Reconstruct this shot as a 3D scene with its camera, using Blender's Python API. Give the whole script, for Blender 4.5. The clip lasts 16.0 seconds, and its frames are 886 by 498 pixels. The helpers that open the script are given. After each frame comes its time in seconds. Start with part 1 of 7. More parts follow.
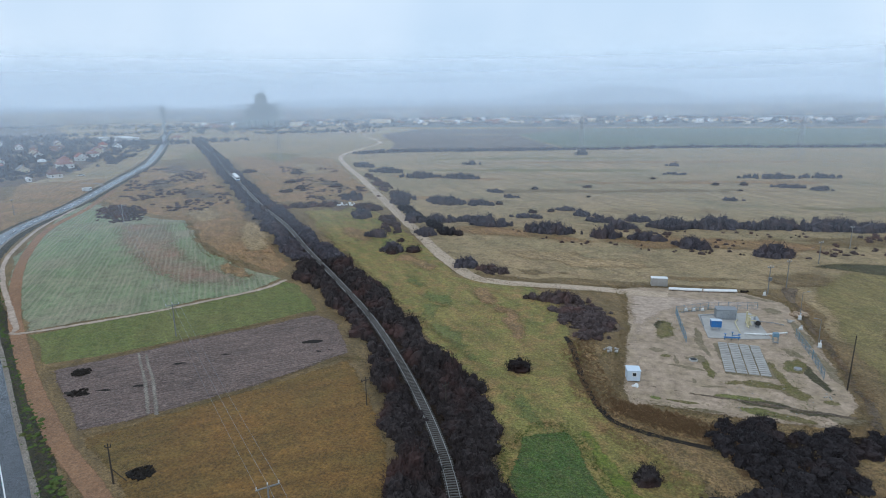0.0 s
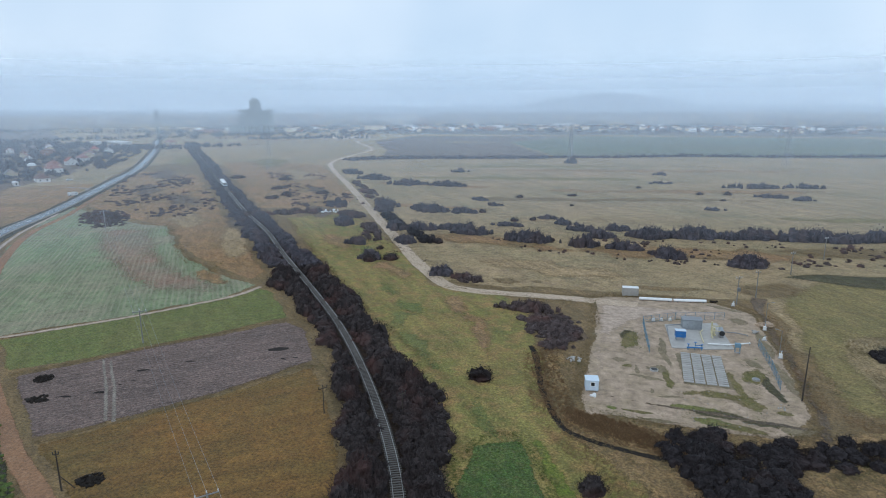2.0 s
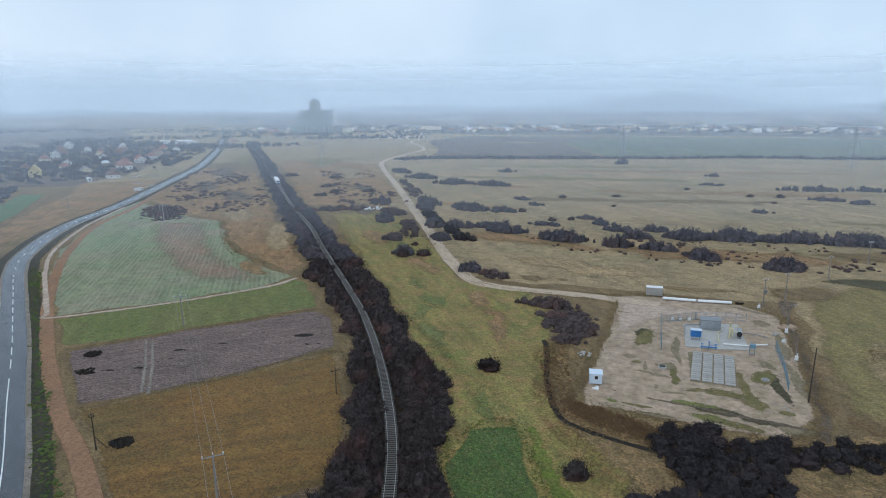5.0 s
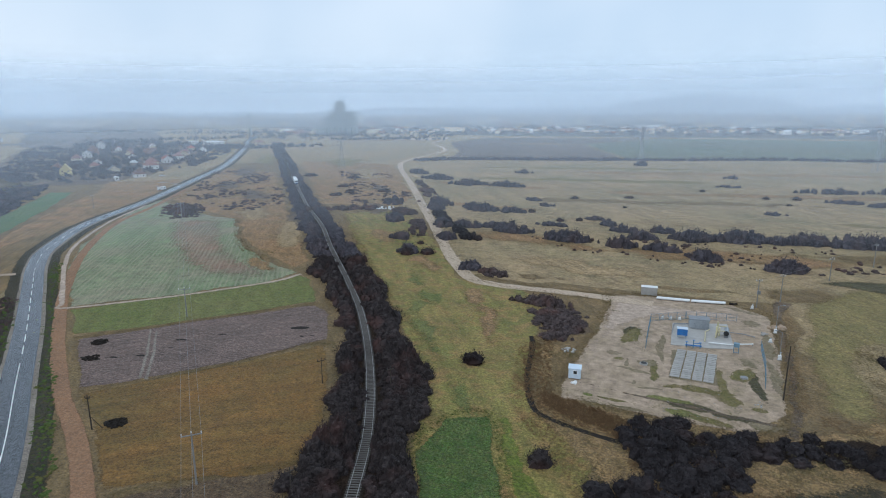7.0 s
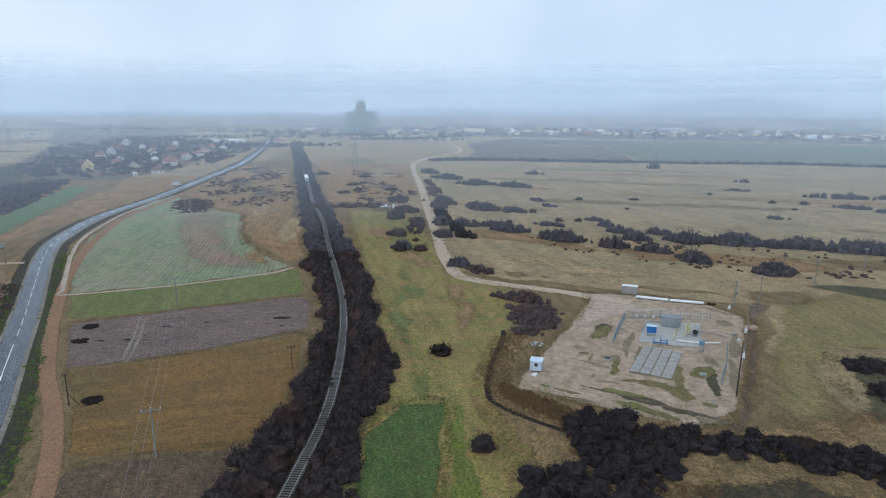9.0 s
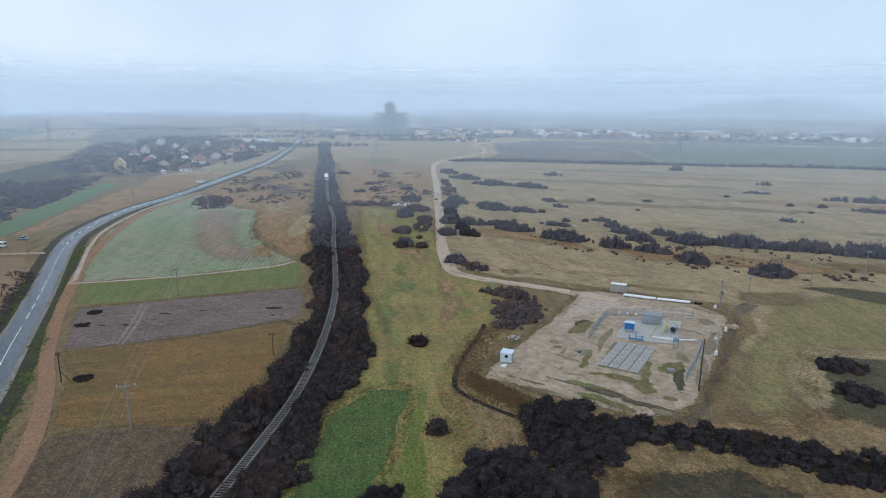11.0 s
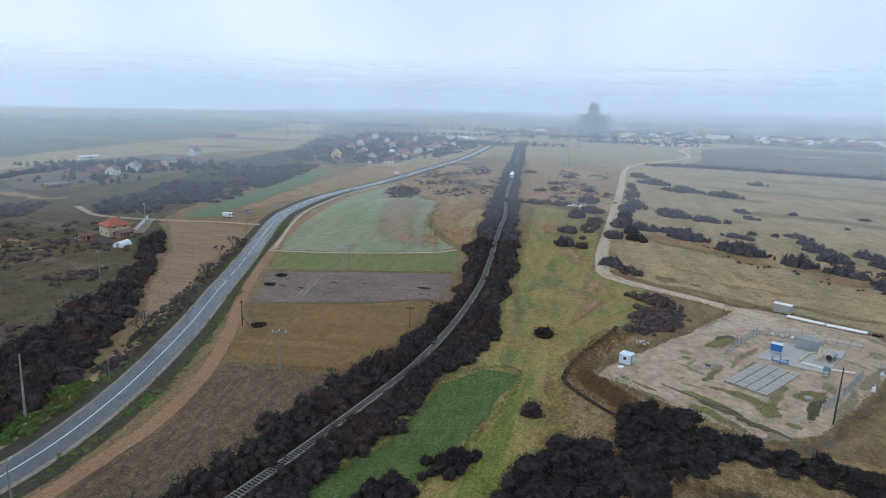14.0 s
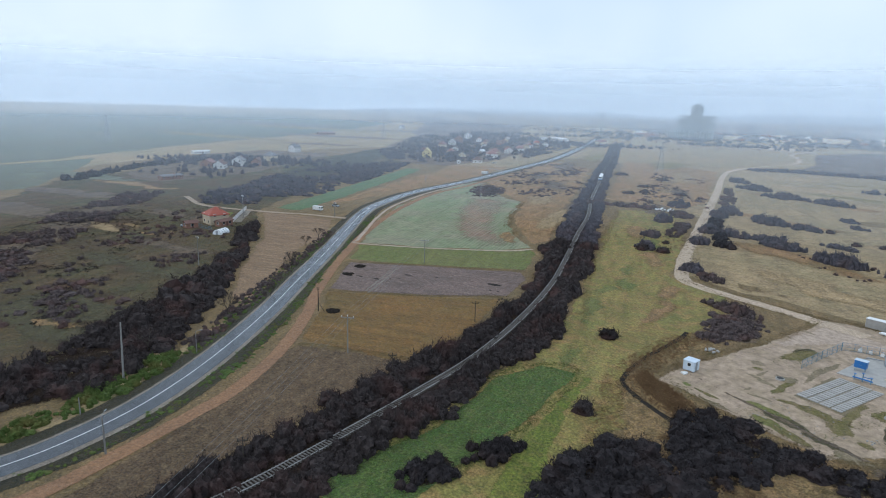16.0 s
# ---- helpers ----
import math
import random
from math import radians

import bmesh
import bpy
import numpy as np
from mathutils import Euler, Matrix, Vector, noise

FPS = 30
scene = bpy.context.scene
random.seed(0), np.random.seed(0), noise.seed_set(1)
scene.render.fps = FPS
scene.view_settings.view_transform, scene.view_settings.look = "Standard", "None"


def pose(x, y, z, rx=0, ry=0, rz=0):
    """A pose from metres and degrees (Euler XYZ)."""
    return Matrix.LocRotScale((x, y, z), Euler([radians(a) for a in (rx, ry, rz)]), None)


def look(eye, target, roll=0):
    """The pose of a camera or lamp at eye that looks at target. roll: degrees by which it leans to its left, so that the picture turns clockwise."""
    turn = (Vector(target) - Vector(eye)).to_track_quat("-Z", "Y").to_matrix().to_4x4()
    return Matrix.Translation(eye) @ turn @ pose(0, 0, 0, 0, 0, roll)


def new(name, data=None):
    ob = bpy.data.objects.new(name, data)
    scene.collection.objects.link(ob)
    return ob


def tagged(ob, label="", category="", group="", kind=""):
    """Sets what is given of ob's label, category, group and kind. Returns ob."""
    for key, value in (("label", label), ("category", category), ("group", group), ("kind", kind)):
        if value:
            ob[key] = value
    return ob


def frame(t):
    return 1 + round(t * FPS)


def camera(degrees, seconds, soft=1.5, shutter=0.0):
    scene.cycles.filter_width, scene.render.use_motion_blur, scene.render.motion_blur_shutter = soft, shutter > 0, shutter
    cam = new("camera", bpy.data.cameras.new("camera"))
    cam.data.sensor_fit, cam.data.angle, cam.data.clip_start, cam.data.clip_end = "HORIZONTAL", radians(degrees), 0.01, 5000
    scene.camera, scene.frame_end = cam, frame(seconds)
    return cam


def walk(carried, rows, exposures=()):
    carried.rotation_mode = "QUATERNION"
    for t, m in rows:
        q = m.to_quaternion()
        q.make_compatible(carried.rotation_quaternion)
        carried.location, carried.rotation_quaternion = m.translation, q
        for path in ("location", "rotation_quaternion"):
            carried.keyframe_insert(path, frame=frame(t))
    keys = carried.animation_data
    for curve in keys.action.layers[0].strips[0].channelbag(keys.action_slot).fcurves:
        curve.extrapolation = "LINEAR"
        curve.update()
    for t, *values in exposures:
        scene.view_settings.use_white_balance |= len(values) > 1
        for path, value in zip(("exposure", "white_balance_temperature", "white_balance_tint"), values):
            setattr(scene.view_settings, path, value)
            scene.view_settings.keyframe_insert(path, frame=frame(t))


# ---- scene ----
from mathutils.geometry import delaunay_2d_cdt

cam = camera(71.7, 16.0, soft=1.0)

PATH = [
    (0, (-10.31, 0.092, 54.673), (-10.815, 1.968, 54.198), -0.7),
    (0.5, (-8.468, 0.525, 54.882), (-8.969, 2.404, 54.416), -0.6),
    (1, (-6.693, 0.921, 55.121), (-7.192, 2.802, 54.66), -0.4),
    (1.5, (-4.96, 1.136, 55.328), (-5.457, 3.019, 54.871), -0.3),
    (2, (-3.256, 1.131, 55.423), (-3.751, 3.015, 54.968), -0.2),
    (2.5, (-1.572, 0.872, 55.459), (-2.065, 2.757, 55.006), -0.4),
    (3, (0.147, 0.404, 55.458), (-0.346, 2.289, 55.005), -0.4),
    (3.5, (1.834, -0.165, 55.454), (1.338, 1.719, 55.001), -0.3),
    (4, (3.486, -0.783, 55.465), (2.913, 1.08, 55.014), -0.3),
    (4.5, (5.421, -1.31, 55.452), (4.788, 0.532, 55.0), -0.3),
    (7, (17.325, -2.675, 55.297), (16.573, -0.877, 54.849), -0.3),
    (7.5, (20.243, -2.612, 55.21), (19.482, -0.817, 54.764), -0.1),
    (8, (23.461, -2.526, 55.075), (22.684, -0.738, 54.628), -0.1),
    (8.5, (26.809, -2.389, 54.953), (26.011, -0.61, 54.508), -0.0),
    (9, (30.177, -2.2, 54.848), (29.356, -0.431, 54.403), 0.2),
    (11.5, (46.989, -0.642, 54.141), (46.052, 1.07, 53.702), 0.5),
    (12, (50.228, -0.267, 54.085), (49.259, 1.427, 53.647), 0.7),
    (12.5, (53.226, 0.086, 54.053), (52.163, 1.722, 53.615), 0.8),
    (13, (55.97, 0.463, 54.076), (54.757, 1.99, 53.633), 1.1),
    (13.5, (58.467, 0.902, 54.101), (57.136, 2.328, 53.656), 1.2),
    (14, (60.621, 1.362, 54.126), (59.203, 2.699, 53.678), 1.4),
    (14.5, (62.548, 1.846, 54.163), (61.057, 3.101, 53.713), 1.6),
    (15, (64.21, 2.391, 54.152), (62.667, 3.581, 53.7), 1.6),
    (15.5, (65.796, 2.98, 54.12), (64.215, 4.118, 53.666), 1.7),
    (16, (67.411, 3.526, 54.057), (65.808, 4.631, 53.602), 1.7),
]
walk(cam, [(t, look(eye, target, roll)) for t, eye, target, roll in PATH],
     exposures=((0.0, -0.06, 5880, 8), (5.0, -0.08, 5920, 8), (9.0, -0.05, 5960, 9), (12.5, -0.01, 5980, 9), (14.5, 0.04, 6000, 9), (16.0, 0.06, 6000, 9)))

# ---- light ----
SUN_AZ, SUN_EL = 200.0, 42.0
world = bpy.data.worlds.new("overcast_sky")
scene.world = world
world.use_nodes = True
wn, wl = world.node_tree.nodes, world.node_tree.links
wn.clear()
w_out = wn.new("ShaderNodeOutputWorld")
sky = wn.new("ShaderNodeTexSky")
sky.sky_type, sky.sun_disc = "NISHITA", False
sky.sun_elevation, sky.sun_rotation = radians(SUN_EL), radians(SUN_AZ)
b_sky = wn.new("ShaderNodeBackground")
b_sky.inputs["Strength"].default_value = 0.1
wl.new(sky.outputs["Color"], b_sky.inputs["Color"])
cloud = wn.new("ShaderNodeTexNoise")
cloud.inputs["Scale"].default_value, cloud.inputs["Detail"].default_value = 2.2, 3.0
cl_ramp = wn.new("ShaderNodeValToRGB")
cl_ramp.color_ramp.elements[0].position, cl_ramp.color_ramp.elements[1].position = 0.36, 0.64
cl_ramp.color_ramp.elements[0].color = (0.66, 0.79, 0.925, 1)
cl_ramp.color_ramp.elements[1].color = (0.87, 0.95, 1.03, 1)
wl.new(cloud.outputs["Fac"], cl_ramp.inputs["Fac"])
b_cloud = wn.new("ShaderNodeBackground")
b_cloud.inputs["Strength"].default_value = 1.0
wl.new(cl_ramp.outputs["Color"], b_cloud.inputs["Color"])
w_mix = wn.new("ShaderNodeMixShader")
w_mix.inputs["Fac"].default_value = 0.9
wl.new(b_sky.outputs[0], w_mix.inputs[1])
wl.new(b_cloud.outputs[0], w_mix.inputs[2])
wl.new(w_mix.outputs[0], w_out.inputs["Surface"])

sun = new("sun", bpy.data.lights.new("sun", "SUN"))
sun.data.energy, sun.data.angle, sun.data.color = 0.5, radians(25), (1.0, 0.96, 0.9)
sa, se = radians(SUN_AZ), radians(SUN_EL)
sun.matrix_world = look((0, 0, 0), (-math.sin(sa) * math.cos(se), -math.cos(sa) * math.cos(se), -math.sin(se)))


# ---- materials ----
def base_mat(name):
    m = bpy.data.materials.new(name)
    m.use_nodes = True
    m.node_tree.nodes.clear()
    out = m.node_tree.nodes.new("ShaderNodeOutputMaterial")
    bsdf = m.node_tree.nodes.new("ShaderNodeBsdfPrincipled")
    m.node_tree.links.new(bsdf.outputs[0], out.inputs["Surface"])
    return m, m.node_tree.nodes, m.node_tree.links, bsdf


def noise_fac(nodes, links, vec, size, detail=4.0, lo=0.35, hi=0.65, rough=0.6):
    """Noise in 0..1 with blotches of about that many metres."""
    n = nodes.new("ShaderNodeTexNoise")
    n.inputs["Scale"].default_value = 1.0 / size
    n.inputs["Detail"].default_value, n.inputs["Roughness"].default_value = detail, rough
    links.new(vec, n.inputs["Vector"])
    r = nodes.new("ShaderNodeMapRange")
    r.inputs["From Min"].default_value, r.inputs["From Max"].default_value = lo, hi
    links.new(n.outputs["Fac"], r.inputs["Value"])
    return r.outputs["Result"]


def mix_col(nodes, links, fac, a, b, mode="MIX"):
    n = nodes.new("ShaderNodeMix")
    n.data_type, n.blend_type = "RGBA", mode
    for sock, v in ((n.inputs["Factor"], fac), (n.inputs["A"], a), (n.inputs["B"], b)):
        if isinstance(v, (int, float)):
            sock.default_value = v
        elif isinstance(v, tuple):
            sock.default_value = (*v[:3], 1)
        else:
            links.new(v, sock)
    return n.outputs["Result"]


def stretch(nodes, links, vec, angle, sx, sy):
    """Coordinates turned by the angle and squeezed, for grain that runs one way."""
    n = nodes.new("ShaderNodeMapping")
    n.vector_type = "TEXTURE"
    n.inputs["Rotation"].default_value = (0, 0, radians(angle))
    n.inputs["Scale"].default_value = (sx, sy, 1)
    links.new(vec, n.inputs["Vector"])
    return n.outputs["Vector"]


def toned(c, wet):
    """A soil or sward colour scaled by wet, more saturated and slightly warmer."""
    g = sum(c) / 3
    return tuple(max(0.004, (g + (v - g) * 1.28) * wet * k) for v, k in zip(c, (1.09, 1.0, 0.93)))


def ground_mat(name, a, b, c, big=30.0, mid=4.0, fine=0.45, bump=0.5, rough=0.9, rows=None, spec=0.35, amount=0.6, sheen=0.08, wet=0.62, mottle=1.0, grit=1.0):
    """Soil or sward: colours a and b in large blotches, c in middle ones, fine grain; rows = (angle, pitch, colour, strength)."""
    a, b, c = (toned(v, wet) for v in (a, b, c))
    m, nodes, links, bsdf = base_mat(name)
    vec = nodes.new("ShaderNodeTexCoord").outputs["Object"]
    col = mix_col(nodes, links, noise_fac(nodes, links, vec, big), a, b)
    f_mid = noise_fac(nodes, links, vec, mid, 5, 0.45, 0.7)
    sc = nodes.new("ShaderNodeMath")
    sc.operation = "MULTIPLY"
    sc.inputs[1].default_value = amount
    links.new(f_mid, sc.inputs[0])
    col = mix_col(nodes, links, sc.outputs[0], col, c)
    # clumps, weedy spots and drifts that lie along the land
    clump = nodes.new("ShaderNodeMapRange")
    clump.inputs["To Min"].default_value, clump.inputs["To Max"].default_value = 0.76, 1.24
    links.new(noise_fac(nodes, links, vec, mid * 0.4, 4, 0.36, 0.64, 0.7), clump.inputs["Value"])
    col = mix_col(nodes, links, 1.0, col, clump.outputs["Result"], "MULTIPLY")
    drift = nodes.new("ShaderNodeMapRange")
    drift.inputs["To Min"].default_value, drift.inputs["To Max"].default_value = 1.0 - 0.22 * mottle, 1.0 + 0.18 * mottle
    links.new(noise_fac(nodes, links, stretch(nodes, links, vec, rows[0] if rows else 38, mid * 0.9, mid * 5), 1.0, 4, 0.36, 0.64, 0.65), drift.inputs["Value"])
    col = mix_col(nodes, links, 1.0, col, drift.outputs["Result"], "MULTIPLY")
    spot = nodes.new("ShaderNodeMath")
    spot.operation = "MULTIPLY"
    spot.inputs[1].default_value = 0.6 * mottle
    links.new(noise_fac(nodes, links, vec, mid * 0.8, 6, 0.56, 0.68, 0.72), spot.inputs[0])
    col = mix_col(nodes, links, spot.outputs[0], col, tuple(v * k for v, k in zip(b, (0.5, 0.55, 0.5))))
    height = noise_fac(nodes, links, vec, fine, 5, 0.33, 0.67, 0.75)
    if rows:
        angle, pitch, rcol, strength = rows
        rcol = toned(rcol, wet * 1.15)
        rv = stretch(nodes, links, vec, angle, 1, 1)
        w = nodes.new("ShaderNodeTexWave")
        w.bands_direction = "X"
        w.inputs["Scale"].default_value = 0.314 / pitch
        w.inputs["Distortion"].default_value, w.inputs["Detail"].default_value = 3.0, 3.0
        w.inputs["Detail Scale"].default_value = 0.25
        links.new(rv, w.inputs["Vector"])
        streak = noise_fac(nodes, links, stretch(nodes, links, vec, angle, pitch * 0.5, 25), 1.0, 3, 0.35, 0.7)
        mul = nodes.new("ShaderNodeMath")
        mul.operation = "MULTIPLY"
        links.new(w.outputs["Fac"], mul.inputs[0])
        links.new(streak, mul.inputs[1])
        mul2 = nodes.new("ShaderNodeMath")
        mul2.operation = "MULTIPLY"
        mul2.inputs[1].default_value = strength
        links.new(mul.outputs[0], mul2.inputs[0])
        col = mix_col(nodes, links, mul2.outputs[0], col, rcol)
    dark = nodes.new("ShaderNodeMapRange")
    dark.inputs["To Min"].default_value, dark.inputs["To Max"].default_value = 1 - 0.58 * grit, 1 + 0.54 * grit
    links.new(height, dark.inputs["Value"])
    col = mix_col(nodes, links, 1.0, col, dark.outputs["Result"], "MULTIPLY")
    links.new(col, bsdf.inputs["Base Color"])
    # the sheet thins out in tufts towards its edge
    fade = nodes.new("ShaderNodeAttribute")
    fade.attribute_name = "fade"
    thin, cover = nodes.new("ShaderNodeMath"), nodes.new("ShaderNodeMath")
    thin.operation = cover.operation = "MULTIPLY_ADD"
    thin.inputs[1].default_value, thin.inputs[2].default_value = -14.4, 1.5
    links.new(fade.outputs["Fac"], thin.inputs[0])
    cover.inputs[1].default_value, cover.use_clamp = 12.0, True
    links.new(noise_fac(nodes, links, vec, max(0.8, mid * 0.22), 7, 0.3, 0.7, 0.85), cover.inputs[0])
    links.new(thin.outputs[0], cover.inputs[2])
    links.new(cover.outputs[0], bsdf.inputs["Alpha"])
    bsdf.inputs["Roughness"].default_value = rough
    bsdf.inputs["Specular IOR Level"].default_value = spec
    bsdf.inputs["Sheen Weight"].default_value = sheen
    bsdf.inputs["Sheen Roughness"].default_value = 0.3
    bsdf.inputs["Sheen Tint"].default_value = (0.9, 0.95, 1.0, 1)
    bp = nodes.new("ShaderNodeBump")
    bp.inputs["Strength"].default_value, bp.inputs["Distance"].default_value = bump, 0.25
    links.new(height, bp.inputs["Height"])
    links.new(bp.outputs["Normal"], bsdf.inputs["Normal"])
    return m


def plain_mat(name, a, b, rough=0.6, metal=0.0, size=0.6, bump=0.1, spec=0.5):
    """Paint, concrete, metal or wood with stains at two scales."""
    m, nodes, links, bsdf = base_mat(name)
    vec = nodes.new("ShaderNodeTexCoord").outputs["Object"]
    col = mix_col(nodes, links, noise_fac(nodes, links, vec, size, 5, 0.3, 0.75), a, b)
    info = nodes.new("ShaderNodeObjectInfo")
    vr = nodes.new("ShaderNodeMapRange")
    vr.inputs["To Min"].default_value, vr.inputs["To Max"].default_value = 0.88, 1.08
    links.new(info.outputs["Random"], vr.inputs["Value"])
    col = mix_col(nodes, links, 1.0, col, vr.outputs["Result"], "MULTIPLY")
    links.new(col, bsdf.inputs["Base Color"])
    bsdf.inputs["Roughness"].default_value, bsdf.inputs["Metallic"].default_value = rough, metal
    bsdf.inputs["Specular IOR Level"].default_value = spec
    bp = nodes.new("ShaderNodeBump")
    bp.inputs["Strength"].default_value, bp.inputs["Distance"].default_value = bump, 0.02
    links.new(noise_fac(nodes, links, vec, size * 0.2, 4, 0.2, 0.8), bp.inputs["Height"])
    links.new(bp.outputs["Normal"], bsdf.inputs["Normal"])
    return m


def twig_mat(name, a, b, c, patch=9.0):
    """Bare twigs: each of its own shade, with patches of another tint."""
    m, nodes, links, bsdf = base_mat(name)
    geo = nodes.new("ShaderNodeNewGeometry")
    col = mix_col(nodes, links, geo.outputs["Random Per Island"], a, b)
    vec = nodes.new("ShaderNodeTexCoord").outputs["Object"]
    col = mix_col(nodes, links, noise_fac(nodes, links, vec, patch, 3, 0.5, 0.72), col, c)
    links.new(col, bsdf.inputs["Base Color"])
    bsdf.inputs["Roughness"].default_value = 0.85
    bsdf.inputs["Specular IOR Level"].default_value = 0.2
    return m


M_PASTURE = ground_mat("dry_pasture", (0.255, 0.205, 0.130), (0.195, 0.172, 0.108), (0.29, 0.225, 0.15), 60, 9, 0.8, amount=0.6, wet=1.1, mottle=0.7, grit=0.85)
M_MEADOW = ground_mat("meadow_grass", (0.235, 0.205, 0.088), (0.165, 0.17, 0.066), (0.285, 0.195, 0.105), 18, 4, 0.5, wet=0.93, amount=0.9, mottle=0.9)
M_SCRUB = ground_mat("rough_weeds", (0.24, 0.16, 0.095), (0.165, 0.125, 0.068), (0.30, 0.21, 0.125), 16, 2.8, 0.6, 0.8, wet=1.15)
M_SCRUB_DARK = ground_mat("rank_weeds", (0.12, 0.125, 0.05), (0.17, 0.11, 0.06), (0.25, 0.18, 0.10), 22, 5, 0.7, 0.8, wet=0.48, mottle=1.2)
M_OCHRE = ground_mat("ochre_stubble", (0.27, 0.16, 0.066), (0.16, 0.125, 0.054), (0.22, 0.165, 0.07), 20, 4.5, 0.5, 0.5, rows=(-50, 2.6, (0.28, 0.17, 0.08), 0.4), wet=0.68, mottle=0.8)
M_PLOUGH = ground_mat("ploughed_soil", (0.20, 0.155, 0.14), (0.15, 0.118, 0.107), (0.29, 0.24, 0.215), 14, 2.0, 0.5, 1.0, rows=(-50, 1.1, (0.33, 0.28, 0.25), 0.5), wet=0.9)
M_STUBBLE = ground_mat("maize_stubble", (0.21, 0.15, 0.095), (0.14, 0.10, 0.06), (0.33, 0.26, 0.165), 12, 1.6, 0.4, 1.0, amount=0.6, wet=0.74)
M_WHEAT = ground_mat("winter_wheat", (0.135, 0.175, 0.105), (0.185, 0.18, 0.135), (0.125, 0.18, 0.10), 34, 9, 0.5, 0.4, rows=(36, 1.6, (0.27, 0.25, 0.20), 0.6), wet=1.2, mottle=0.6, grit=0.7)
M_WHEAT_DARK = ground_mat("thin_wheat", (0.155, 0.15, 0.115), (0.19, 0.135, 0.105), (0.135, 0.16, 0.105), 26, 8, 0.5, 0.4, rows=(36, 1.6, (0.26, 0.235, 0.19), 0.55), wet=1.2, mottle=0.6, grit=0.7)
M_GREEN = ground_mat("green_strip", (0.135, 0.165, 0.06), (0.165, 0.175, 0.075), (0.15, 0.14, 0.06), 20, 4, 0.5, wet=0.88, mottle=0.6)
M_WHEATLUSH = ground_mat("lush_wheat", (0.10, 0.165, 0.085), (0.125, 0.175, 0.095), (0.15, 0.17, 0.10), 20, 4, 0.5, wet=0.9, mottle=0.4)
M_CROP = ground_mat("dark_green_crop", (0.09, 0.165, 0.045), (0.125, 0.185, 0.058), (0.17, 0.18, 0.075), 8, 1.6, 0.45, 1.0, wet=0.86, amount=0.7)
M_LAWN = ground_mat("lush_grass", (0.13, 0.18, 0.04), (0.16, 0.185, 0.055), (0.20, 0.165, 0.08), 10, 2, 0.5, wet=0.8)
M_BROWNFIELD = ground_mat("fallow_soil", (0.19, 0.14, 0.095), (0.16, 0.115, 0.08), (0.21, 0.16, 0.11), 20, 3, 0.5, rows=(-55, 1.2, (0.24, 0.19, 0.13), 0.4), wet=1.15)
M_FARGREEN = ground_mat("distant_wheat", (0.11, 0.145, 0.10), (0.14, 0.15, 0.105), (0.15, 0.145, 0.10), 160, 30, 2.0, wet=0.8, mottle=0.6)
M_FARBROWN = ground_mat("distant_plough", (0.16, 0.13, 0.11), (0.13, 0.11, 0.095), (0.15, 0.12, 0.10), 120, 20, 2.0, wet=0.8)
M_PAD = ground_mat("bare_clay", (0.36, 0.305, 0.25), (0.31, 0.262, 0.21), (0.25, 0.218, 0.155), 9, 4.5, 0.22, 0.3, spec=0.3, wet=1.02, amount=0.6, mottle=0.25, grit=0.35)
M_WORN = ground_mat("worn_clay", (0.25, 0.215, 0.16), (0.20, 0.178, 0.125), (0.165, 0.15, 0.095), 5, 1.6, 0.3, 0.4, wet=0.9, mottle=0.6, grit=0.5)
M_DUST = ground_mat("pale_dust", (0.42, 0.365, 0.315), (0.37, 0.32, 0.275), (0.33, 0.285, 0.24), 9, 4.0, 0.2, 0.2, spec=0.3, wet=1.0, amount=0.6, mottle=0.3, grit=0.25)
M_OLIVE = ground_mat("olive_pasture", (0.215, 0.185, 0.09), (0.18, 0.165, 0.08), (0.24, 0.19, 0.105), 24, 5, 0.6, wet=0.86, rows=(25, 3.0, (0.26, 0.22, 0.11), 0.5), mottle=0.8)
M_UNDER = ground_mat("weedy_margin", (0.20, 0.15, 0.085), (0.15, 0.12, 0.066), (0.235, 0.175, 0.10), 12, 3, 0.5, 0.7, wet=0.95)
M_DULLGREEN = ground_mat("dull_green_sward", (0.125, 0.12, 0.06), (0.105, 0.10, 0.05), (0.17, 0.135, 0.08), 14, 4, 0.6, 0.8, wet=0.56)
M_HEATH = ground_mat("brown_heath", (0.15, 0.118, 0.085), (0.105, 0.088, 0.068), (0.21, 0.16, 0.11), 26, 5, 0.8, 0.9, wet=0.9, mottle=1.2)
M_TOWN = ground_mat("town_gardens", (0.12, 0.105, 0.09), (0.085, 0.08, 0.072), (0.15, 0.135, 0.115), 90, 18, 2.0, wet=0.9, mottle=1.2)
M_TAN = ground_mat("bleached_grass", (0.30, 0.235, 0.145), (0.25, 0.20, 0.125), (0.33, 0.27, 0.18), 20, 4, 0.7, 0.6, wet=1.0)
# near black: the shade beneath dense shrubs is in the litter colour
M_SHADED_LITTER = ground_mat("shaded_leaf_litter", (0.052, 0.040, 0.032), (0.038, 0.031, 0.025), (0.075, 0.055, 0.042), 7, 1.5, 0.3, 1.0, wet=0.8, sheen=0.0, spec=0.1)
M_REEDBED = ground_mat("trampled_reeds", (0.25, 0.175, 0.095), (0.185, 0.15, 0.08), (0.31, 0.225, 0.13), 9, 2.2, 0.5, 1.0, wet=1.2, amount=0.9, mottle=1.0)
M_BOG = ground_mat("wet_tussock_ground", (0.15, 0.125, 0.055), (0.085, 0.075, 0.038), (0.25, 0.185, 0.10), 7, 2.4, 0.5, 1.0, wet=0.44, amount=0.9, mottle=1.2)
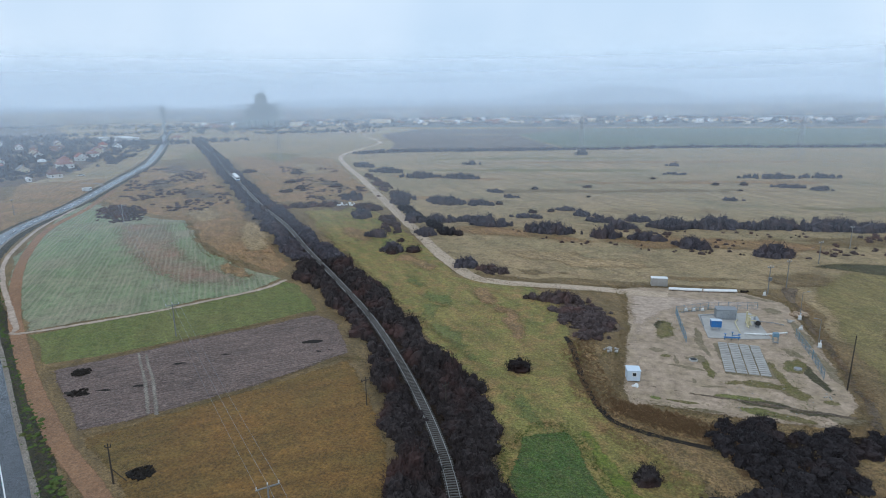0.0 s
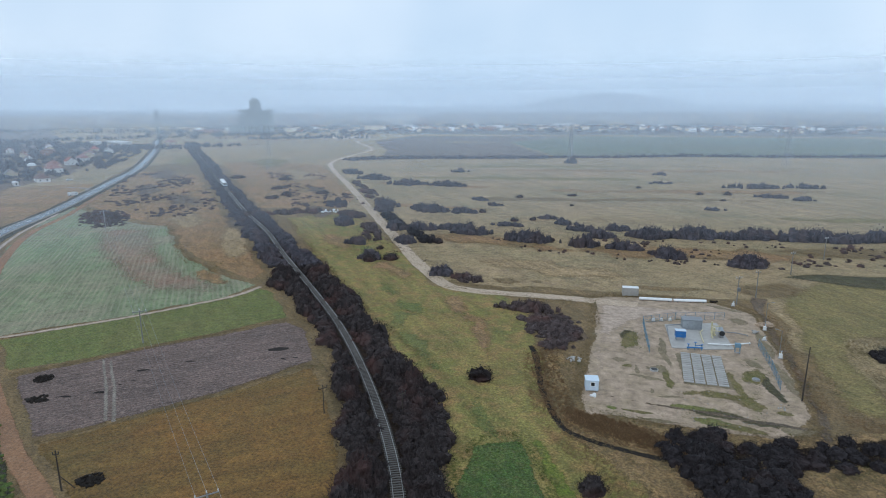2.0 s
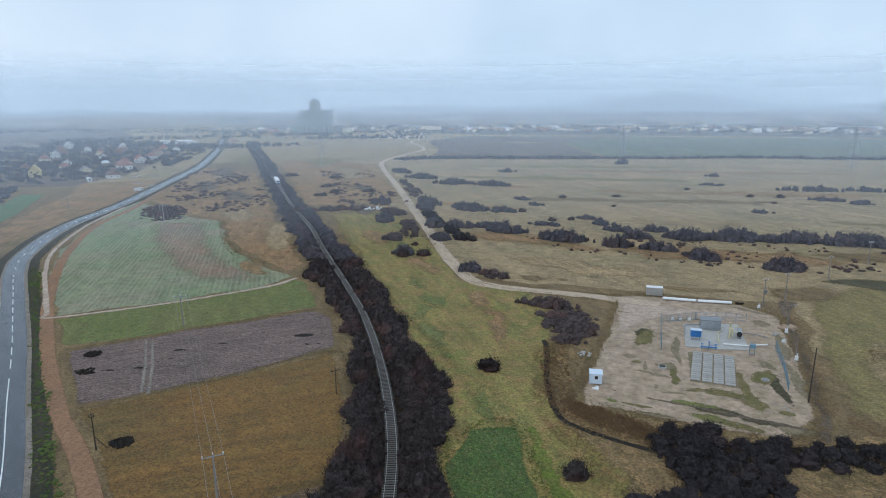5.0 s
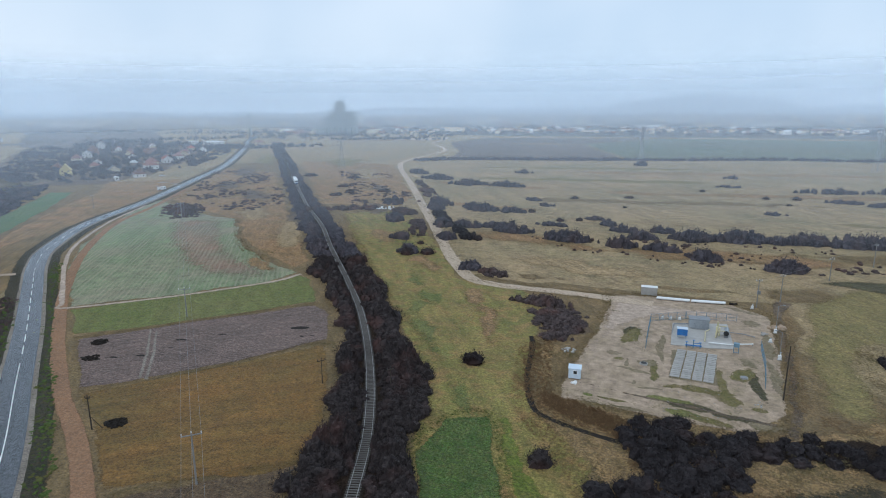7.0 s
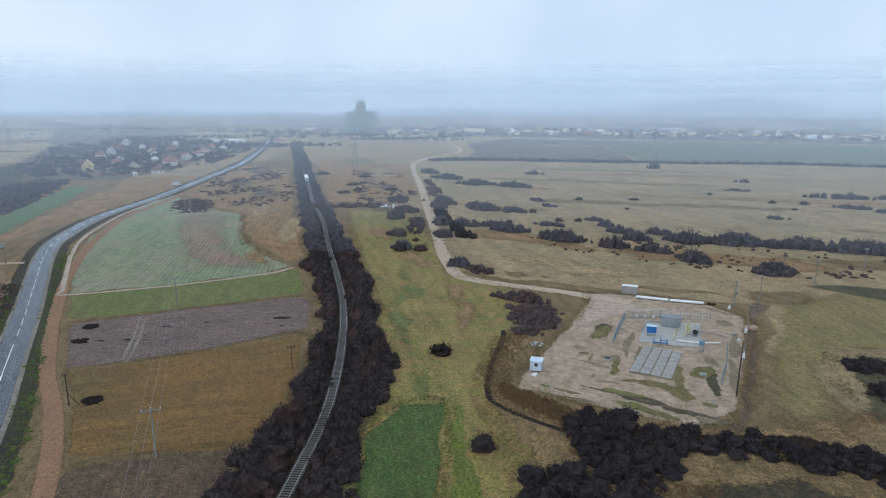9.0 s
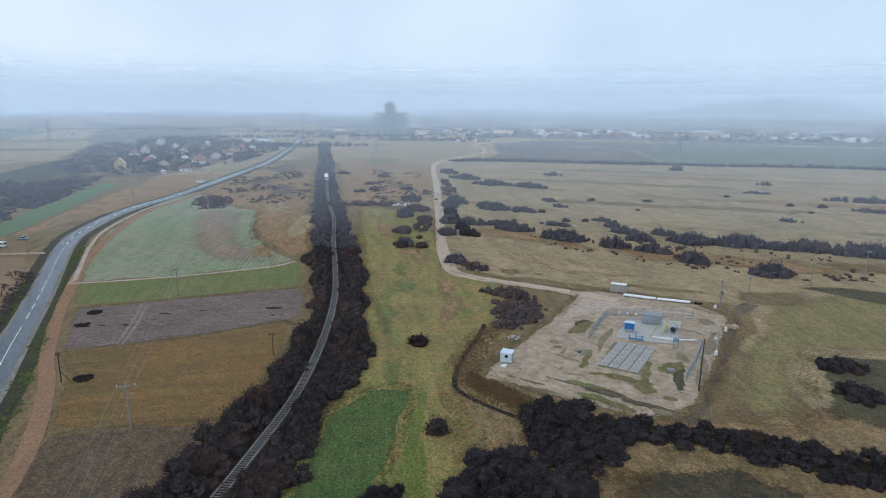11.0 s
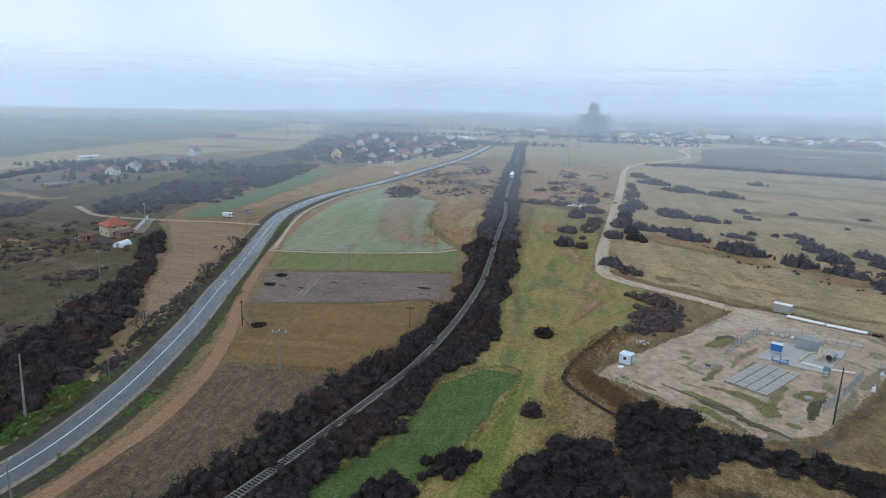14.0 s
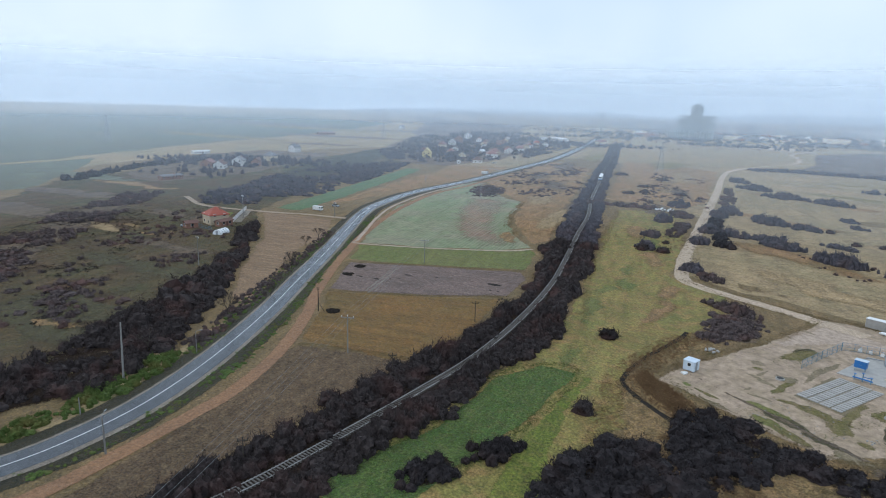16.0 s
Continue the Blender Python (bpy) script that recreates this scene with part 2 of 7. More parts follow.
M_PADGRASS = ground_mat("thin_grass", (0.16, 0.16, 0.06), (0.20, 0.17, 0.085), (0.27, 0.22, 0.15), 5, 1.2, 0.3, wet=0.75)
M_WETSOIL = ground_mat("damp_black_soil", (0.022, 0.018, 0.015), (0.04, 0.033, 0.027), (0.03, 0.025, 0.02), 4, 0.8, 0.3, sheen=0.0)
M_TRACK = ground_mat("brown_dirt_track", (0.30, 0.19, 0.12), (0.23, 0.15, 0.10), (0.34, 0.235, 0.16), 12, 1.4, 0.3, 0.5, wet=0.9, mottle=0.25, grit=0.4)
M_WHITEROAD = ground_mat("pale_gravel", (0.40, 0.345, 0.28), (0.35, 0.30, 0.24), (0.45, 0.40, 0.34), 14, 1.5, 0.25, 0.3, wet=1.1, mottle=0.25, grit=0.35)
M_SHOULDER = ground_mat("gravel_shoulder", (0.33, 0.31, 0.28), (0.27, 0.25, 0.225), (0.22, 0.20, 0.16), 9, 1.2, 0.25, 0.5, wet=0.8, mottle=0.25)
M_BALLAST = ground_mat("ballast", (0.095, 0.083, 0.075), (0.07, 0.062, 0.057), (0.12, 0.106, 0.096), 8, 0.8, 0.15, 1.0, wet=0.62, sheen=0.0, spec=0.05)
M_VERGE = ground_mat("road_verge", (0.07, 0.064, 0.036), (0.048, 0.049, 0.025), (0.115, 0.09, 0.05), 9, 1.6, 0.4, 0.9)
M_ASPHALT = ground_mat("asphalt", (0.040, 0.047, 0.057), (0.034, 0.041, 0.050), (0.048, 0.055, 0.064), 14, 1.2, 0.12, 0.12, rough=0.25, spec=0.6, sheen=0.0, wet=1.0, mottle=0.25)
M_TWIG = twig_mat("bare_twigs", (0.042, 0.032, 0.032), (0.115, 0.087, 0.082), (0.13, 0.075, 0.065))
M_TWIG_DARK = twig_mat("dark_twigs", (0.015, 0.013, 0.0145), (0.040, 0.033, 0.034), (0.050, 0.033, 0.031))
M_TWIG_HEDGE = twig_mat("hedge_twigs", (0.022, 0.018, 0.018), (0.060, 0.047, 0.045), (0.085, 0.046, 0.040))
# paler and bluer: the haze of distance is put into the twig colour
M_TWIG_HAZED = twig_mat("hazed_twigs", (0.048, 0.045, 0.054), (0.105, 0.094, 0.105), (0.11, 0.084, 0.084))
M_REED = twig_mat("dry_reeds", (0.15, 0.095, 0.05), (0.34, 0.22, 0.12), (0.20, 0.12, 0.065), 3)
M_DRYGRASS = twig_mat("dry_tussocks", (0.16, 0.12, 0.06), (0.28, 0.21, 0.12), (0.13, 0.13, 0.05), 14)
M_LEAFGREEN = twig_mat("green_leaves", (0.05, 0.08, 0.02), (0.10, 0.14, 0.035), (0.11, 0.10, 0.03), 5)
M_CONCRETE = plain_mat("concrete", (0.42, 0.40, 0.37), (0.32, 0.305, 0.28), 0.85, 0, 1.2, 0.3)
M_POLE = plain_mat("weathered_concrete", (0.27, 0.26, 0.245), (0.20, 0.19, 0.18), 0.85, 0, 0.8, 0.3)
M_WOOD = plain_mat("tarred_wood", (0.045, 0.035, 0.028), (0.075, 0.058, 0.045), 0.8, 0, 0.4, 0.4)
M_STEEL = plain_mat("galvanised_steel", (0.33, 0.34, 0.35), (0.24, 0.25, 0.26), 0.5, 0.6, 0.5)
M_RAIL = plain_mat("worn_rail", (0.30, 0.285, 0.27), (0.38, 0.37, 0.36), 0.35, 0.6, 0.8)
M_SLEEPER = plain_mat("weathered_sleeper", (0.18, 0.165, 0.15), (0.10, 0.092, 0.085), 0.85, 0, 0.5, 0.4)
M_WHITE = plain_mat("white_paint", (0.80, 0.80, 0.79), (0.68, 0.68, 0.66), 0.5, 0, 0.8)
M_LINE = plain_mat("road_marking_paint", (0.78, 0.78, 0.76), (0.62, 0.62, 0.60), 0.6, 0, 0.6)
M_BOOTH = plain_mat("pale_blue_sheet", (0.62, 0.70, 0.78), (0.52, 0.60, 0.68), 0.45, 0, 0.7)
M_BLUE = plain_mat("blue_paint", (0.03, 0.17, 0.46), (0.04, 0.14, 0.36), 0.4, 0, 0.5)
M_TEAL = plain_mat("blue_grey_paint", (0.12, 0.22, 0.30), (0.16, 0.26, 0.33), 0.5, 0, 0.5)
M_YELLOW = plain_mat("cream_pipe_paint", (0.62, 0.55, 0.33), (0.50, 0.44, 0.27), 0.45, 0, 0.5)
M_GREY = plain_mat("grey_sheet", (0.36, 0.39, 0.41), (0.29, 0.31, 0.33), 0.5, 0.2, 0.8)
M_BLACK = plain_mat("black_rubber", (0.015, 0.015, 0.015), (0.03, 0.03, 0.03), 0.6)
M_GLASS = plain_mat("dark_window_glass", (0.02, 0.025, 0.03), (0.035, 0.04, 0.045), 0.12, 0, 1.0, 0.0)
M_ROOFRED = plain_mat("red_roof_tiles", (0.36, 0.085, 0.05), (0.28, 0.075, 0.05), 0.7, 0, 1.5, 0.4)
M_ROOFBROWN = plain_mat("brown_roof_tiles", (0.17, 0.085, 0.065), (0.12, 0.07, 0.055), 0.75, 0, 1.5, 0.4)
M_ROOFPINK = plain_mat("faded_roof_tiles", (0.29, 0.14, 0.115), (0.22, 0.11, 0.09), 0.75, 0, 1.5, 0.4)
M_ROOFGREY = plain_mat("grey_roof", (0.22, 0.21, 0.21), (0.16, 0.155, 0.15), 0.75, 0, 1.5, 0.4)
M_WALLCREAM = plain_mat("cream_render", (0.62, 0.52, 0.38), (0.54, 0.45, 0.33), 0.85, 0, 2.0, 0.2)
M_WALLYELLOW = plain_mat("yellow_render", (0.66, 0.53, 0.25), (0.58, 0.46, 0.22), 0.85, 0, 2.0, 0.2)
M_WALLWHITE = plain_mat("white_render", (0.72, 0.70, 0.67), (0.62, 0.60, 0.57), 0.85, 0, 2.0, 0.2)
M_WALLBRICK = plain_mat("raw_brick", (0.33, 0.18, 0.13), (0.27, 0.15, 0.11), 0.85, 0, 1.5, 0.4)
M_SILO = plain_mat("stained_silo_concrete", (0.27, 0.29, 0.275), (0.19, 0.205, 0.195), 0.9, 0, 9.0, 0.2)
M_FOIL = plain_mat("greenhouse_film", (0.78, 0.80, 0.81), (0.68, 0.70, 0.72), 0.3, 0, 1.0)


# ---- building helpers ----
def link_np(name, verts, tris, mat, parent=None):
    """A mesh from arrays of corners and triangles."""
    me = bpy.data.meshes.new(name)
    verts, tris = np.asarray(verts, np.float32), np.asarray(tris, np.int32)
    me.vertices.add(len(verts))
    me.vertices.foreach_set("co", verts.ravel())
    me.loops.add(tris.size)
    me.loops.foreach_set("vertex_index", tris.ravel())
    me.polygons.add(len(tris))
    me.polygons.foreach_set("loop_start", np.arange(0, tris.size, 3, dtype=np.int32))
    me.materials.append(mat)
    me.update(calc_edges=True)
    ob = new(name, me)
    ob.parent = parent
    return ob


def part(name, bm, mat, parent=None, label=""):
    me = bpy.data.meshes.new(name)
    bmesh.ops.recalc_face_normals(bm, faces=bm.faces)
    bm.to_mesh(me)
    bm.free()
    me.materials.append(mat)
    ob = new(name, me)
    ob.parent = parent
    return tagged(ob, label)


def empty(name, x, y, z=0.0, rz=0.0):
    ob = new(name)
    ob.matrix_world = pose(x, y, z, 0, 0, rz)
    return ob


def add_box(bm, cx, cy, cz, sx, sy, sz, rz=0.0, bevel=0.0):
    """A box by its middle and its full sizes."""
    r = bmesh.ops.create_cube(bm, size=1.0, matrix=pose(cx, cy, cz, 0, 0, rz) @ Matrix.Diagonal((sx, sy, sz, 1)))
    if bevel:
        edges = list({e for v in r["verts"] for e in v.link_edges})
        bmesh.ops.bevel(bm, geom=edges, offset=bevel, segments=1, affect="EDGES")
    return bm


def box(cx, cy, cz, sx, sy, sz, rz=0.0, bevel=0.0):
    return add_box(bmesh.new(), cx, cy, cz, sx, sy, sz, rz, bevel)


def add_rod(bm, a, b, r1, r2=None, seg=8):
    """A round bar from a to b, tapered from r1 to r2."""
    a, b = Vector(a), Vector(b)
    d = b - a
    m = Matrix.Translation((a + b) / 2) @ d.to_track_quat("Z", "Y").to_matrix().to_4x4()
    bmesh.ops.create_cone(bm, cap_ends=True, segments=seg, radius1=r1, radius2=r1 if r2 is None else r2, depth=d.length, matrix=m)
    return bm


def rod(a, b, r1, r2=None, seg=8):
    return add_rod(bmesh.new(), a, b, r1, r2, seg)


def smooth_line(ctrl, step=4.0):
    """Catmull-Rom line through a few control points, resampled at even steps; with its unit normals to the left."""
    p = [Vector((x, y)) for x, y in ctrl]
    p = [2 * p[0] - p[1]] + p + [2 * p[-1] - p[-2]]
    fine = []
    for i in range(1, len(p) - 2):
        for k in range(24):
            u = k / 24
            fine.append(0.5 * (2 * p[i] + (p[i + 1] - p[i - 1]) * u + (2 * p[i - 1] - 5 * p[i] + 4 * p[i + 1] - p[i + 2]) * u * u
                               + (3 * p[i] - p[i - 1] - 3 * p[i + 1] + p[i + 2]) * u ** 3))
    fine.append(p[-2])
    f = np.array([(v.x, v.y) for v in fine])
    s = np.concatenate([[0], np.cumsum(np.hypot(*np.diff(f, axis=0).T))])
    t = np.arange(0, s[-1], step)
    c = np.stack([np.interp(t, s, f[:, 0]), np.interp(t, s, f[:, 1])], 1)
    d = np.gradient(c, axis=0)
    d /= np.hypot(d[:, 0], d[:, 1])[:, None]
    return c, np.stack([-d[:, 1], d[:, 0]], 1), t


def set_fade(ob, values):
    at = ob.data.attributes.new("fade", "FLOAT", "POINT")
    at.data.foreach_set("value", np.asarray(values, dtype=np.float32))


def ribbon(name, line, profile, mat, wobble=0.0, parent=None, seed=1, soft=0.0):
    """A strip swept along a line; profile = (offset to the left, height) pairs from left to right."""
    c, n, s = line
    if soft:
        profile = [(profile[0][0] + soft, profile[0][1]), *profile, (profile[-1][0] - soft, profile[-1][1])]
    k = len(profile)
    v = np.zeros((len(c), k, 3))
    for j, (off, z) in enumerate(profile):
        o = np.full(len(c), float(off))
        if wobble and (j in (0, k - 1) or soft and j in (1, k - 2)):
            o += [wobble * noise.noise((t * 0.35, seed * 7.3 + j, 0)) + wobble * noise.noise((t * 0.06, seed * 3.1 + j, 5)) for t in s]
        v[:, j, :2] = c + n * o[:, None]
        v[:, j, 2] = z
    i, j = np.meshgrid(np.arange(len(c) - 1), np.arange(k - 1), indexing="ij")
    a = (i * k + j).ravel()
    tris = np.concatenate([np.stack([a, a + 1, a + k + 1], 1), np.stack([a, a + k + 1, a + k], 1)])
    ob = link_np(name, v.reshape(-1, 3), tris[:, ::-1], mat, parent)
    if soft:
        set_fade(ob, np.tile([1.0] + [0.0] * (k - 2) + [1.0], len(c)))
    return ob


def inside_of(px, py, q):
    """Which of the points lie inside the closed outline q."""
    x0, y0 = q[:, 0][:, None], q[:, 1][:, None]
    x1, y1 = np.roll(q[:, 0], 1)[:, None], np.roll(q[:, 1], 1)[:, None]
    dy = np.where(y1 == y0, 1e-9, y1 - y0)
    return (((y0 > py) != (y1 > py)) & (px < (x1 - x0) * (py - y0) / dy + x0)).sum(0) % 2 == 1


def edge_distance(p, q):
    """Distance of each point from the closed outline q."""
    d = np.full(len(p), 1e9)
    for a, b in zip(q, np.roll(q, -1, 0)):
        ab = b - a
        t = np.clip(((p - a) @ ab) / max(1e-9, ab @ ab), 0, 1)
        d = np.minimum(d, np.hypot(*(p - a - t[:, None] * ab).T))
    return d


def patch(name, corners, z, mat, label, wobble=0.6, step=1.2, category="field", seed=0, soft=None):
    """A piece of land as a thin sheet with an uneven outline that thins out over soft metres."""
    soft = soft if soft is not None else 0.6 + wobble * 1.1
    q = []
    for i, (x0, y0) in enumerate(corners):
        x1, y1 = corners[(i + 1) % len(corners)]
        k = max(1, int(math.hypot(x1 - x0, y1 - y0) / step))
        for u in range(k):
            x, y = x0 + (x1 - x0) * u / k, y0 + (y1 - y0) * u / k
            w = noise.noise_vector((x * 0.45, y * 0.45, seed)) * wobble + noise.noise_vector((x * 0.09, y * 0.09, seed + 9)) * wobble * 1.5
            q.append((x + w.x, y + w.y))
    q = np.array(q)
    nxt = np.roll(q, -1, 0)
    d = nxt - q
    nrm = np.stack([-d[:, 1], d[:, 0]], 1) / np.maximum(1e-6, np.hypot(d[:, 0], d[:, 1]))[:, None]
    if (q[:, 0] * nxt[:, 1] - nxt[:, 0] * q[:, 1]).sum() < 0:
        nrm = -nrm
    inner = np.concatenate([(q + nxt) / 2 + nrm * soft * f for f in (0.45, 1.0)])
    inner = inner[inside_of(inner[:, 0], inner[:, 1], q)]
    inner = inner[edge_distance(inner, q) > soft * 0.3]
    n = len(q)
    vs, _, tris, *_ = delaunay_2d_cdt([Vector(v) for v in np.concatenate([q, inner]).tolist()], [(i, (i + 1) % n) for i in range(n)], [], 1, 1e-4)
    p = np.array([(v.x, v.y) for v in vs])
    t = np.array([f for f in tris if len(f) == 3])
    up = np.cross(p[t[:, 1]] - p[t[:, 0]], p[t[:, 2]] - p[t[:, 0]]) > 0
    t = np.where(up[:, None], t, t[:, ::-1])
    ob = link_np(name, np.column_stack([p, np.full(len(p), z)]), t, mat)
    set_fade(ob, np.clip(1 - edge_distance(p, q) / soft, 0, 1))
    return tagged(ob, label, category, kind="structure")


def blob(cx, cy, rx, ry, rz=0.0, k=10):
    """Corners of an oval."""
    c, s = math.cos(radians(rz)), math.sin(radians(rz))
    return [(cx + rx * math.cos(a) * c - ry * math.sin(a) * s, cy + rx * math.cos(a) * s + ry * math.sin(a) * c)
            for a in (2 * math.pi * i / k for i in range(k))]


# ---- shrubs ----
rng = np.random.default_rng(5)


def shrub_arrays(n, width, seed, upright=0.5, lobes=7):
    """A leafless shrub of radius 1 and height 1: n twigs as slim triangles in several uneven lobes. Corner array n x 3 x 3."""
    r = np.random.default_rng(seed)
    ang, rad = r.uniform(0, 6.283, lobes), r.uniform(0.15, 0.62, lobes)
    cen = np.stack([rad * np.cos(ang), rad * np.sin(ang), r.uniform(0.25, 0.55, lobes)], 1)
    cen[0] = (0, 0, 0.55)
    size = r.uniform(0.28, 0.46, lobes)
    which = r.integers(0, lobes, n)
    d = r.normal(size=(n, 3))
    d /= np.linalg.norm(d, axis=1)[:, None]
    d[:, 2] = np.abs(d[:, 2]) * 0.95 - 0.2
    shell = r.uniform(0.25, 1.0, n) ** 0.35
    p = cen[which] + d * (size[which] * shell)[:, None]
    p[:, 2] = np.clip(p[:, 2], 0.02, None)
    g = d * 0.4 + r.normal(size=(n, 3)) * 0.5
    g[:, 2] += upright
    g /= np.linalg.norm(g, axis=1)[:, None]
    side = np.cross(g, r.normal(size=(n, 3)))
    side /= np.linalg.norm(side, axis=1)[:, None]
    ln, wd = r.uniform(0.09, 0.24, n), width * r.uniform(0.6, 1.4, n)
    a = p - g * (ln * 0.5)[:, None]
    a[:, 2] = np.clip(a[:, 2], 0.0, None)
    return np.stack([a - side * wd[:, None], a + side * wd[:, None], p + g * (ln * 0.5)[:, None]], 1)


def mound_arrays(n, width, seed, sub):
    """A bare bush of radius 1 and height 1: a lumpy mass of matted twigs and n loose twigs standing out of it."""
    r = np.random.default_rng(seed)

    def reach(d):
        return np.array([0.74 + 0.36 * noise.noise((v[0] * 1.7 + seed, v[1] * 1.7, v[2] * 1.7)) + 0.18 * noise.noise((v[0] * 4 + seed, v[1] * 4, v[2] * 4)) for v in d])

    bm = bmesh.new()
    bmesh.ops.create_icosphere(bm, subdivisions=sub, radius=1.0)
    tri = np.array([[tuple(v.co) for v in f.verts] for f in bm.faces if max(v.co.z for v in f.verts) > 0.05])
    bm.free()
    flat = tri.reshape(-1, 3)
    core = flat * (reach(flat) * 0.9)[:, None]
    core[:, 2] = np.maximum(core[:, 2], 0.0)
    core = core.reshape(-1, 3, 3)
    d = r.normal(size=(n, 3))
    d[:, 2] = np.abs(d[:, 2])
    d /= np.linalg.norm(d, axis=1)[:, None]
    p = d * (reach(d) * r.uniform(0.86, 1.22, n))[:, None]
    g = d * 0.55 + r.normal(size=(n, 3)) * 0.45
    g[:, 2] += 0.25
    g /= np.linalg.norm(g, axis=1)[:, None]
    side = np.cross(g, r.normal(size=(n, 3)))
    side /= np.linalg.norm(side, axis=1)[:, None]
    ln, wd = r.uniform(0.10, 0.26, n), width * r.uniform(0.6, 1.4, n)
    a = p - g * (ln * 0.5)[:, None]
    twigs = np.stack([a - side * wd[:, None], a + side * wd[:, None], p + g * (ln * 0.5)[:, None]], 1)
    twigs[:, :, 2] = np.maximum(twigs[:, :, 2], 0.0)
    return np.concatenate([core, twigs])


SHRUB_NEAR = [mound_arrays(310, 0.022, 10 + i, 3) for i in range(8)]
SHRUB_MID = [mound_arrays(110, 0.034, 30 + i, 2) for i in range(6)]
SHRUB_FAR = [mound_arrays(44, 0.06, 50 + i, 2) for i in range(6)]


def planted(name, spots, mat, models=None, parent=None):
    """One mesh of many shrubs; spots = (x, y, radius, height)."""
    out = []
    for x, y, r, h in spots:
        far = math.hypot(x - 30, y)
        pool = models or (SHRUB_NEAR if far < 135 else SHRUB_MID if far < 340 else SHRUB_FAR)
        a = rng.uniform(0, 6.283)
        m = np.array([[r * math.cos(a), -r * math.sin(a), 0], [r * math.sin(a), r * math.cos(a), 0], [0, 0, h]])
        out.append(pool[rng.integers(len(pool))].reshape(-1, 3) @ m.T + (x, y, 0.0))
    v = np.concatenate(out)
    return link_np(name, v, np.arange(len(v)).reshape(-1, 3), mat, parent)


def scatter_oval(cx, cy, rx, ry, rz, count, r=(1.2, 2.2), h=(1.8, 3.2)):
    out = []
    c, s = math.cos(radians(rz)), math.sin(radians(rz))
    lump = rng.uniform(0, 90)
    for _ in range(count):
        q, a = rng.uniform(0, 1) ** 0.6, rng.uniform(0, 6.283)
        q *= 1.0 + 0.45 * noise.noise((math.cos(a) * 1.6, math.sin(a) * 1.6, lump))
        k = (1.3 - 0.65 * q) * rng.uniform(0.7, 1.25)
        u, w = rx * q * math.cos(a), ry * q * math.sin(a)
        out.append((cx + u * c - w * s, cy + u * s + w * c, rng.uniform(*r) * k, rng.uniform(*h) * k))
    return out


def scatter_poly(corners, count, r=(1.2, 2.2), h=(1.8, 3.2), grain=0.05, cut=-9.0, seed=0):
    """Spots inside a stretch of land, in drifts, lower where the drift ends."""
    q = np.array(corners, float)
    out = []
    for _ in range(60):
        p = rng.uniform(q.min(0), q.max(0), (count, 2))
        for x, y in p[inside_of(p[:, 0], p[:, 1], q)]:
            d = noise.noise((x * grain, y * grain, seed)) + 0.4 * noise.noise((x * grain * 4, y * grain * 4, seed + 2))
            if d > cut and len(out) < count:
                k = (0.75 + 0.5 * min(1.0, max(0.0, d + 0.5))) * rng.uniform(0.65, 1.35)
                out.append((x, y, rng.uniform(*r) * k, rng.uniform(*h) * k))
        if len(out) >= count:
            break
    return out


def scatter_line(ctrl, half, gap, r=(1.2, 2.2), h=(1.8, 3.2), keep=1.0):
    c, n, s = smooth_line(ctrl, gap)
    out = []
    for i in range(len(c)):
        if rng.uniform() < keep:
            wide = 1.0 + 0.6 * noise.noise((s[i] * 0.09, half, 2))
            k = (1.0 + 0.5 * noise.noise((s[i] * 0.11, half, 5))) * rng.uniform(0.7, 1.25)
            out.append((*(c[i] + n[i] * rng.uniform(-half, half) * wide), rng.uniform(*r) * k, rng.uniform(*h) * k))
    return out


def thicket(name, spots, label, mat=None, category="thicket", models=None):
    return tagged(planted(name, spots, mat or M_TWIG, models), label, category, kind="stuff")


def bush(x, y, r, h, label="dark leafless bush standing alone in the grass", mat=None):
    """A single bush with its own stems and crown."""
    e = empty("bush", x, y)
    far = math.hypot(x - 30, y)
    pool = SHRUB_NEAR if far < 135 else SHRUB_MID if far < 340 else SHRUB_FAR
    v = np.concatenate([pool[rng.integers(6)].reshape(-1, 3) * (r, r, h) for _ in range(2)])
    link_np("crown", v, np.arange(len(v)).reshape(-1, 3), mat or M_TWIG_HEDGE, e)
    bm = bmesh.new()
    for k in range(5):
        a = k * 1.257 + x
        add_rod(bm, (0, 0, -0.05), (math.cos(a) * r * 0.5, math.sin(a) * r * 0.5, h * 0.6), 0.06, 0.02, 5)
    part("stem", bm, M_WOOD, e)
    return tagged(e, label, "bush")


# ---- ground ----
bm = bmesh.new()
bmesh.ops.create_grid(bm, x_segments=24, y_segments=24, size=4990)
tagged(part("ground", bm, M_PASTURE), "wide flat plain of dry olive-brown winter pasture", "ground", kind="structure")

hills = []
for hx, hy, hw, hd, hh in ((0, 4350, 760, 350, 250), (-300, 4700, 1800, 250, 130), (1100, 4650, 1000, 300, 110), (-1900, 4400, 1300, 300, 110), (-3600, 3200, 1400, 500, 80), (2500, 4200, 1400, 300, 75)):
    bm = bmesh.new()
    bmesh.ops.create_grid(bm, x_segments=60, y_segments=10, size=1.0)
    for v in bm.verts:
        x, y = v.co.x, v.co.y
        e = max(0.0, 1 - x * x) * max(0.0, 1 - y * y)
        v.co = (x * hw, y * hd, -1 + 0.7 * hh * e ** 0.9 * (0.75 + 0.3 * noise.noise((x * 2.2 + hx, y, hy)) + 0.06 * noise.noise((x * 14, y * 3, hx))))
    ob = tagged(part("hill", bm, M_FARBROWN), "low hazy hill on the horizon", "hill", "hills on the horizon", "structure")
    ob.matrix_world = pose(hx, hy, 0, 0, 0, math.degrees(math.atan2(-hx, hy)))

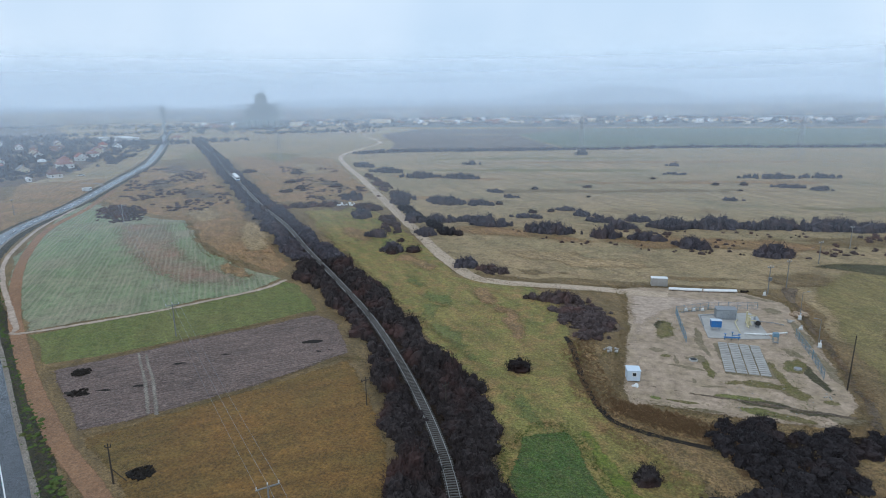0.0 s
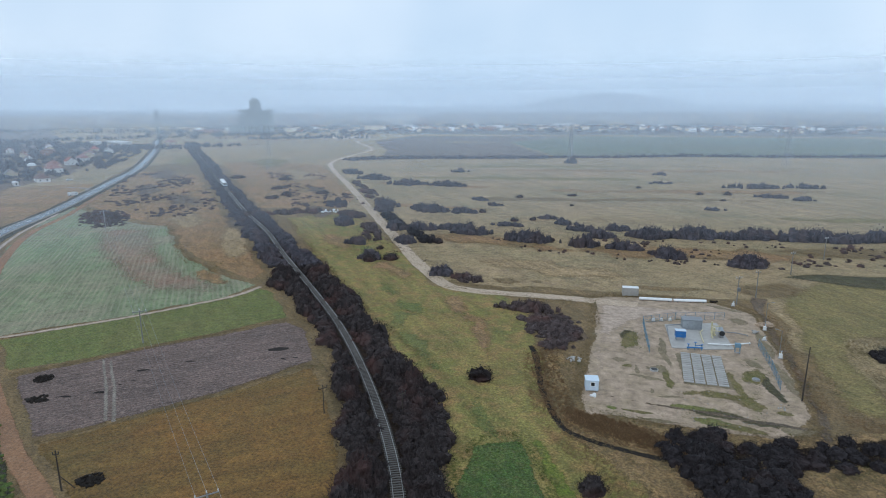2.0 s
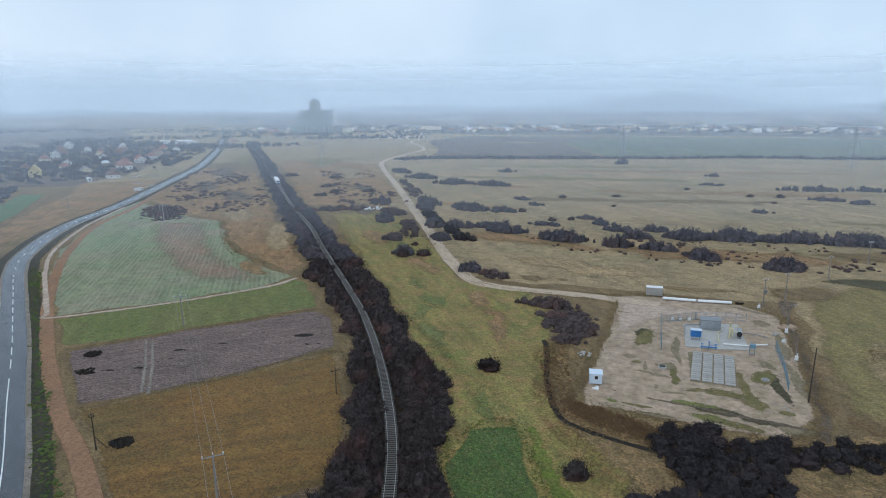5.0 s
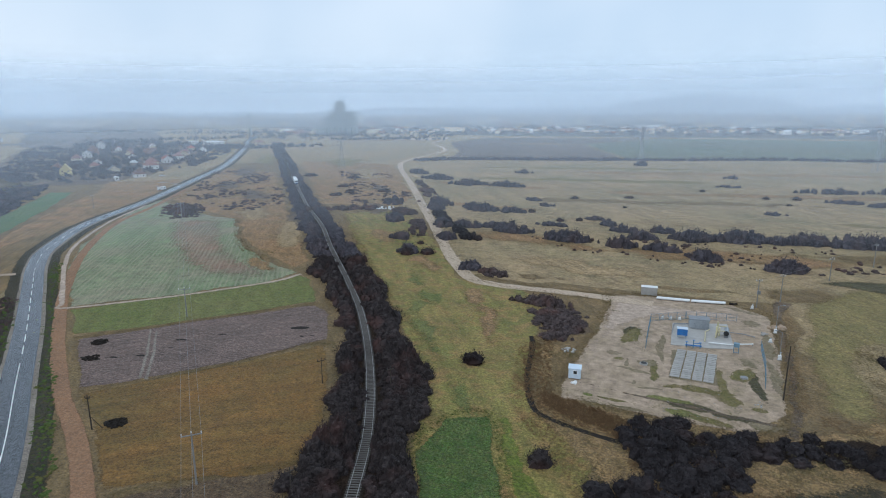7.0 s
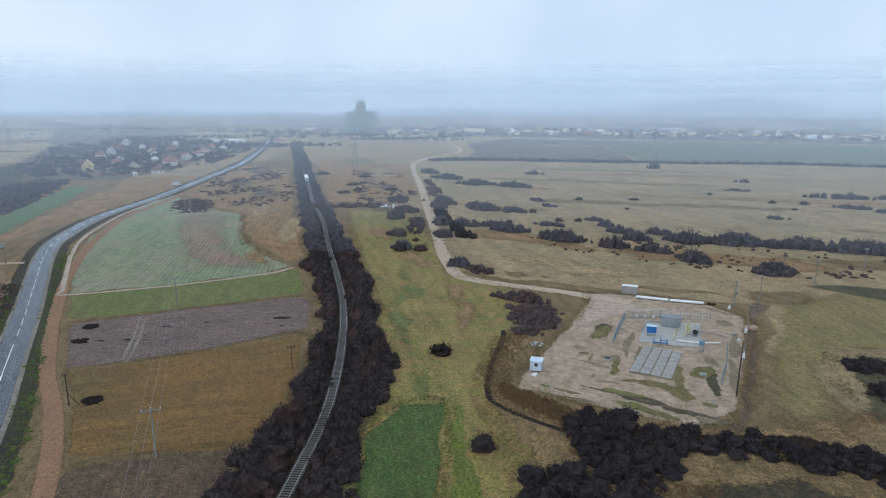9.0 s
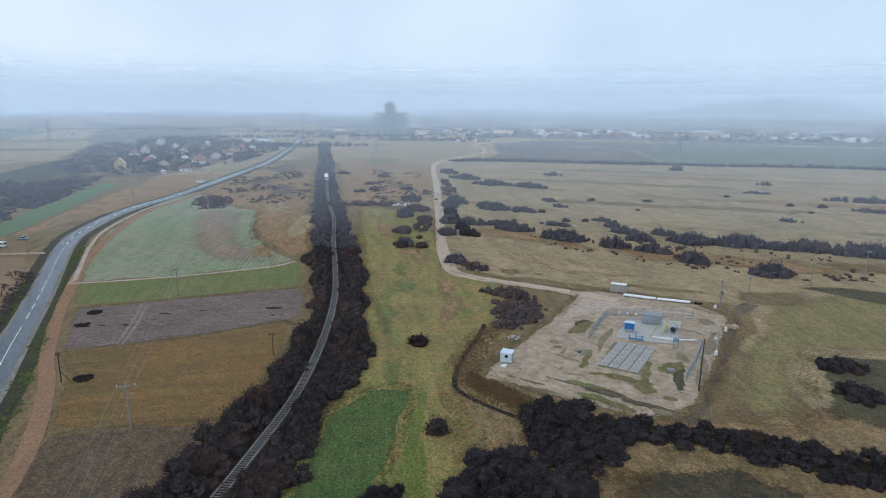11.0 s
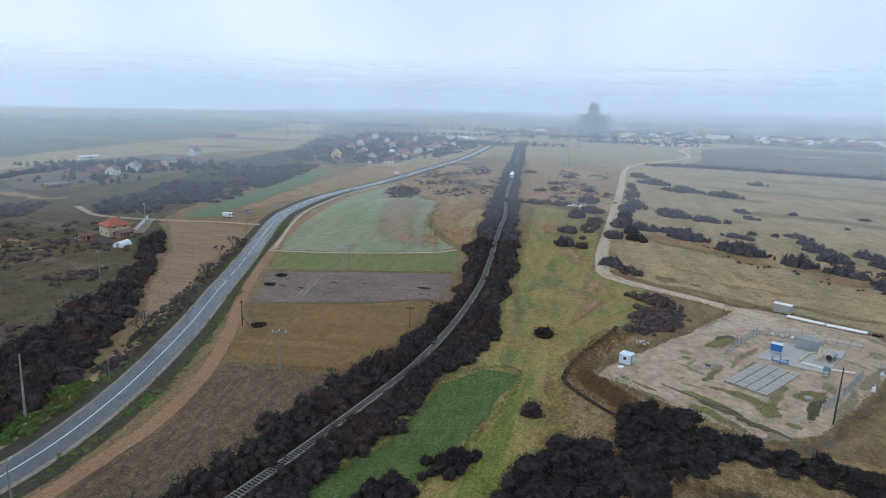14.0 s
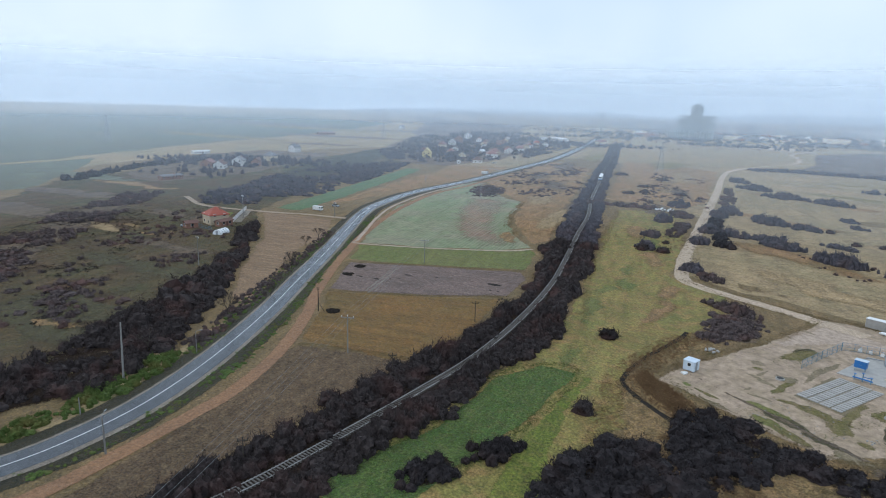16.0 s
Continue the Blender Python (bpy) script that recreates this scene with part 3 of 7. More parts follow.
# ---- fields ----
patch("field_margin", [(-30, -40), (-46, 10), (-90, 52), (-180, 118), (-270, 205), (-310, 290), (-440, 490), (-400, 560), (-300, 470), (-190, 330), (-120, 300), (-60, 200), (-50, 186),
                       (0, 188), (36, 190), (46, 186), (44, 150), (60, 120), (110, 120), (130, 60), (60, 10), (10, -40)], 0.015, M_UNDER,
      "weedy brown margin between the fields", 2.0, 4)
patch("slope_margin", [(-34, -40), (-48, 8), (-93, 54), (-180, 114), (-262, 200), (-300, 270), (-400, 330), (-640, 400), (-620, 300), (-560, 120), (-450, 10), (-240, -50), (-100, -70)],
      0.012, M_UNDER, "weedy brown margin beside the road", 2.0, 5)
patch("meadow", [(-14, 30), (-24, 78), (-30, 98), (-44, 122), (-64, 150), (-106, 205), (-160, 280), (-130, 300), (-84, 232), (-70, 210),
                 (-53, 181), (-30, 176), (-22, 168), (-14, 134), (-9, 104), (6, 90), (12, 60), (14, 24)], 0.03, M_MEADOW,
      "yellow-green meadow strip beside the railway", 1.2)
patch("wheat_field", [(-146.9, 110.7), (-195, 146.4), (-221, 171), (-268, 233), (-297, 283), (-217, 246), (-204, 247), (-156.5, 196.4),
                      (-130.4, 178.3), (-108, 168), (-110.4, 153), (-128, 130)], 0.05, M_WHEAT,
      "drilled winter wheat field with pale sowing rows", 1.0)
patch("wheat_field_thin", [(-232, 222), (-222, 245), (-204, 246), (-157, 195), (-131, 177), (-108, 167), (-111, 154), (-136, 146), (-166, 164), (-200, 190)], 0.09,
      M_WHEAT_DARK, "thin brown part of the wheat field", 3, 2.5, seed=3, soft=15)
patch("bare_soil", blob(-128, 172, 15, 6, -35, 14), 0.098, M_SCRUB, "reddish bare soil at the corner of the wheat", 2, 1.5, "soil", soft=5)
patch("grass_strip", [(-145, 109.5), (-127.5, 130), (-110, 153), (-107, 166), (-99, 162), (-83, 142), (-106.5, 113), (-126, 96)], 0.04, M_GREEN,
      "green grass strip between two fields", 0.8)
patch("ploughed_field", [(-123, 94), (-107, 112), (-82, 139.5), (-73, 134), (-63, 117), (-76, 96.5), (-88.5, 82), (-95.5, 75)], 0.06, M_PLOUGH,
      "ploughed grey-brown field with furrows", 0.7)
patch("ochre_field", [(-94, 74), (-88, 82), (-75.5, 96.8), (-62, 115), (-46, 91), (-36, 72), (-41, 62), (-49, 61), (-61, 52), (-78, 63.5)], 0.05,
      M_OCHRE, "ochre mown grass field", 0.8)
patch("stubble_field", [(-59, 51.5), (-50, 60), (-38, 70), (-30, 50), (-22, 29), (-14, 10), (-12, -12), (-18, -12), (-24, 4), (-33, 18.5), (-44.5, 34), (-53.5, 43)],
      0.07, M_STUBBLE, "brown maize stubble field", 0.7)
patch("rough_field", [(-196, 238), (-300, 292), (-340, 350), (-420, 470), (-330, 445), (-240, 335), (-165, 245), (-116, 186), (-111, 171), (-134, 183), (-162, 202)],
      0.03, M_SCRUB, "rough field of dry brown weeds", 1.5)
patch("rough_field", [(-190, 300), (-280, 420), (-390, 560), (-300, 560), (-262, 548), (-200, 440), (-150, 352), (-140, 310)], 0.03, M_SCRUB,
      "rough field of dry brown weeds", 3)
patch("fallow_field", [(-232, 100), (-198, 123), (-164, 104.6), (-149, 87), (-92, 51), (-98, 47), (-129, 58), (-176, 82)], 0.05, M_BROWNFIELD,
      "fallow brown field beside the road", 0.8)
patch("green_strip_field", [(-240, 109), (-396, 282), (-378, 287), (-330, 236), (-242, 137), (-227, 116)], 0.05, M_WHEATLUSH, "narrow green field strip", 1.0)
patch("weedy_slope", [(-52, -20), (-56, 0), (-72, 22), (-100, 44), (-130, 56), (-178, 82), (-236, 100), (-262, 122), (-300, 160), (-420, 300), (-600, 380),
                      (-520, 250), (-480, 120), (-400, 20), (-240, -40), (-120, -60)], 0.025, M_SCRUB_DARK, "overgrown slope with rank weeds", 3, 4)
patch("dark_crop", [(-9, 34), (-12.5, 58), (-15, 64), (-23, 79), (-22, 92.5), (-14.5, 95.5), (-4, 71.5), (-1.5, 61), (2, 50), (6, 30)], 0.06, M_CROP,
      "small plot of dark green crop", 0.6)
patch("lush_strip", [(-14, 95.5), (-11.2, 97), (-3.5, 81.5), (6.5, 67.5), (13, 60.5), (20, 40), (14, 38), (7, 54), (-1.3, 68)], 0.065, M_LAWN,
      "bright green grass track beside the crop", 0.7)
patch("weedy_bank", [(-17, 134), (-13, 112), (-9, 101), (0, 88), (10, 72), (22, 50), (60, 60), (90, 112), (62, 128), (36, 112), (8, 108), (-6, 108), (-6, 132), (-10, 140)],
      0.035, M_REEDBED, "bank of brown weeds and reeds beside the ditch", 1.5, seed=4, soft=5)
patch("bog_meadow", [(22, 50), (26, 66), (30, 90), (44, 100), (56, 96), (60, 90), (80, 98), (120, 104), (120, 60), (80, 30)], 0.045, M_BOG, "tussocky wet ground with pale grass", 2, seed=6, soft=5)
patch("mown_meadow", [(41, 118), (40, 140), (43, 170), (47, 195), (60, 214), (90, 226), (150, 218), (190, 190), (150, 172), (75, 165), (58, 158), (55, 145), (55, 128), (53, 113)], 0.03, M_OLIVE, "mown olive-green meadow beside the yard", 1.2, soft=7)
patch("dull_sward", [(54, 112), (56, 128), (56, 145), (59, 158), (75, 165), (150, 172), (190, 150), (180, 110), (110, 106), (70, 104)], 0.024, M_DULLGREEN, "dull tussocky grass beside the mown meadow", 2.5, 3, soft=5)
patch("yard_verge", [(34, 106), (37.5, 108), (39, 116), (40.5, 145), (41.5, 176), (46, 190), (40, 192), (38.4, 176), (38, 150), (36, 116)], 0.064, M_HEATH, "dark weedy strip beside the yard", 0.8, 1.2, "verge", soft=1.6)
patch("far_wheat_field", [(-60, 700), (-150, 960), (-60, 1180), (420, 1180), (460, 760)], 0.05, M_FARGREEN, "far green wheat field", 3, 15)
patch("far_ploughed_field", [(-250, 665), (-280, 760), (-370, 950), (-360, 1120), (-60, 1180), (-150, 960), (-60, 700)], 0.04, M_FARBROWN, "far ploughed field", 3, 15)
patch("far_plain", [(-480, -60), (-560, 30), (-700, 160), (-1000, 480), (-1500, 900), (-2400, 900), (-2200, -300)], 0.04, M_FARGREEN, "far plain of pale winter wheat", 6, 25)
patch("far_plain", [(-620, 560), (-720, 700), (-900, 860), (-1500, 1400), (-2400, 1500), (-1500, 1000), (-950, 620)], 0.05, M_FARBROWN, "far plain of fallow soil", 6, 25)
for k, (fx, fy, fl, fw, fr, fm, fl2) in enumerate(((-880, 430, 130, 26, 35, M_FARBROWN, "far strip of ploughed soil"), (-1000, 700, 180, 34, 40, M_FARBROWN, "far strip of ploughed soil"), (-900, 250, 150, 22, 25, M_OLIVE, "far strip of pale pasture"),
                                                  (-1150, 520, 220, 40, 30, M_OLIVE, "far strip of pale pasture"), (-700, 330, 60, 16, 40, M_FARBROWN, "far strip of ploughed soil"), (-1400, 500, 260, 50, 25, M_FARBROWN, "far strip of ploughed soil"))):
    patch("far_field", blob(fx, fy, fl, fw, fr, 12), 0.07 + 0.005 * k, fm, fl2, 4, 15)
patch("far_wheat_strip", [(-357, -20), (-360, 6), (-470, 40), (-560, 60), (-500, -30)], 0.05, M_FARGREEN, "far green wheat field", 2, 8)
patch("ditch_field", [(52, 216), (64, 226), (140, 236), (190, 230), (150, 216), (84, 206)], 0.055, M_DULLGREEN, "damp dull green hollow in the pasture", 2, 5, soft=6)
patch("yard", [(-4.5, 181), (6, 184), (29, 183.5), (38, 176), (38.5, 157), (38, 145), (36.5, 116), (33, 111.5), (30, 106), (16, 106), (4.7, 107.5), (-5, 107),
               (-5.4, 111), (-5, 135), (-3.6, 159)], 0.06, M_PAD, "bare clay yard of the gas station", 0.7, category="yard")
for cx, cy, rx, ry, rz, m_ in ((5, 148, 2.6, 6, -12, M_PADGRASS), (4, 151, 1.6, 3.2, -20, M_DULLGREEN), (2, 135, 2.0, 1.5, 0, M_WORN), (3.4, 132, 1.2, 0.9, 0, M_PADGRASS), (7.5, 126.5, 3.6, 0.7, -12, M_WORN), (5.6, 130, 0.6, 2.4, 5, M_WORN), (9.4, 131.5, 2.2, 2.0, 0, M_WORN),
                               (11.5, 128, 1.0, 5, 8, M_PADGRASS), (12.3, 138, 0.9, 6, 8, M_WORN), (20, 121.4, 6.5, 1.8, 2, M_PADGRASS), (25, 127, 1.6, 6, 6, M_PADGRASS), (25.6, 119, 2.4, 3.6, 20, M_PADGRASS), (29, 133, 2.4, 4.2, -10, M_PADGRASS), (31.5, 127, 1.3, 7, 8, M_DULLGREEN),
                               (30, 140, 2.2, 3.5, 20, M_WORN), (15.5, 114.3, 4.2, 1.3, -4, M_GREEN), (19.5, 112.6, 4.0, 1.8, -8, M_DULLGREEN), (18.5, 109.6, 3.4, 1.5, -16, M_GREEN), (22, 108.6, 3.6, 1.2, -10, M_PADGRASS), (1.0, 111.0, 1.3, 0.9, 0, M_GREEN), (5.5, 110.8, 2.6, 0.6, -4, M_PADGRASS), (9, 108.3, 3.2, 0.6, -3, M_WORN),
                               (27, 111.3, 4.2, 1.2, 4, M_DULLGREEN), (32, 110, 3.4, 1.5, 10, M_WORN), (31, 116.5, 1.6, 1.0, 0, M_PADGRASS), (12, 118.7, 2.2, 0.5, 5, M_WORN), (8.4, 120.4, 0.5, 1.2, 10, M_WORN), (35.4, 133, 1.4, 9, 4, M_WORN), (36, 152, 1.6, 8, -2, M_WORN), (33.4, 168, 2.6, 3, 0, M_WORN),
                               (12.6, 163.5, 4, 0.6, 24, M_WORN), (20, 166, 3.0, 0.9, 10, M_WORN), (-2, 166, 2.2, 0.5, -5, M_WORN), (-3.5, 150, 1.0, 0.6, 0, M_WORN), (12.4, 146, 0.8, 5, 0, M_WORN), (31, 178, 5, 1.6, -25, M_WORN)):
    patch("grass_patch", blob(cx, cy, rx * 1.25, ry * 1.25, rz), 0.074 + 0.0008 * (rx % 3), m_, "thin grass patch on bare clay", 0.45 * min(rx, ry, 2.0) + 0.2, 0.5, "grass", soft=0.85 * min(rx, ry))
patch("wheel_rut", [(-2, 116.4), (4, 115.9), (9, 115.2), (17.6, 113.9), (25.4, 112.7), (34, 112.2), (34, 110.6), (25.4, 110.9), (17.6, 112.2), (9, 113.9), (4, 115), (-2, 115.6)],
      0.085, M_HEATH, "overgrown dark rut across the yard", 0.5, 0.6, "rut", soft=0.7)
patch("trodden_clay", [(-4, 176), (30, 176), (34, 170), (12, 166.5), (6, 160), (1.5, 150), (-0.5, 138), (0, 122), (-3, 120), (-4.6, 135), (-3, 158)], 0.069, M_DUST, "pale dusty trodden clay of the yard", 1.0, 1.2, "yard", soft=3.5)
for cx, cy, rx, ry, rz in ((-114.4, 94.6, 2.5, 1.6, 0), (-107.7, 87, 3.2, 1.2, 10), (-103.6, 89.4, 2.0, 0.6, 15), (-98, 92.4, 1.3, 0.7, 20), (-96.7, 96.1, 0.9, 0.5, 0), (-95.5, 98.9, 1.3, 0.6, 30),
                           (-97.4, 103.7, 1.7, 0.7, 20), (-90.4, 110.5, 1.5, 0.6, 30), (-75, 121.5, 2.6, 1.3, 35), (-70.9, 116.3, 1.0, 0.5, 0), (-68.6, 117.8, 0.9, 0.5, 0), (-76.5, 67.3, 2.6, 1.5, 20)):
    patch("soil_stain", blob(cx, cy, rx, ry, rz), 0.075, M_WETSOIL, "damp black soil stain in the field", 0.5, 0.5, "soil", soft=0.35)
for off in (0.0, 2.0):
    patch("tyre_track", [(-110.6 + off, 106.2), (-109.8 + off, 106.4), (-98 + off, 94.8), (-87.9 + off * 0.9, 83.6), (-88.8 + off * 0.9, 83.2), (-99 + off, 94.5)], 0.08,
          M_SHOULDER, "pale tyre track across the ploughed field", 0.2, 0.9, "track", soft=0.2)

# ---- roads ----
ROAD = smooth_line([(-31, -40), (-33, -20), (-35.2, -3.9), (-38.6, 5.6), (-45.3, 16.6), (-56.3, 28.7), (-70, 41), (-87, 54.8), (-109.2, 71.2), (-136.4, 91.6), (-175.5, 119.8),
                    (-203, 140), (-227, 162), (-262.5, 208), (-296, 273), (-357, 376), (-435, 501), (-614, 743), (-720, 875), (-850, 1060)], 3.0)
tagged(ribbon("road_verge", ROAD, [(6.4, 0.03), (3.6, 0.19), (-3.6, 0.19), (-6.4, 0.03)], M_VERGE, 0.8, soft=1.2), "dark weedy verge of the main road", "verge", kind="structure")
tagged(ribbon("road_shoulder", ROAD, [(3.7, 0.20), (2.7, 0.28), (-2.7, 0.28), (-3.9, 0.20)], M_SHOULDER, 0.15, seed=2), "pale gravel shoulder of the main road", "shoulder", kind="structure")
road = tagged(ribbon("road", ROAD, [(2.95, 0.30), (0, 0.36), (-2.95, 0.30)], M_ASPHALT, 0.05, seed=3), "blue-grey asphalt main road", "road", kind="structure")
rc, rn, rs = ROAD
split = int(np.argmin(np.hypot(rc[:, 0] + 122, rc[:, 1] - 81)))
tagged(ribbon("solid_line", (rc[:split], rn[:split], rs[:split]), [(0.09, 0.372), (-0.09, 0.372)], M_LINE, 0, road), "solid white centre line")
k = split + 1
while k < len(rc) - 2 and rc[k][1] < 520:
    n_st = 3 if rc[k][1] < 130 else 2
    ribbon("lane_mark", (rc[k:k + n_st], rn[k:k + n_st], rs[k:k + n_st]), [(0.09, 0.372), (-0.09, 0.372)], M_LINE, 0, road)
    k += 3 if rc[k][1] < 130 else 4
TRACK = smooth_line([(-20, -24), (-22, -12), (-25, -0.6), (-29.2, 8.7), (-37, 22.4), (-43.8, 33), (-58.2, 47.1), (-77, 60.5), (-97.9, 73), (-126.4, 92.9), (-166.2, 124.3),
                     (-209.6, 165), (-250, 213), (-277, 262), (-320, 330)], 2.5)
tagged(ribbon("dirt_track", TRACK, [(1.25, 0.09), (0.7, 0.07), (0, 0.11), (-0.7, 0.07), (-1.25, 0.09)], M_TRACK, 0.3, soft=0.7), "reddish-brown dirt track beside the main road", "track", kind="structure")
GRAVEL = smooth_line([(8, 176), (-3, 177), (-16, 177.5), (-30, 178), (-42, 178.5), (-51.5, 184), (-68, 209), (-82, 234), (-110, 284), (-174, 398), (-264, 560), (-285, 660), (-296, 753),
                      (-335, 835), (-385, 920), (-405, 1040), (-380, 1157)], 3.0)
tagged(ribbon("gravel_road", GRAVEL, [(2.0, 0.08), (0, 0.12), (-2.0, 0.08)], M_WHITEROAD, 0.6, soft=0.8), "pale winding gravel road to the yard", "road", kind="structure")
SIDE = smooth_line([(-196, 131), (-215, 117), (-232, 101), (-262, 80), (-300, 78)], 3.0)
tagged(ribbon("farm_lane", SIDE, [(1.5, 0.10), (-1.5, 0.10)], M_PAD, 0.4), "narrow clay farm lane", "lane", kind="structure")
LANE = smooth_line([(-309, 298), (-330, 330), (-352, 350), (-372, 352)], 3.0)
tagged(ribbon("slip_road", LANE, [(1.6, 0.10), (-1.6, 0.10)], M_SHOULDER, 0.3), "grey slip lane beside the road", "lane", kind="structure")
DITCH = smooth_line([(-18, 138), (-16.3, 132.9), (-12.4, 114), (-8, 101.6), (-2.6, 98), (4.4, 96), (9.6, 95)], 1.5)
tagged(ribbon("ditch", DITCH, [(0.3, 0.08), (0.1, 0.075), (-0.1, 0.075), (-0.3, 0.08)], M_WETSOIL, 0.35, soft=0.6), "narrow dark drainage ditch", "ditch", kind="structure")

# pale trodden margin round the wheat
MARGIN = smooth_line([(-106, 166), (-110, 153), (-127, 130), (-147, 109.8), (-152, 112.5), (-170, 126), (-196, 146), (-222, 170), (-256, 214), (-284, 262)], 2.0)
tagged(ribbon("field_edge", MARGIN, [(0.4, 0.11), (-0.4, 0.11)], M_DUST, 0.4, soft=0.7), "pale trodden edge of the wheat field", "field edge", kind="structure")

# ---- railway ----
RAILWAY = smooth_line([(-5, -30), (-8, 5), (-10.9, 22), (-15.5, 37.3), (-25, 63.5), (-33.5, 84), (-48, 110), (-66.8, 138.5), (-90, 168.5), (-120, 206), (-149, 243.5), (-191, 292),
                       (-256, 372), (-328, 460), (-395, 545), (-491, 662), (-640, 850)], 0.62)
sc_, sn_, ss_ = RAILWAY
track = tagged(new("railway_track"), "single railway track on dark ballast", "railway", kind="structure")
coarse = (sc_[::5], sn_[::5], ss_[::5])
ribbon("ballast_bed", coarse, [(1.5, 0.02), (1.12, 0.34), (-1.12, 0.34), (-1.5, 0.02)], M_BALLAST, 0.2, track)
for side in (0.7525, -0.7525):
    ribbon("rail", coarse, [(side + 0.06, 0.42), (side + 0.036, 0.57), (side - 0.036, 0.57), (side - 0.06, 0.42)], M_RAIL, 0, track)
sl = bmesh.new()
add_box(sl, 0, 0, 0.39, 2.2, 0.22, 0.16, 0, 0.02)
sl_ob = part("sleeper", sl, M_SLEEPER, track)
first = int(np.argmin(np.abs(sc_[:, 1] - 44)))
rest = []
for i in range(0, len(sc_)):
    rz = math.degrees(math.atan2(sn_[i, 1], sn_[i, 0])) + 1.5 * noise.noise((i * 3.7, 0, 0))
    if first <= i < first + 299:
        if i == first:
            o = sl_ob
        else:
            o = new("sleeper", sl_ob.data)
            o.parent = track
        o.matrix_world = pose(*sc_[i], 0, 0, 0, rz)
    elif sc_[i, 1] < 420:
        m = np.array(pose(*sc_[i], 0.39, 0, 0, rz))
        rest.append((np.array([(a * 1.1, b * 0.11, c * 0.08, 1) for a in (-1, 1) for b in (-1, 1) for c in (-1, 1)]) @ m.T)[:, :3])
quads = np.array([(1, 3, 7), (1, 7, 5), (0, 1, 5), (0, 5, 4), (2, 6, 7), (2, 7, 3), (0, 2, 3), (0, 3, 1), (4, 5, 7), (4, 7, 6)])
tagged(link_np("distant_sleepers", np.concatenate(rest), np.concatenate([quads + 8 * i for i in range(len(rest))]), M_SLEEPER, track), kind="stuff")


# ---- hedges ----
def rail_hedge(side, ys, widths, gap, inner=0.75):
    """Shrubs along one side of the railway; width by how far along it lies."""
    out = []
    i = 0
    while i < len(sc_) and sc_[i, 1] < 840:
        y = sc_[i, 1]
        w = float(np.interp(y, ys, widths)) * (1.0 + 0.5 * noise.noise((y * 0.06, side * 9.0, 1)) + 0.3 * noise.noise((y * 0.25, side * 4.0, 2)))
        far = y > 200
        rmean = 2.1 if not far else 2.5
        k = max(1, round((w - inner) / (rmean * 1.15)))
        tall = 1.0 + 0.55 * noise.noise((y * 0.07, side * 3.0, 7)) + 0.3 * noise.noise((y * 0.22, side * 6.0, 3))
        for j in range(k):
            off = inner + rmean * 0.5 + (w - inner - rmean * 0.55) * (j + rng.uniform(0.1, 0.9)) / k
            r = rng.uniform(0.6, 1.45) * rmean * (0.62 if j == 0 else 1.0)
            out.append((*(sc_[i] + sn_[i] * off * side + rng.uniform(-1.0, 1.0, 2)), r, tall * r * rng.uniform(1.0, 1.45) * (0.78 if far else 1.0)))
        i += int(gap * (1.5 if far else 1) / 0.62)
    return out


LEFT_Y = (-20, 14, 28, 43, 51, 62, 70, 85, 105, 126, 154, 169, 190, 250, 345, 450, 640)
LEFT_W = (5, 6.5, 7, 8, 9, 9.5, 10, 6, 5.5, 5.5, 6.5, 8, 8, 8, 6.5, 6, 6)
RIGHT_Y = (-20, 20, 45, 60, 70, 80, 95, 113, 123, 147, 166, 201, 212, 255, 295, 430, 640)
RIGHT_W = (8, 8, 8.5, 9, 8, 6.5, 12.5, 10, 6.5, 9.5, 8.5, 9, 6, 5.5, 6, 6, 6)


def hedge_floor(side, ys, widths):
    """Litter under the hedge on one side of the railway, dark as the shade in its gaps."""
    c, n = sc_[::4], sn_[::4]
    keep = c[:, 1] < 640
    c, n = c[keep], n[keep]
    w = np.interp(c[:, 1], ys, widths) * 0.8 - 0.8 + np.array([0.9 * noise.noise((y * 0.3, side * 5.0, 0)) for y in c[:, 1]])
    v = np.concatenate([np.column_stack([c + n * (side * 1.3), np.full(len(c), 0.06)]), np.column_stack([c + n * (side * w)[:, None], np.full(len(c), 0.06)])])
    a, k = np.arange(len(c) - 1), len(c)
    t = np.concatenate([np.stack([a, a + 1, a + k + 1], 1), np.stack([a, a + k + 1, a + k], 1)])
    tagged(link_np("hedge_floor", v, t if side > 0 else t[:, ::-1], M_SHADED_LITTER), "leaf litter coloured dark as the shade under the hedge", "leaf litter", kind="structure")


# dark floors make the gaps between shrubs read as shade
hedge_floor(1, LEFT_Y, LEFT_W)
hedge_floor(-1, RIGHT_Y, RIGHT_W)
tagged(ribbon("thicket_floor", smooth_line([(14, 271), (35, 278), (53, 280), (70, 282), (88, 283), (120, 288), (170, 296)], 1.5), [(3.2, 0.065), (-3.2, 0.065)], M_SHADED_LITTER, 1.2),
       "leaf litter coloured dark as the shade under the pasture hedge", "leaf litter", kind="structure")
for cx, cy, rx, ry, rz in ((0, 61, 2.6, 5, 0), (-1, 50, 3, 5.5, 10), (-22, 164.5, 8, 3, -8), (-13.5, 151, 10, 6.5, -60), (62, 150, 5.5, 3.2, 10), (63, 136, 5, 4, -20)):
    patch("thicket_floor", blob(cx, cy, rx, ry, rz, 14), 0.07, M_SHADED_LITTER, "leaf litter coloured dark as the shade under the thicket", 1.0, 1.0, "leaf litter")
left = rail_hedge(1, LEFT_Y, LEFT_W, 1.45)
right = rail_hedge(-1, RIGHT_Y, RIGHT_W, 1.45)
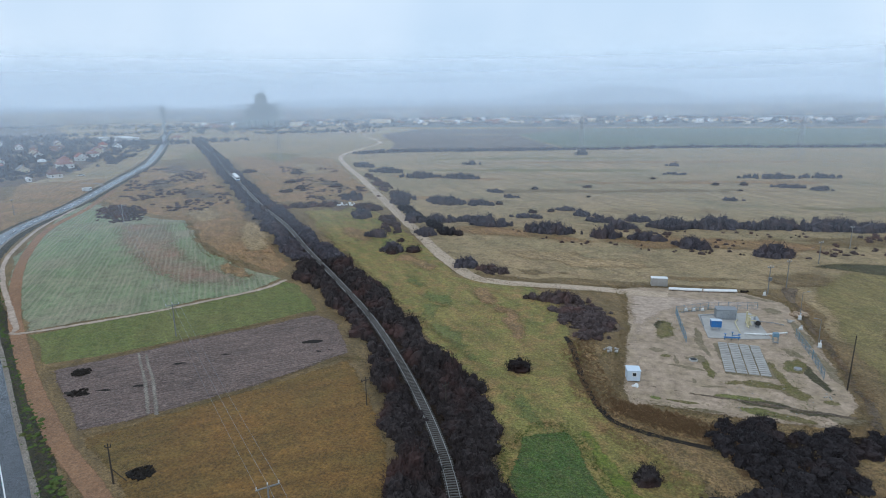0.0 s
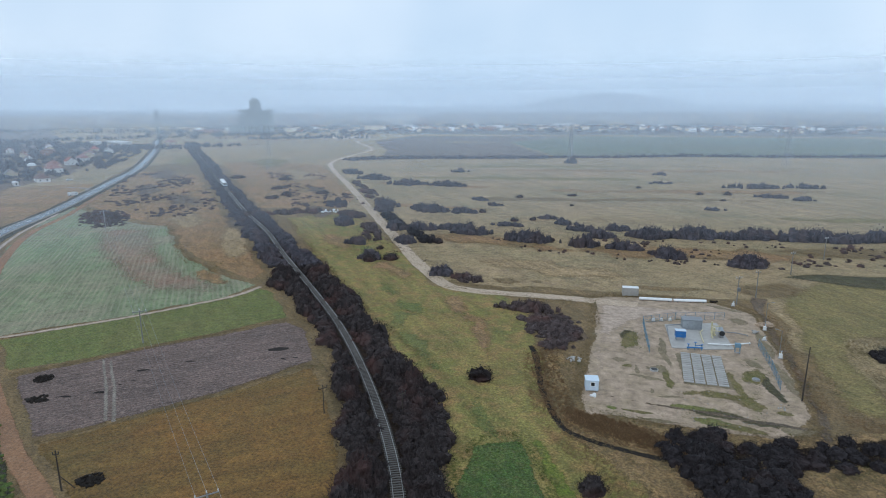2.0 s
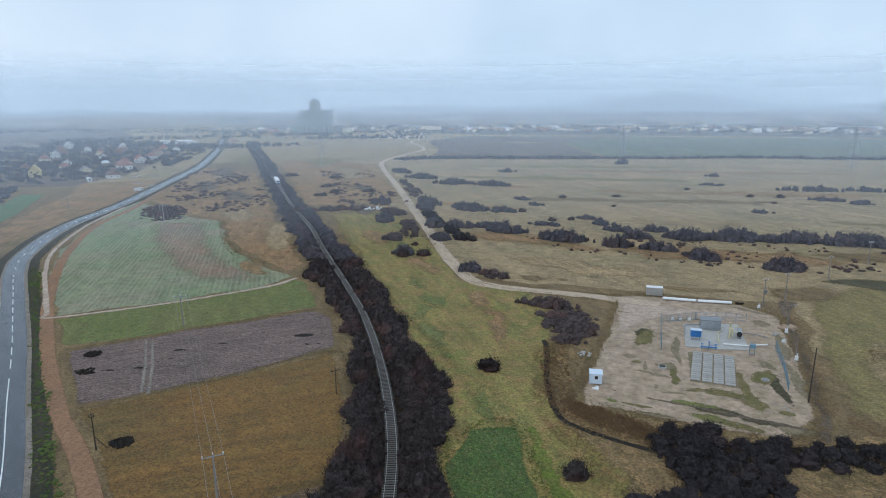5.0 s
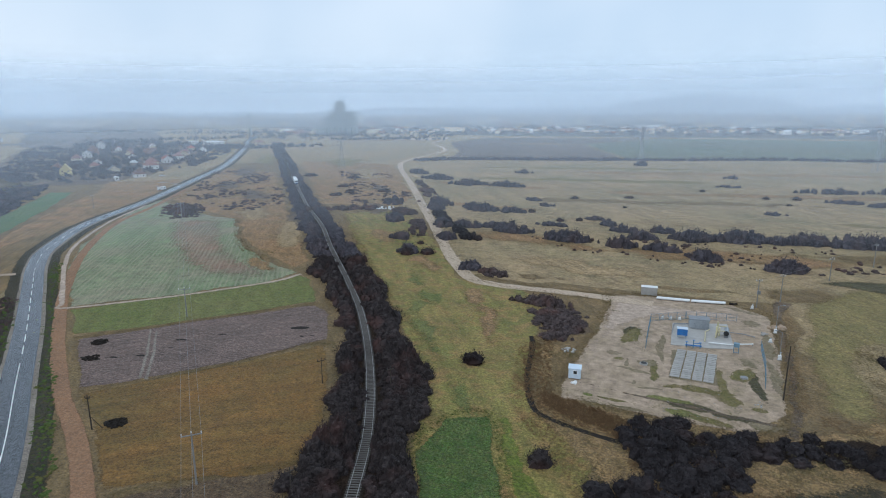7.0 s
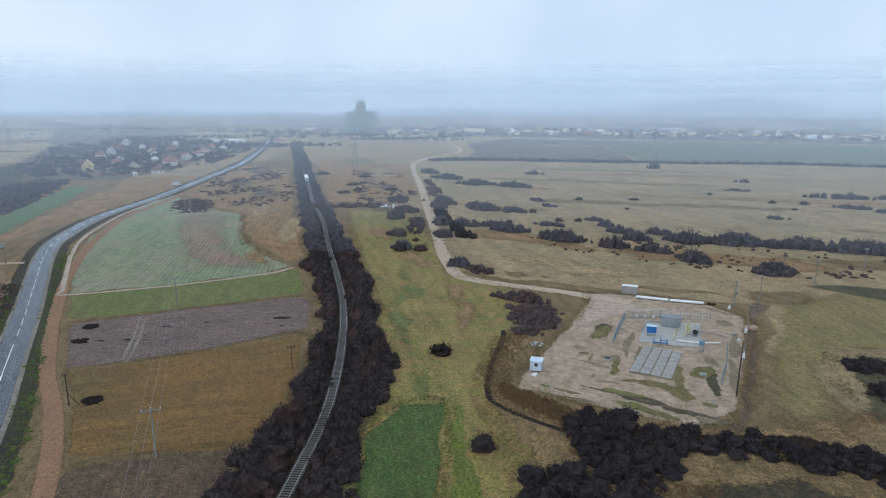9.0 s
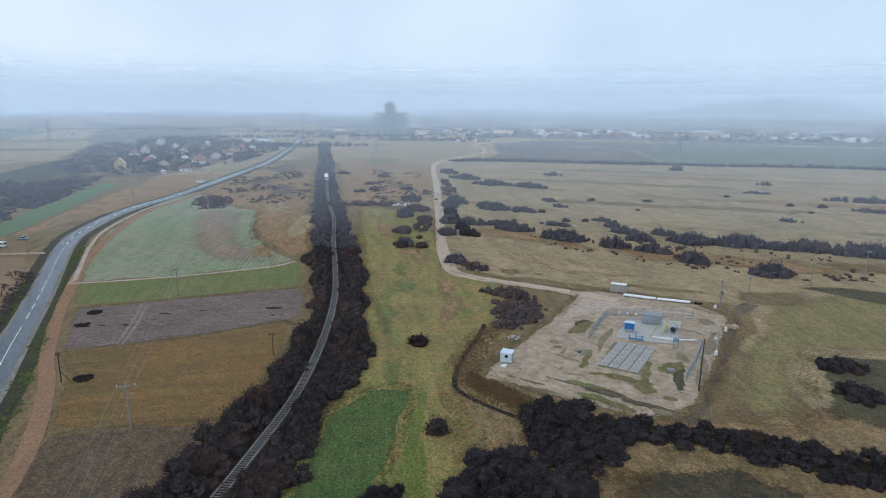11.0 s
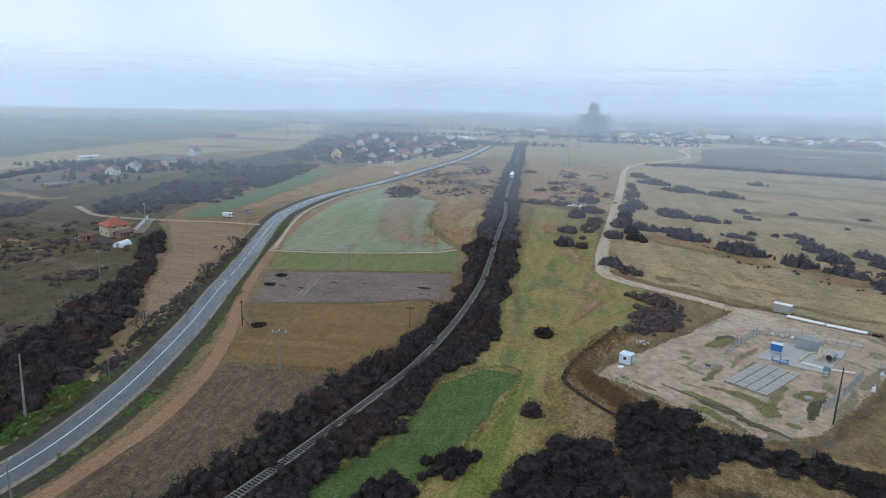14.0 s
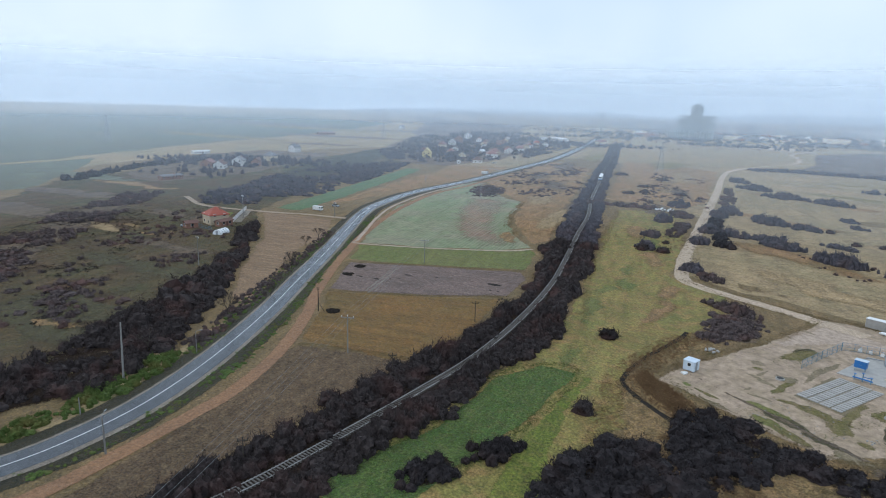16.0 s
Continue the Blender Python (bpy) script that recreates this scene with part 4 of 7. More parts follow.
# from y = 190 on the hedge takes the twig colour with haze in it
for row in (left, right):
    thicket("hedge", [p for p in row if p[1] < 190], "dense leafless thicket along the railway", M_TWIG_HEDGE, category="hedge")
    thicket("hedge", [p for p in row if p[1] >= 190], "far leafless thicket along the railway, haze in its twig colour", M_TWIG_HAZED, category="hedge")
thicket("thicket", scatter_line([(-186, 279), (-168, 289), (-150, 299)], 3, 1.0, (1.8, 2.8), (2, 3.4)), "dark leafless hedge running off the railway")
thicket("thicket", scatter_oval(-250, 256, 28, 12, 137, 230, (1.6, 2.8), (0.8, 1.8)), "round patch of low dark scrub in the fields", M_TWIG)
thicket("thicket", scatter_oval(-22, 164.5, 8, 3.2, -8, 34, (1.5, 2.4), (2, 3.2)) + scatter_oval(-13.5, 151, 10, 6.5, -60, 110, (1.2, 2.2), (0.9, 2.0)) + scatter_oval(-12.2, 139, 4, 2.2, 20, 12, (1.4, 2), (1.6, 2.4)),
        "dark scrub beside the yard entrance")
thicket("thicket", scatter_oval(0, 61, 3.0, 5.5, 0, 22, (1.4, 2.2), (1.8, 3.2)) + scatter_oval(-1, 50, 3.5, 6, 10, 20, (1.4, 2.2), (1.6, 2.8)), "dark leafless thicket between crop and track", M_TWIG_DARK)
thicket("thicket", scatter_oval(62, 150, 5.5, 3.2, 10, 22, (1.5, 2.4), (1.6, 2.6)) + scatter_oval(63, 136, 5, 4, -20, 22, (1.5, 2.4), (1.4, 2.4)), "dark scrub at the edge of the mown meadow", M_TWIG_DARK)
for corners, count, sd, lab in (([(7.5, 99), (11, 103), (17, 106), (22, 102.5), (27, 100.5), (28, 90), (24, 77), (21, 79), (15, 85), (10, 93)], 105, 12, "dark leafless thicket beside the yard ditch"),
                               ([(24, 104), (34, 107), (46, 112), (57, 110), (75, 112), (105, 117), (105, 99), (57, 99), (47, 100), (37, 99.5), (28, 97.5)], 190, 13, "long dark thicket below the yard"),
                               ([(11, 58), (7, 70), (7, 80), (13, 84), (21, 79), (24, 70), (22, 56)], 88, 14, "dark leafless thicket at the edge of the meadow")):
    patch("thicket_floor", corners, 0.07, M_SHADED_LITTER, "leaf litter coloured dark as the shade under the thicket", 1.0, 1.0, "leaf litter", soft=2.5)
    thicket("thicket", scatter_poly(corners, count, (1.5, 2.7), (1.3, 2.5), 0.06, -0.6, sd), lab, M_TWIG_DARK)
patch("scrub_floor", blob(-14, 154, 15, 7.5, -62, 14), 0.068, M_HEATH, "grey-brown ground under low scrub", 1.5, 1.2, "scrub", soft=3)
thicket("thicket", scatter_poly([(-22, 168), (-14, 168), (-7, 158), (-7, 146), (-13, 140), (-19, 146), (-23, 158)], 120, (0.7, 1.5), (0.5, 1.2), 0.1, -0.4, 15), "low grey-brown scrub beside the yard entrance", M_TWIG)
patch("scrub_floor", [(-275, 92), (-330, 160), (-420, 255), (-520, 330), (-610, 390), (-600, 350), (-480, 230), (-370, 150), (-290, 78)], 0.05, M_VERGE, "dark ground under the scrub band", 4, 5, "scrub")
for cx, cy, rx, ry, rz in ((-222, 40, 9, 4, 25), (-201, 43, 6, 3, 25), (-198, 51, 5, 3, 0), (-254, 52, 7, 3, 20), (-100, 6, 9, 3.5, 30)):
    patch("dry_clearing", blob(cx, cy, rx, ry, rz), 0.05, M_SCRUB, "pale dry grass clearing on the slope", 2.0, 1.5, "grass")
patch("green_slope", blob(-112, 12, 30, 11, 32, 14), 0.04, M_DULLGREEN, "green grass on the overgrown slope", 4, 3, "grass")
patch("village_gardens", [(-400, 330), (-440, 300), (-520, 330), (-640, 430), (-800, 570), (-860, 720), (-760, 800), (-680, 740), (-590, 640), (-500, 520), (-420, 395)], 0.045, M_HEATH, "brown winter gardens between the village houses", 5, 8, "gardens")
patch("village_gardens", [(-360, 70), (-420, 60), (-560, 120), (-620, 230), (-560, 290), (-470, 220), (-400, 150)], 0.045, M_HEATH, "brown winter gardens between the hamlet houses", 5, 8, "gardens")
patch("rough_field", [(-232, 118), (-245, 140), (-330, 240), (-372, 300), (-400, 328), (-420, 330), (-370, 380), (-300, 275), (-268, 212)], 0.04, M_SCRUB, "rough field of dry brown weeds", 2, 5)
for cx, cy, rx, ry, rz, m_, lab in (
        (20, 246, 70, 15, 4, M_SCRUB, "brown weedy strip along the pasture hedge"), (-50, 250, 34, 15, -6, M_SCRUB, "brown weedy strip along the pasture hedge"), (90, 262, 50, 16, 8, M_UNDER, "brown weedy strip along the pasture hedge"),
        (-95, 330, 40, 12, -10, M_SCRUB, "brown weeds round the scrub"), (-128, 425, 60, 12, -4, M_SCRUB, "brown weeds round the scrub"), (-10, 310, 80, 8, 6, M_TAN, "bleached grass strip in the pasture"),
        (0, 380, 110, 12, 10, M_UNDER, "dull brown strip in the pasture"), (60, 430, 120, 14, 10, M_SCRUB, "dull brown strip in the pasture"), (-60, 480, 120, 14, 8, M_OLIVE, "olive strip in the pasture"),
        (40, 560, 180, 16, 10, M_SCRUB, "dull brown strip in the pasture"), (-60, 580, 150, 14, 12, M_OLIVE, "olive strip in the pasture"), (-20, 212, 34, 10, -8, M_TAN, "bleached grass in the pasture"), (-30, 192, 26, 3.5, -4, M_UNDER, "dark weeds beside the gravel road"),
        (15, 195, 22, 3.5, 4, M_UNDER, "dark weeds beyond the yard"), (48, 200, 16, 12, 60, M_UNDER, "dark weeds beside the yard corner"), (130, 340, 60, 10, 8, M_OLIVE, "olive strip in the pasture"),
        (-152, 222, 10, 40, 35, M_TAN, "bleached rough grass beside the wheat"), (-178, 264, 9, 34, 38, M_HEATH, "dull brown rough grass"), (-205, 262, 14, 30, 40, M_TAN, "bleached rough grass beside the wheat"),
        (-250, 320, 40, 16, 140, M_HEATH, "dull brown rough grass"), (-300, 350, 50, 14, 132, M_HEATH, "dull brown rough grass"), (-255, 372, 40, 9, 130, M_TAN, "bleached rough grass"), (-360, 440, 60, 18, 128, M_HEATH, "dull brown rough grass"),
        (-330, 400, 34, 6, 130, M_TAN, "bleached rough grass"), (-430, 560, 80, 22, 128, M_OLIVE, "olive grass beside the road"), (-400, 500, 40, 10, 128, M_UNDER, "dull brown rough grass"),
        (-215, 400, 50, 16, 125, M_SCRUB, "brown weeds beside the railway"), (-250, 470, 60, 18, 125, M_TAN, "bleached grass beside the railway"), (-190, 380, 30, 9, 125, M_HEATH, "dull brown weeds beside the railway"), (-330, 560, 70, 30, 120, M_OLIVE, "olive grass beside the railway"),
        (-150, 300, 26, 10, 125, M_HEATH, "brown weeds round the dumped rubbish"), (-112, 235, 22, 7, 125, M_SCRUB, "brown weeds in the meadow"), (-72, 196, 16, 7, 130, M_SCRUB, "brown weeds in the meadow"), (-92, 220, 18, 6, 125, M_GREEN, "green grass in the meadow"),
        (-40, 160, 16, 6, 120, M_SCRUB, "brown weeds in the meadow"), (-30, 142, 18, 5, 105, M_SCRUB, "brown weeds in the meadow"), (-46, 136, 26, 4, 122, M_GREEN, "green grass in the meadow"), (-62, 168, 24, 5, 125, M_GREEN, "green grass in the meadow"), (-22, 104, 14, 3.5, 110, M_GREEN, "green grass in the meadow")):
    patch("grass_drift", blob(cx, cy, rx, ry, rz, 14), 0.066 + 0.00012 * (rx % 40), m_, lab, 0.12 * min(rx, 50) + 0.5, max(1.5, rx * 0.06), "grass", soft=max(2.0, min(rx, ry) * 0.85))
thicket("thicket", scatter_poly([(-220, 262), (-290, 300), (-420, 470), (-330, 445), (-240, 335), (-190, 285)], 420, (0.8, 2.2), (0.4, 1.2), 0.03, 0.02, 4), "low dark brush in the rough field", M_TWIG)
thicket("thicket", scatter_poly([(-165, 300), (-280, 470), (-250, 500), (-130, 320)], 160, (0.8, 2.0), (0.5, 1.3), 0.03, 0.05, 6), "low dark brush beside the railway", M_TWIG)
thicket("thicket", scatter_poly([(-20, 228), (60, 226), (140, 250), (160, 285), (60, 270), (-60, 262)], 170, (0.5, 1.5), (0.4, 1.1), 0.05, 0.0, 9), "low dark brush in the dry pasture", M_TWIG)
# hedges across the pasture
PAST = "dark leafless scrub in the dry pasture"
for cx, cy, rx, ry, rz, cnt, hh in ((-140, 424, 16, 7, 0, 60, 2.6), (-110, 423, 13, 6, -10, 46, 2.6), (-95, 318, 13, 6, -20, 60, 2.8), (-75, 316, 7, 4, 0, 26, 2.2), (-64, 343, 5.5, 2.6, 0, 14, 1.6), (-20, 295, 5, 2.2, 0, 14, 1.8),
                                    (-60, 264, 9, 4, 0, 36, 2.6), (-33, 254, 11, 4.5, -8, 56, 3.0), (-10, 250, 5.5, 4, 0, 26, 3.0), (-3.5, 268, 6, 3, 0, 22, 2.4), (5.4, 248, 7, 2.8, -10, 26, 2.2), (12, 274, 5.5, 3, 0, 18, 2.2),
                                    (21, 238, 8, 3, -25, 34, 2.6), (47.5, 231, 6.5, 4, 0, 34, 2.8), (56, 354, 6, 1.8, 0, 10, 1.4), (98, 458, 22, 5, 10, 50, 2.6), (128, 466, 12, 5, 0, 26, 2.6), (96, 412, 12, 3, -8, 24, 1.8),
                                    (-122, 515, 8, 4, 0, 16, 2.6), (40, 528, 6, 3, 0, 8, 2), (-35, 619, 7, 4, 0, 14, 5), (112, 404, 7, 3, 0, 12, 1.6), (36, 470, 8, 4, 0, 12, 1.4),
                                    (-150, 322, 8, 6, -50, 34, 2.4), (-124, 272, 9, 4, -60, 34, 2.6), (-101, 232, 4, 5, 0, 14, 2.4), (-86, 209, 4, 2.5, 0, 12, 2.2), (-118, 312, 9, 4.5, -60, 34, 2.6), (-96, 268, 8, 4, -60, 30, 2.6),
                                    (-82, 240, 4, 6, 30, 22, 2.2), (-55, 194, 3.5, 2.6, 0, 14, 2.4), (-84, 268, 9, 4, 10, 34, 2.4), (-68, 271, 8, 3.2, 0, 28, 2.2), (-122, 330, 10, 4, -20, 34, 2.6), (-210, 486, 14, 6, -30, 36, 2.8),
                                    (-176, 450, 16, 6, -10, 46, 2.8), (-28, 308, 7, 2.2, 0, 16, 1.6), (-10, 281, 9, 2.4, -10, 24, 2.0), (4, 286, 6, 2.2, -8, 16, 1.8), (-47, 285, 9, 2.0, -5, 18, 1.5), (-75, 362, 7, 2.5, -20, 14, 1.6)):
    # haze of distance sits in the colour of this scrub
    thicket("thicket", scatter_oval(cx, cy, rx, ry, rz, cnt, (1.7, 3.2), (hh * 1.1, hh * 1.75)), PAST, M_TWIG_HAZED)
thicket("hedge", scatter_line([(14, 271), (35, 278), (53, 280), (70, 282), (88, 283), (120, 288), (170, 296)], 3.4, 0.5, (1.7, 3.2), (2.4, 5.0)), "long dark hedge across the dry pasture", M_TWIG_HAZED, "hedge")
thicket("hedge", scatter_line([(-245, 622), (-126, 662), (-11, 692), (100, 732), (190, 740), (320, 770)], 7, 1.0, (2, 3.4), (2.2, 3.8), 0.9), "far field hedge line", M_TWIG_HAZED, "hedge")
thicket("hedge", scatter_line([(-262, 600), (-235, 640), (-150, 655), (-60, 680)], 12, 0.8, (2.4, 4), (2, 3.4), 0.9), "far field hedge line", M_TWIG_HAZED, "hedge")
thicket("hedge", scatter_line([(-68, 240), (-74, 244), (-86, 262), (-98, 277), (-112, 300)], 3, 0.8, (1.4, 2.4), (1.5, 2.6)), "scrub hedge along the gravel road", M_TWIG_DARK, "hedge")
thicket("hedge", scatter_line([(-118, 318), (-150, 372), (-180, 424)], 3.5, 1.6, (1.6, 2.6), (1.2, 2.2)), "scrub hedge along the gravel road", M_TWIG, "hedge")
thicket("thicket", scatter_oval(-45, 190, 7, 3.2, -20, 26, (1.3, 2.1), (1.4, 2.4)), "dark scrub in the bend of the gravel road", M_TWIG)
thicket("thicket", scatter_oval(-130, 294, 12, 6, -45, 50, (1.6, 2.6), (1.6, 2.8)) + scatter_line([(-112, 272), (-100, 248), (-96, 238)], 3, 1.0, (1.4, 2.2), (1.4, 2.2)), "dark scrub beside the gravel road", M_TWIG)
for x, y, r, h in ((-26, 118, 2.9, 2.0), (-2.4, 84, 2.1, 2.2), (-85, 206, 2.6, 2.6), (-78, 210, 3.0, 2.2), (-285, 432, 6, 2.6), (-243, 432, 6, 1.8), (-200, 354, 4, 2.2), (-202, 340, 5, 1.6), (-181, 367, 5, 1.8),
                   (-53, 378, 2.6, 1.8), (-65, 319, 2.2, 1.6), (-45, 298, 2.2, 1.5), (-36, 302, 1.8, 1.6), (-22, 393, 3.5, 1.0), (56, 416, 2.4, 1.8), (73, 419, 3, 2.0), (-20, 352, 1.4, 1.0), (66, 392, 1.8, 1.0), (20, 440, 2, 1.4), (-165, 300, 3, 1.4), (-88, 225, 1.6, 1.2), (-160, 330, 3, 1.4), (-221, 380, 5, 1.6)):
    bush(x, y, r * 1.25, h * 1.35)
# beyond the main road
BELOW = [(-50, -22), (-53, -4), (-58, 13), (-75, 29), (-104, 46), (-135, 60), (-170, 76), (-204, 90), (-200, 83), (-168, 68), (-138, 52), (-106, 28), (-84, 8), (-66, -6), (-62, -24)]
# floor darkened as the thicket would shade it
patch("thicket_floor", BELOW, 0.06, M_SHADED_LITTER, "leaf litter coloured dark as the shade under the thicket below the road", 1.5, 2, "leaf litter", soft=3)
thicket("thicket", scatter_poly(BELOW, 430, (1.3, 3.0), (1.4, 3.2), 0.06, -0.55, 3), "dark thicket spreading below the road", M_TWIG_HEDGE)
SCRUB_BAND = [(-150, -30), (-147, -5), (-196, 14), (-282, 53), (-320, 72), (-332, 60), (-270, 18), (-212, -7), (-190, -40)]
patch("scrub_floor", SCRUB_BAND, 0.055, M_HEATH, "brown ground under the scrub on the slope", 4, 4, "scrub", soft=8)
thicket("thicket", scatter_poly(SCRUB_BAND, 620, (0.9, 2.4), (0.7, 1.9), 0.05, -0.25, 5), "broad band of purple-brown scrub on the slope", M_TWIG)
for cx, cy, rx, ry, rz, m_, lab in ((-105, 4, 34, 13, 33, M_DULLGREEN, "olive grass on the overgrown slope"), (-150, 30, 40, 9, 28, M_DULLGREEN, "olive grass on the overgrown slope"), (-175, 46, 36, 8, 30, M_HEATH, "brown weeds on the overgrown slope"),
                                    (-240, 62, 30, 10, 24, M_HEATH, "brown weeds on the overgrown slope"), (-232, 25, 30, 9, 26, M_TAN, "bleached grass on the overgrown slope"), (-330, 30, 50, 14, 36, M_HEATH, "brown weeds on the overgrown slope"),
                                    (-90, -22, 22, 9, 20, M_HEATH, "brown weeds on the overgrown slope"), (-360, 62, 46, 10, 30, M_SCRUB, "dry brown grass on the slope"), (-420, 40, 60, 14, 30, M_FARGREEN, "far strip of winter wheat"), (-300, -10, 70, 16, 28, M_HEATH, "brown weeds on the overgrown slope")):
    patch("slope_grass", blob(cx, cy, rx, ry, rz, 16), 0.04 + 0.0002 * rx, m_, lab, 5, 3, "grass", soft=7)
thicket("thicket", scatter_poly([(-66, -2), (-140, 46), (-205, 80), (-262, 70), (-190, 20), (-120, -18)], 240, (0.6, 2.0), (0.5, 1.6), 0.05, 0.05, 8), "scattered dark bushes on the slope", M_TWIG)
thicket("hedge", scatter_line([(-396, 27), (-458, 68), (-501, 109)], 6, 1.0, (2, 3.4), (2.2, 4)), "far dark hedge on the slope", M_TWIG_DARK, "hedge")
patch("scrub_floor", [(-402, 322), (-440, 300), (-620, 372), (-900, 590), (-880, 640), (-700, 500), (-560, 400), (-470, 345)], 0.052, M_HEATH, "dark brown ground between scrub and village", 5, 6, "scrub", soft=12)
thicket("thicket", scatter_poly([(-425, 322), (-470, 345), (-560, 400), (-700, 505), (-870, 630), (-880, 590), (-640, 410), (-520, 345)], 330, (1.8, 3.8), (1.4, 3.2), 0.02, -0.25, 19), "dark scrub on the edge of the village", M_TWIG_HAZED)
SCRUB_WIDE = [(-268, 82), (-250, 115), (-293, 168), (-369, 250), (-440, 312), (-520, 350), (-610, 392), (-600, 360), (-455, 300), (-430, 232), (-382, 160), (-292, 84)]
thicket("thicket", scatter_poly(SCRUB_WIDE, 1050, (1.6, 3.6), (1.2, 3.0), 0.025, -0.3, 4), "broad band of scrub beside the green field", M_TWIG_HAZED)
thicket("thicket", scatter_line([(-70, 30), (-80, 39), (-100, 54), (-128, 76), (-152, 95), (-172, 110)], 2.6, 0.35, (0.5, 1.2), (0.4, 1.3)), "weedy brown bushes along the road bank", M_TWIG)
thicket("weeds", scatter_line([(-66, 29), (-78, 39), (-98, 54), (-126, 76), (-150, 95), (-170, 110)], 2.4, 0.4, (0.4, 0.9), (0.3, 0.7)), "dry and green weeds along the road bank", M_LEAFGREEN, "weeds", SHRUB_FAR)
thicket("weeds", scatter_line([(-31, -2), (-35, 8), (-42, 19), (-50, 30), (-64, 43.5), (-82, 57.5), (-103, 73), (-131, 92), (-170, 121.5), (-200, 146)], 2.0, 0.25, (0.3, 0.8), (0.15, 0.45)), "dark weeds between the road and the dirt track", M_LEAFGREEN, "weeds", SHRUB_FAR)
thicket("thicket", scatter_line([(-44, -8), (-47.5, 1), (-53, 10), (-60, 19), (-68, 27)], 3.0, 0.3, (0.7, 1.5), (0.6, 1.5)), "green bushes along the road bank", M_LEAFGREEN)
SHRUB_REED = [shrub_arrays(70, 0.06, 70 + i, 1.6, 5) for i in range(4)]
rb, rbn, _ = smooth_line([(-15, 138), (-14, 126), (-10.5, 112), (-6, 103), (0, 100), (8, 98), (14, 99)], 0.08)
tagged(planted("reeds", scatter_poly([(-9, 110), (-6.5, 103.5), (0, 100), (7, 98), (11, 91), (13, 95), (9, 103), (0, 106.5), (-5, 107.5)], 900, (0.3, 0.7), (0.5, 1.1), 0.2, -0.5, 16), M_REED, SHRUB_REED),
       "dense brown reeds between the ditch and the yard", "reeds", kind="stuff")
tagged(planted("reeds", scatter_poly([(10, 90), (14, 84), (24, 72), (32, 74), (34, 90), (24, 96)], 500, (0.3, 0.8), (0.3, 0.8), 0.12, -0.1, 17), M_REED, SHRUB_REED),
       "dry brown reeds round the thicket", "reeds", kind="stuff")
tagged(planted("reeds", [(*(c - n * rng.uniform(-3.6, 2.2)), rng.uniform(0.3, 0.65), rng.uniform(0.35, 0.85)) for c, n in zip(rb, rbn)], M_REED, SHRUB_REED),
       "dry brown reeds along the ditch", "reeds", kind="stuff")


# ---- yard of the gas station ----
def slab_sheet(name, corners, z0, z1, mat, parent=None):
    bm = bmesh.new()
    f = bm.faces.new([bm.verts.new((x, y, z0)) for x, y in corners])
    r = bmesh.ops.extrude_face_region(bm, geom=[f])
    bmesh.ops.translate(bm, verts=[g for g in r["geom"] if isinstance(g, bmesh.types.BMVert)], vec=(0, 0, z1 - z0))
    return part(name, bm, mat, parent)


tagged(slab_sheet("concrete_base", [(14.3, 144.6), (22.6, 145.6), (28.2, 147.2), (27.2, 165), (19, 162.5), (14, 160.8)], 0.02, 0.22, M_CONCRETE),
       "grey concrete base under the gas equipment", "concrete base", kind="structure")

slabs = tagged(empty("slab_floor", 15.3, 134.2, 0.06, -3.5), "loose concrete slabs laid in four rows on the yard", "slab floor")
slab_bm = box(0, 0, 0.11, 1.95, 0.70, 0.18, 0, 0.02)
patch("slab_bed", [(14.6, 124.8), (24.9, 124.2), (24.0, 142.6), (14.2, 142.4)], 0.078, M_WORN, "dark weedy soil between the concrete slabs", 0.3, 0.8, "soil")
first_slab = part("slab", slab_bm, M_CONCRETE, slabs)
for i in range(4):
    for j in range(16):
        ob = first_slab if i == j == 0 else new("slab", first_slab.data)
        ob.parent = slabs
        ob.matrix_local = pose(1.1 + i * 2.2 + 0.05 * noise.noise((i, j * 3.3, 0)) + j * 0.0, -7.7 + j * 1.03, 0.02 * noise.noise((i * 5, j, 1)), 0, 0, 2.0 * noise.noise((i, j, 4)))


def booth(x, y, rz):
    e = empty("guard_booth", x, y, 0.06, rz)
    for sx in (-1, 1):
        part("skid", box(sx * 1.0, 0, 0.1, 0.25, 2.2, 0.2), M_STEEL, e)
    part("body", box(0, 0, 1.25, 2.5, 2.4, 2.1, 0, 0.04), M_BOOTH, e)
    part("roof", box(0, 0, 2.36, 2.7, 2.6, 0.12, 0, 0.03), M_BOOTH, e, "pale flat roof")
    w = part("window", box(0.1, -1.215, 1.6, 0.7, 0.04, 0.7), M_GLASS, e, "dark square window")
    bm = bmesh.new()
    for sx in (-1, 1):
        add_box(bm, 0.1 + sx * 0.39, -1.225, 1.6, 0.08, 0.06, 0.86)
        add_box(bm, 0.1, -1.225, 1.6 + sx * 0.39, 0.70, 0.06, 0.08)
    part("frame", bm, M_WHITE, w)
    part("door", box(1.265, -0.2, 1.25, 0.04, 0.85, 1.95), M_GREY, e, "grey sheet door")
    return tagged(e, "pale blue metal guard booth on skids at the yard edge", "booth")


booth(-3.4, 118.2, 8)


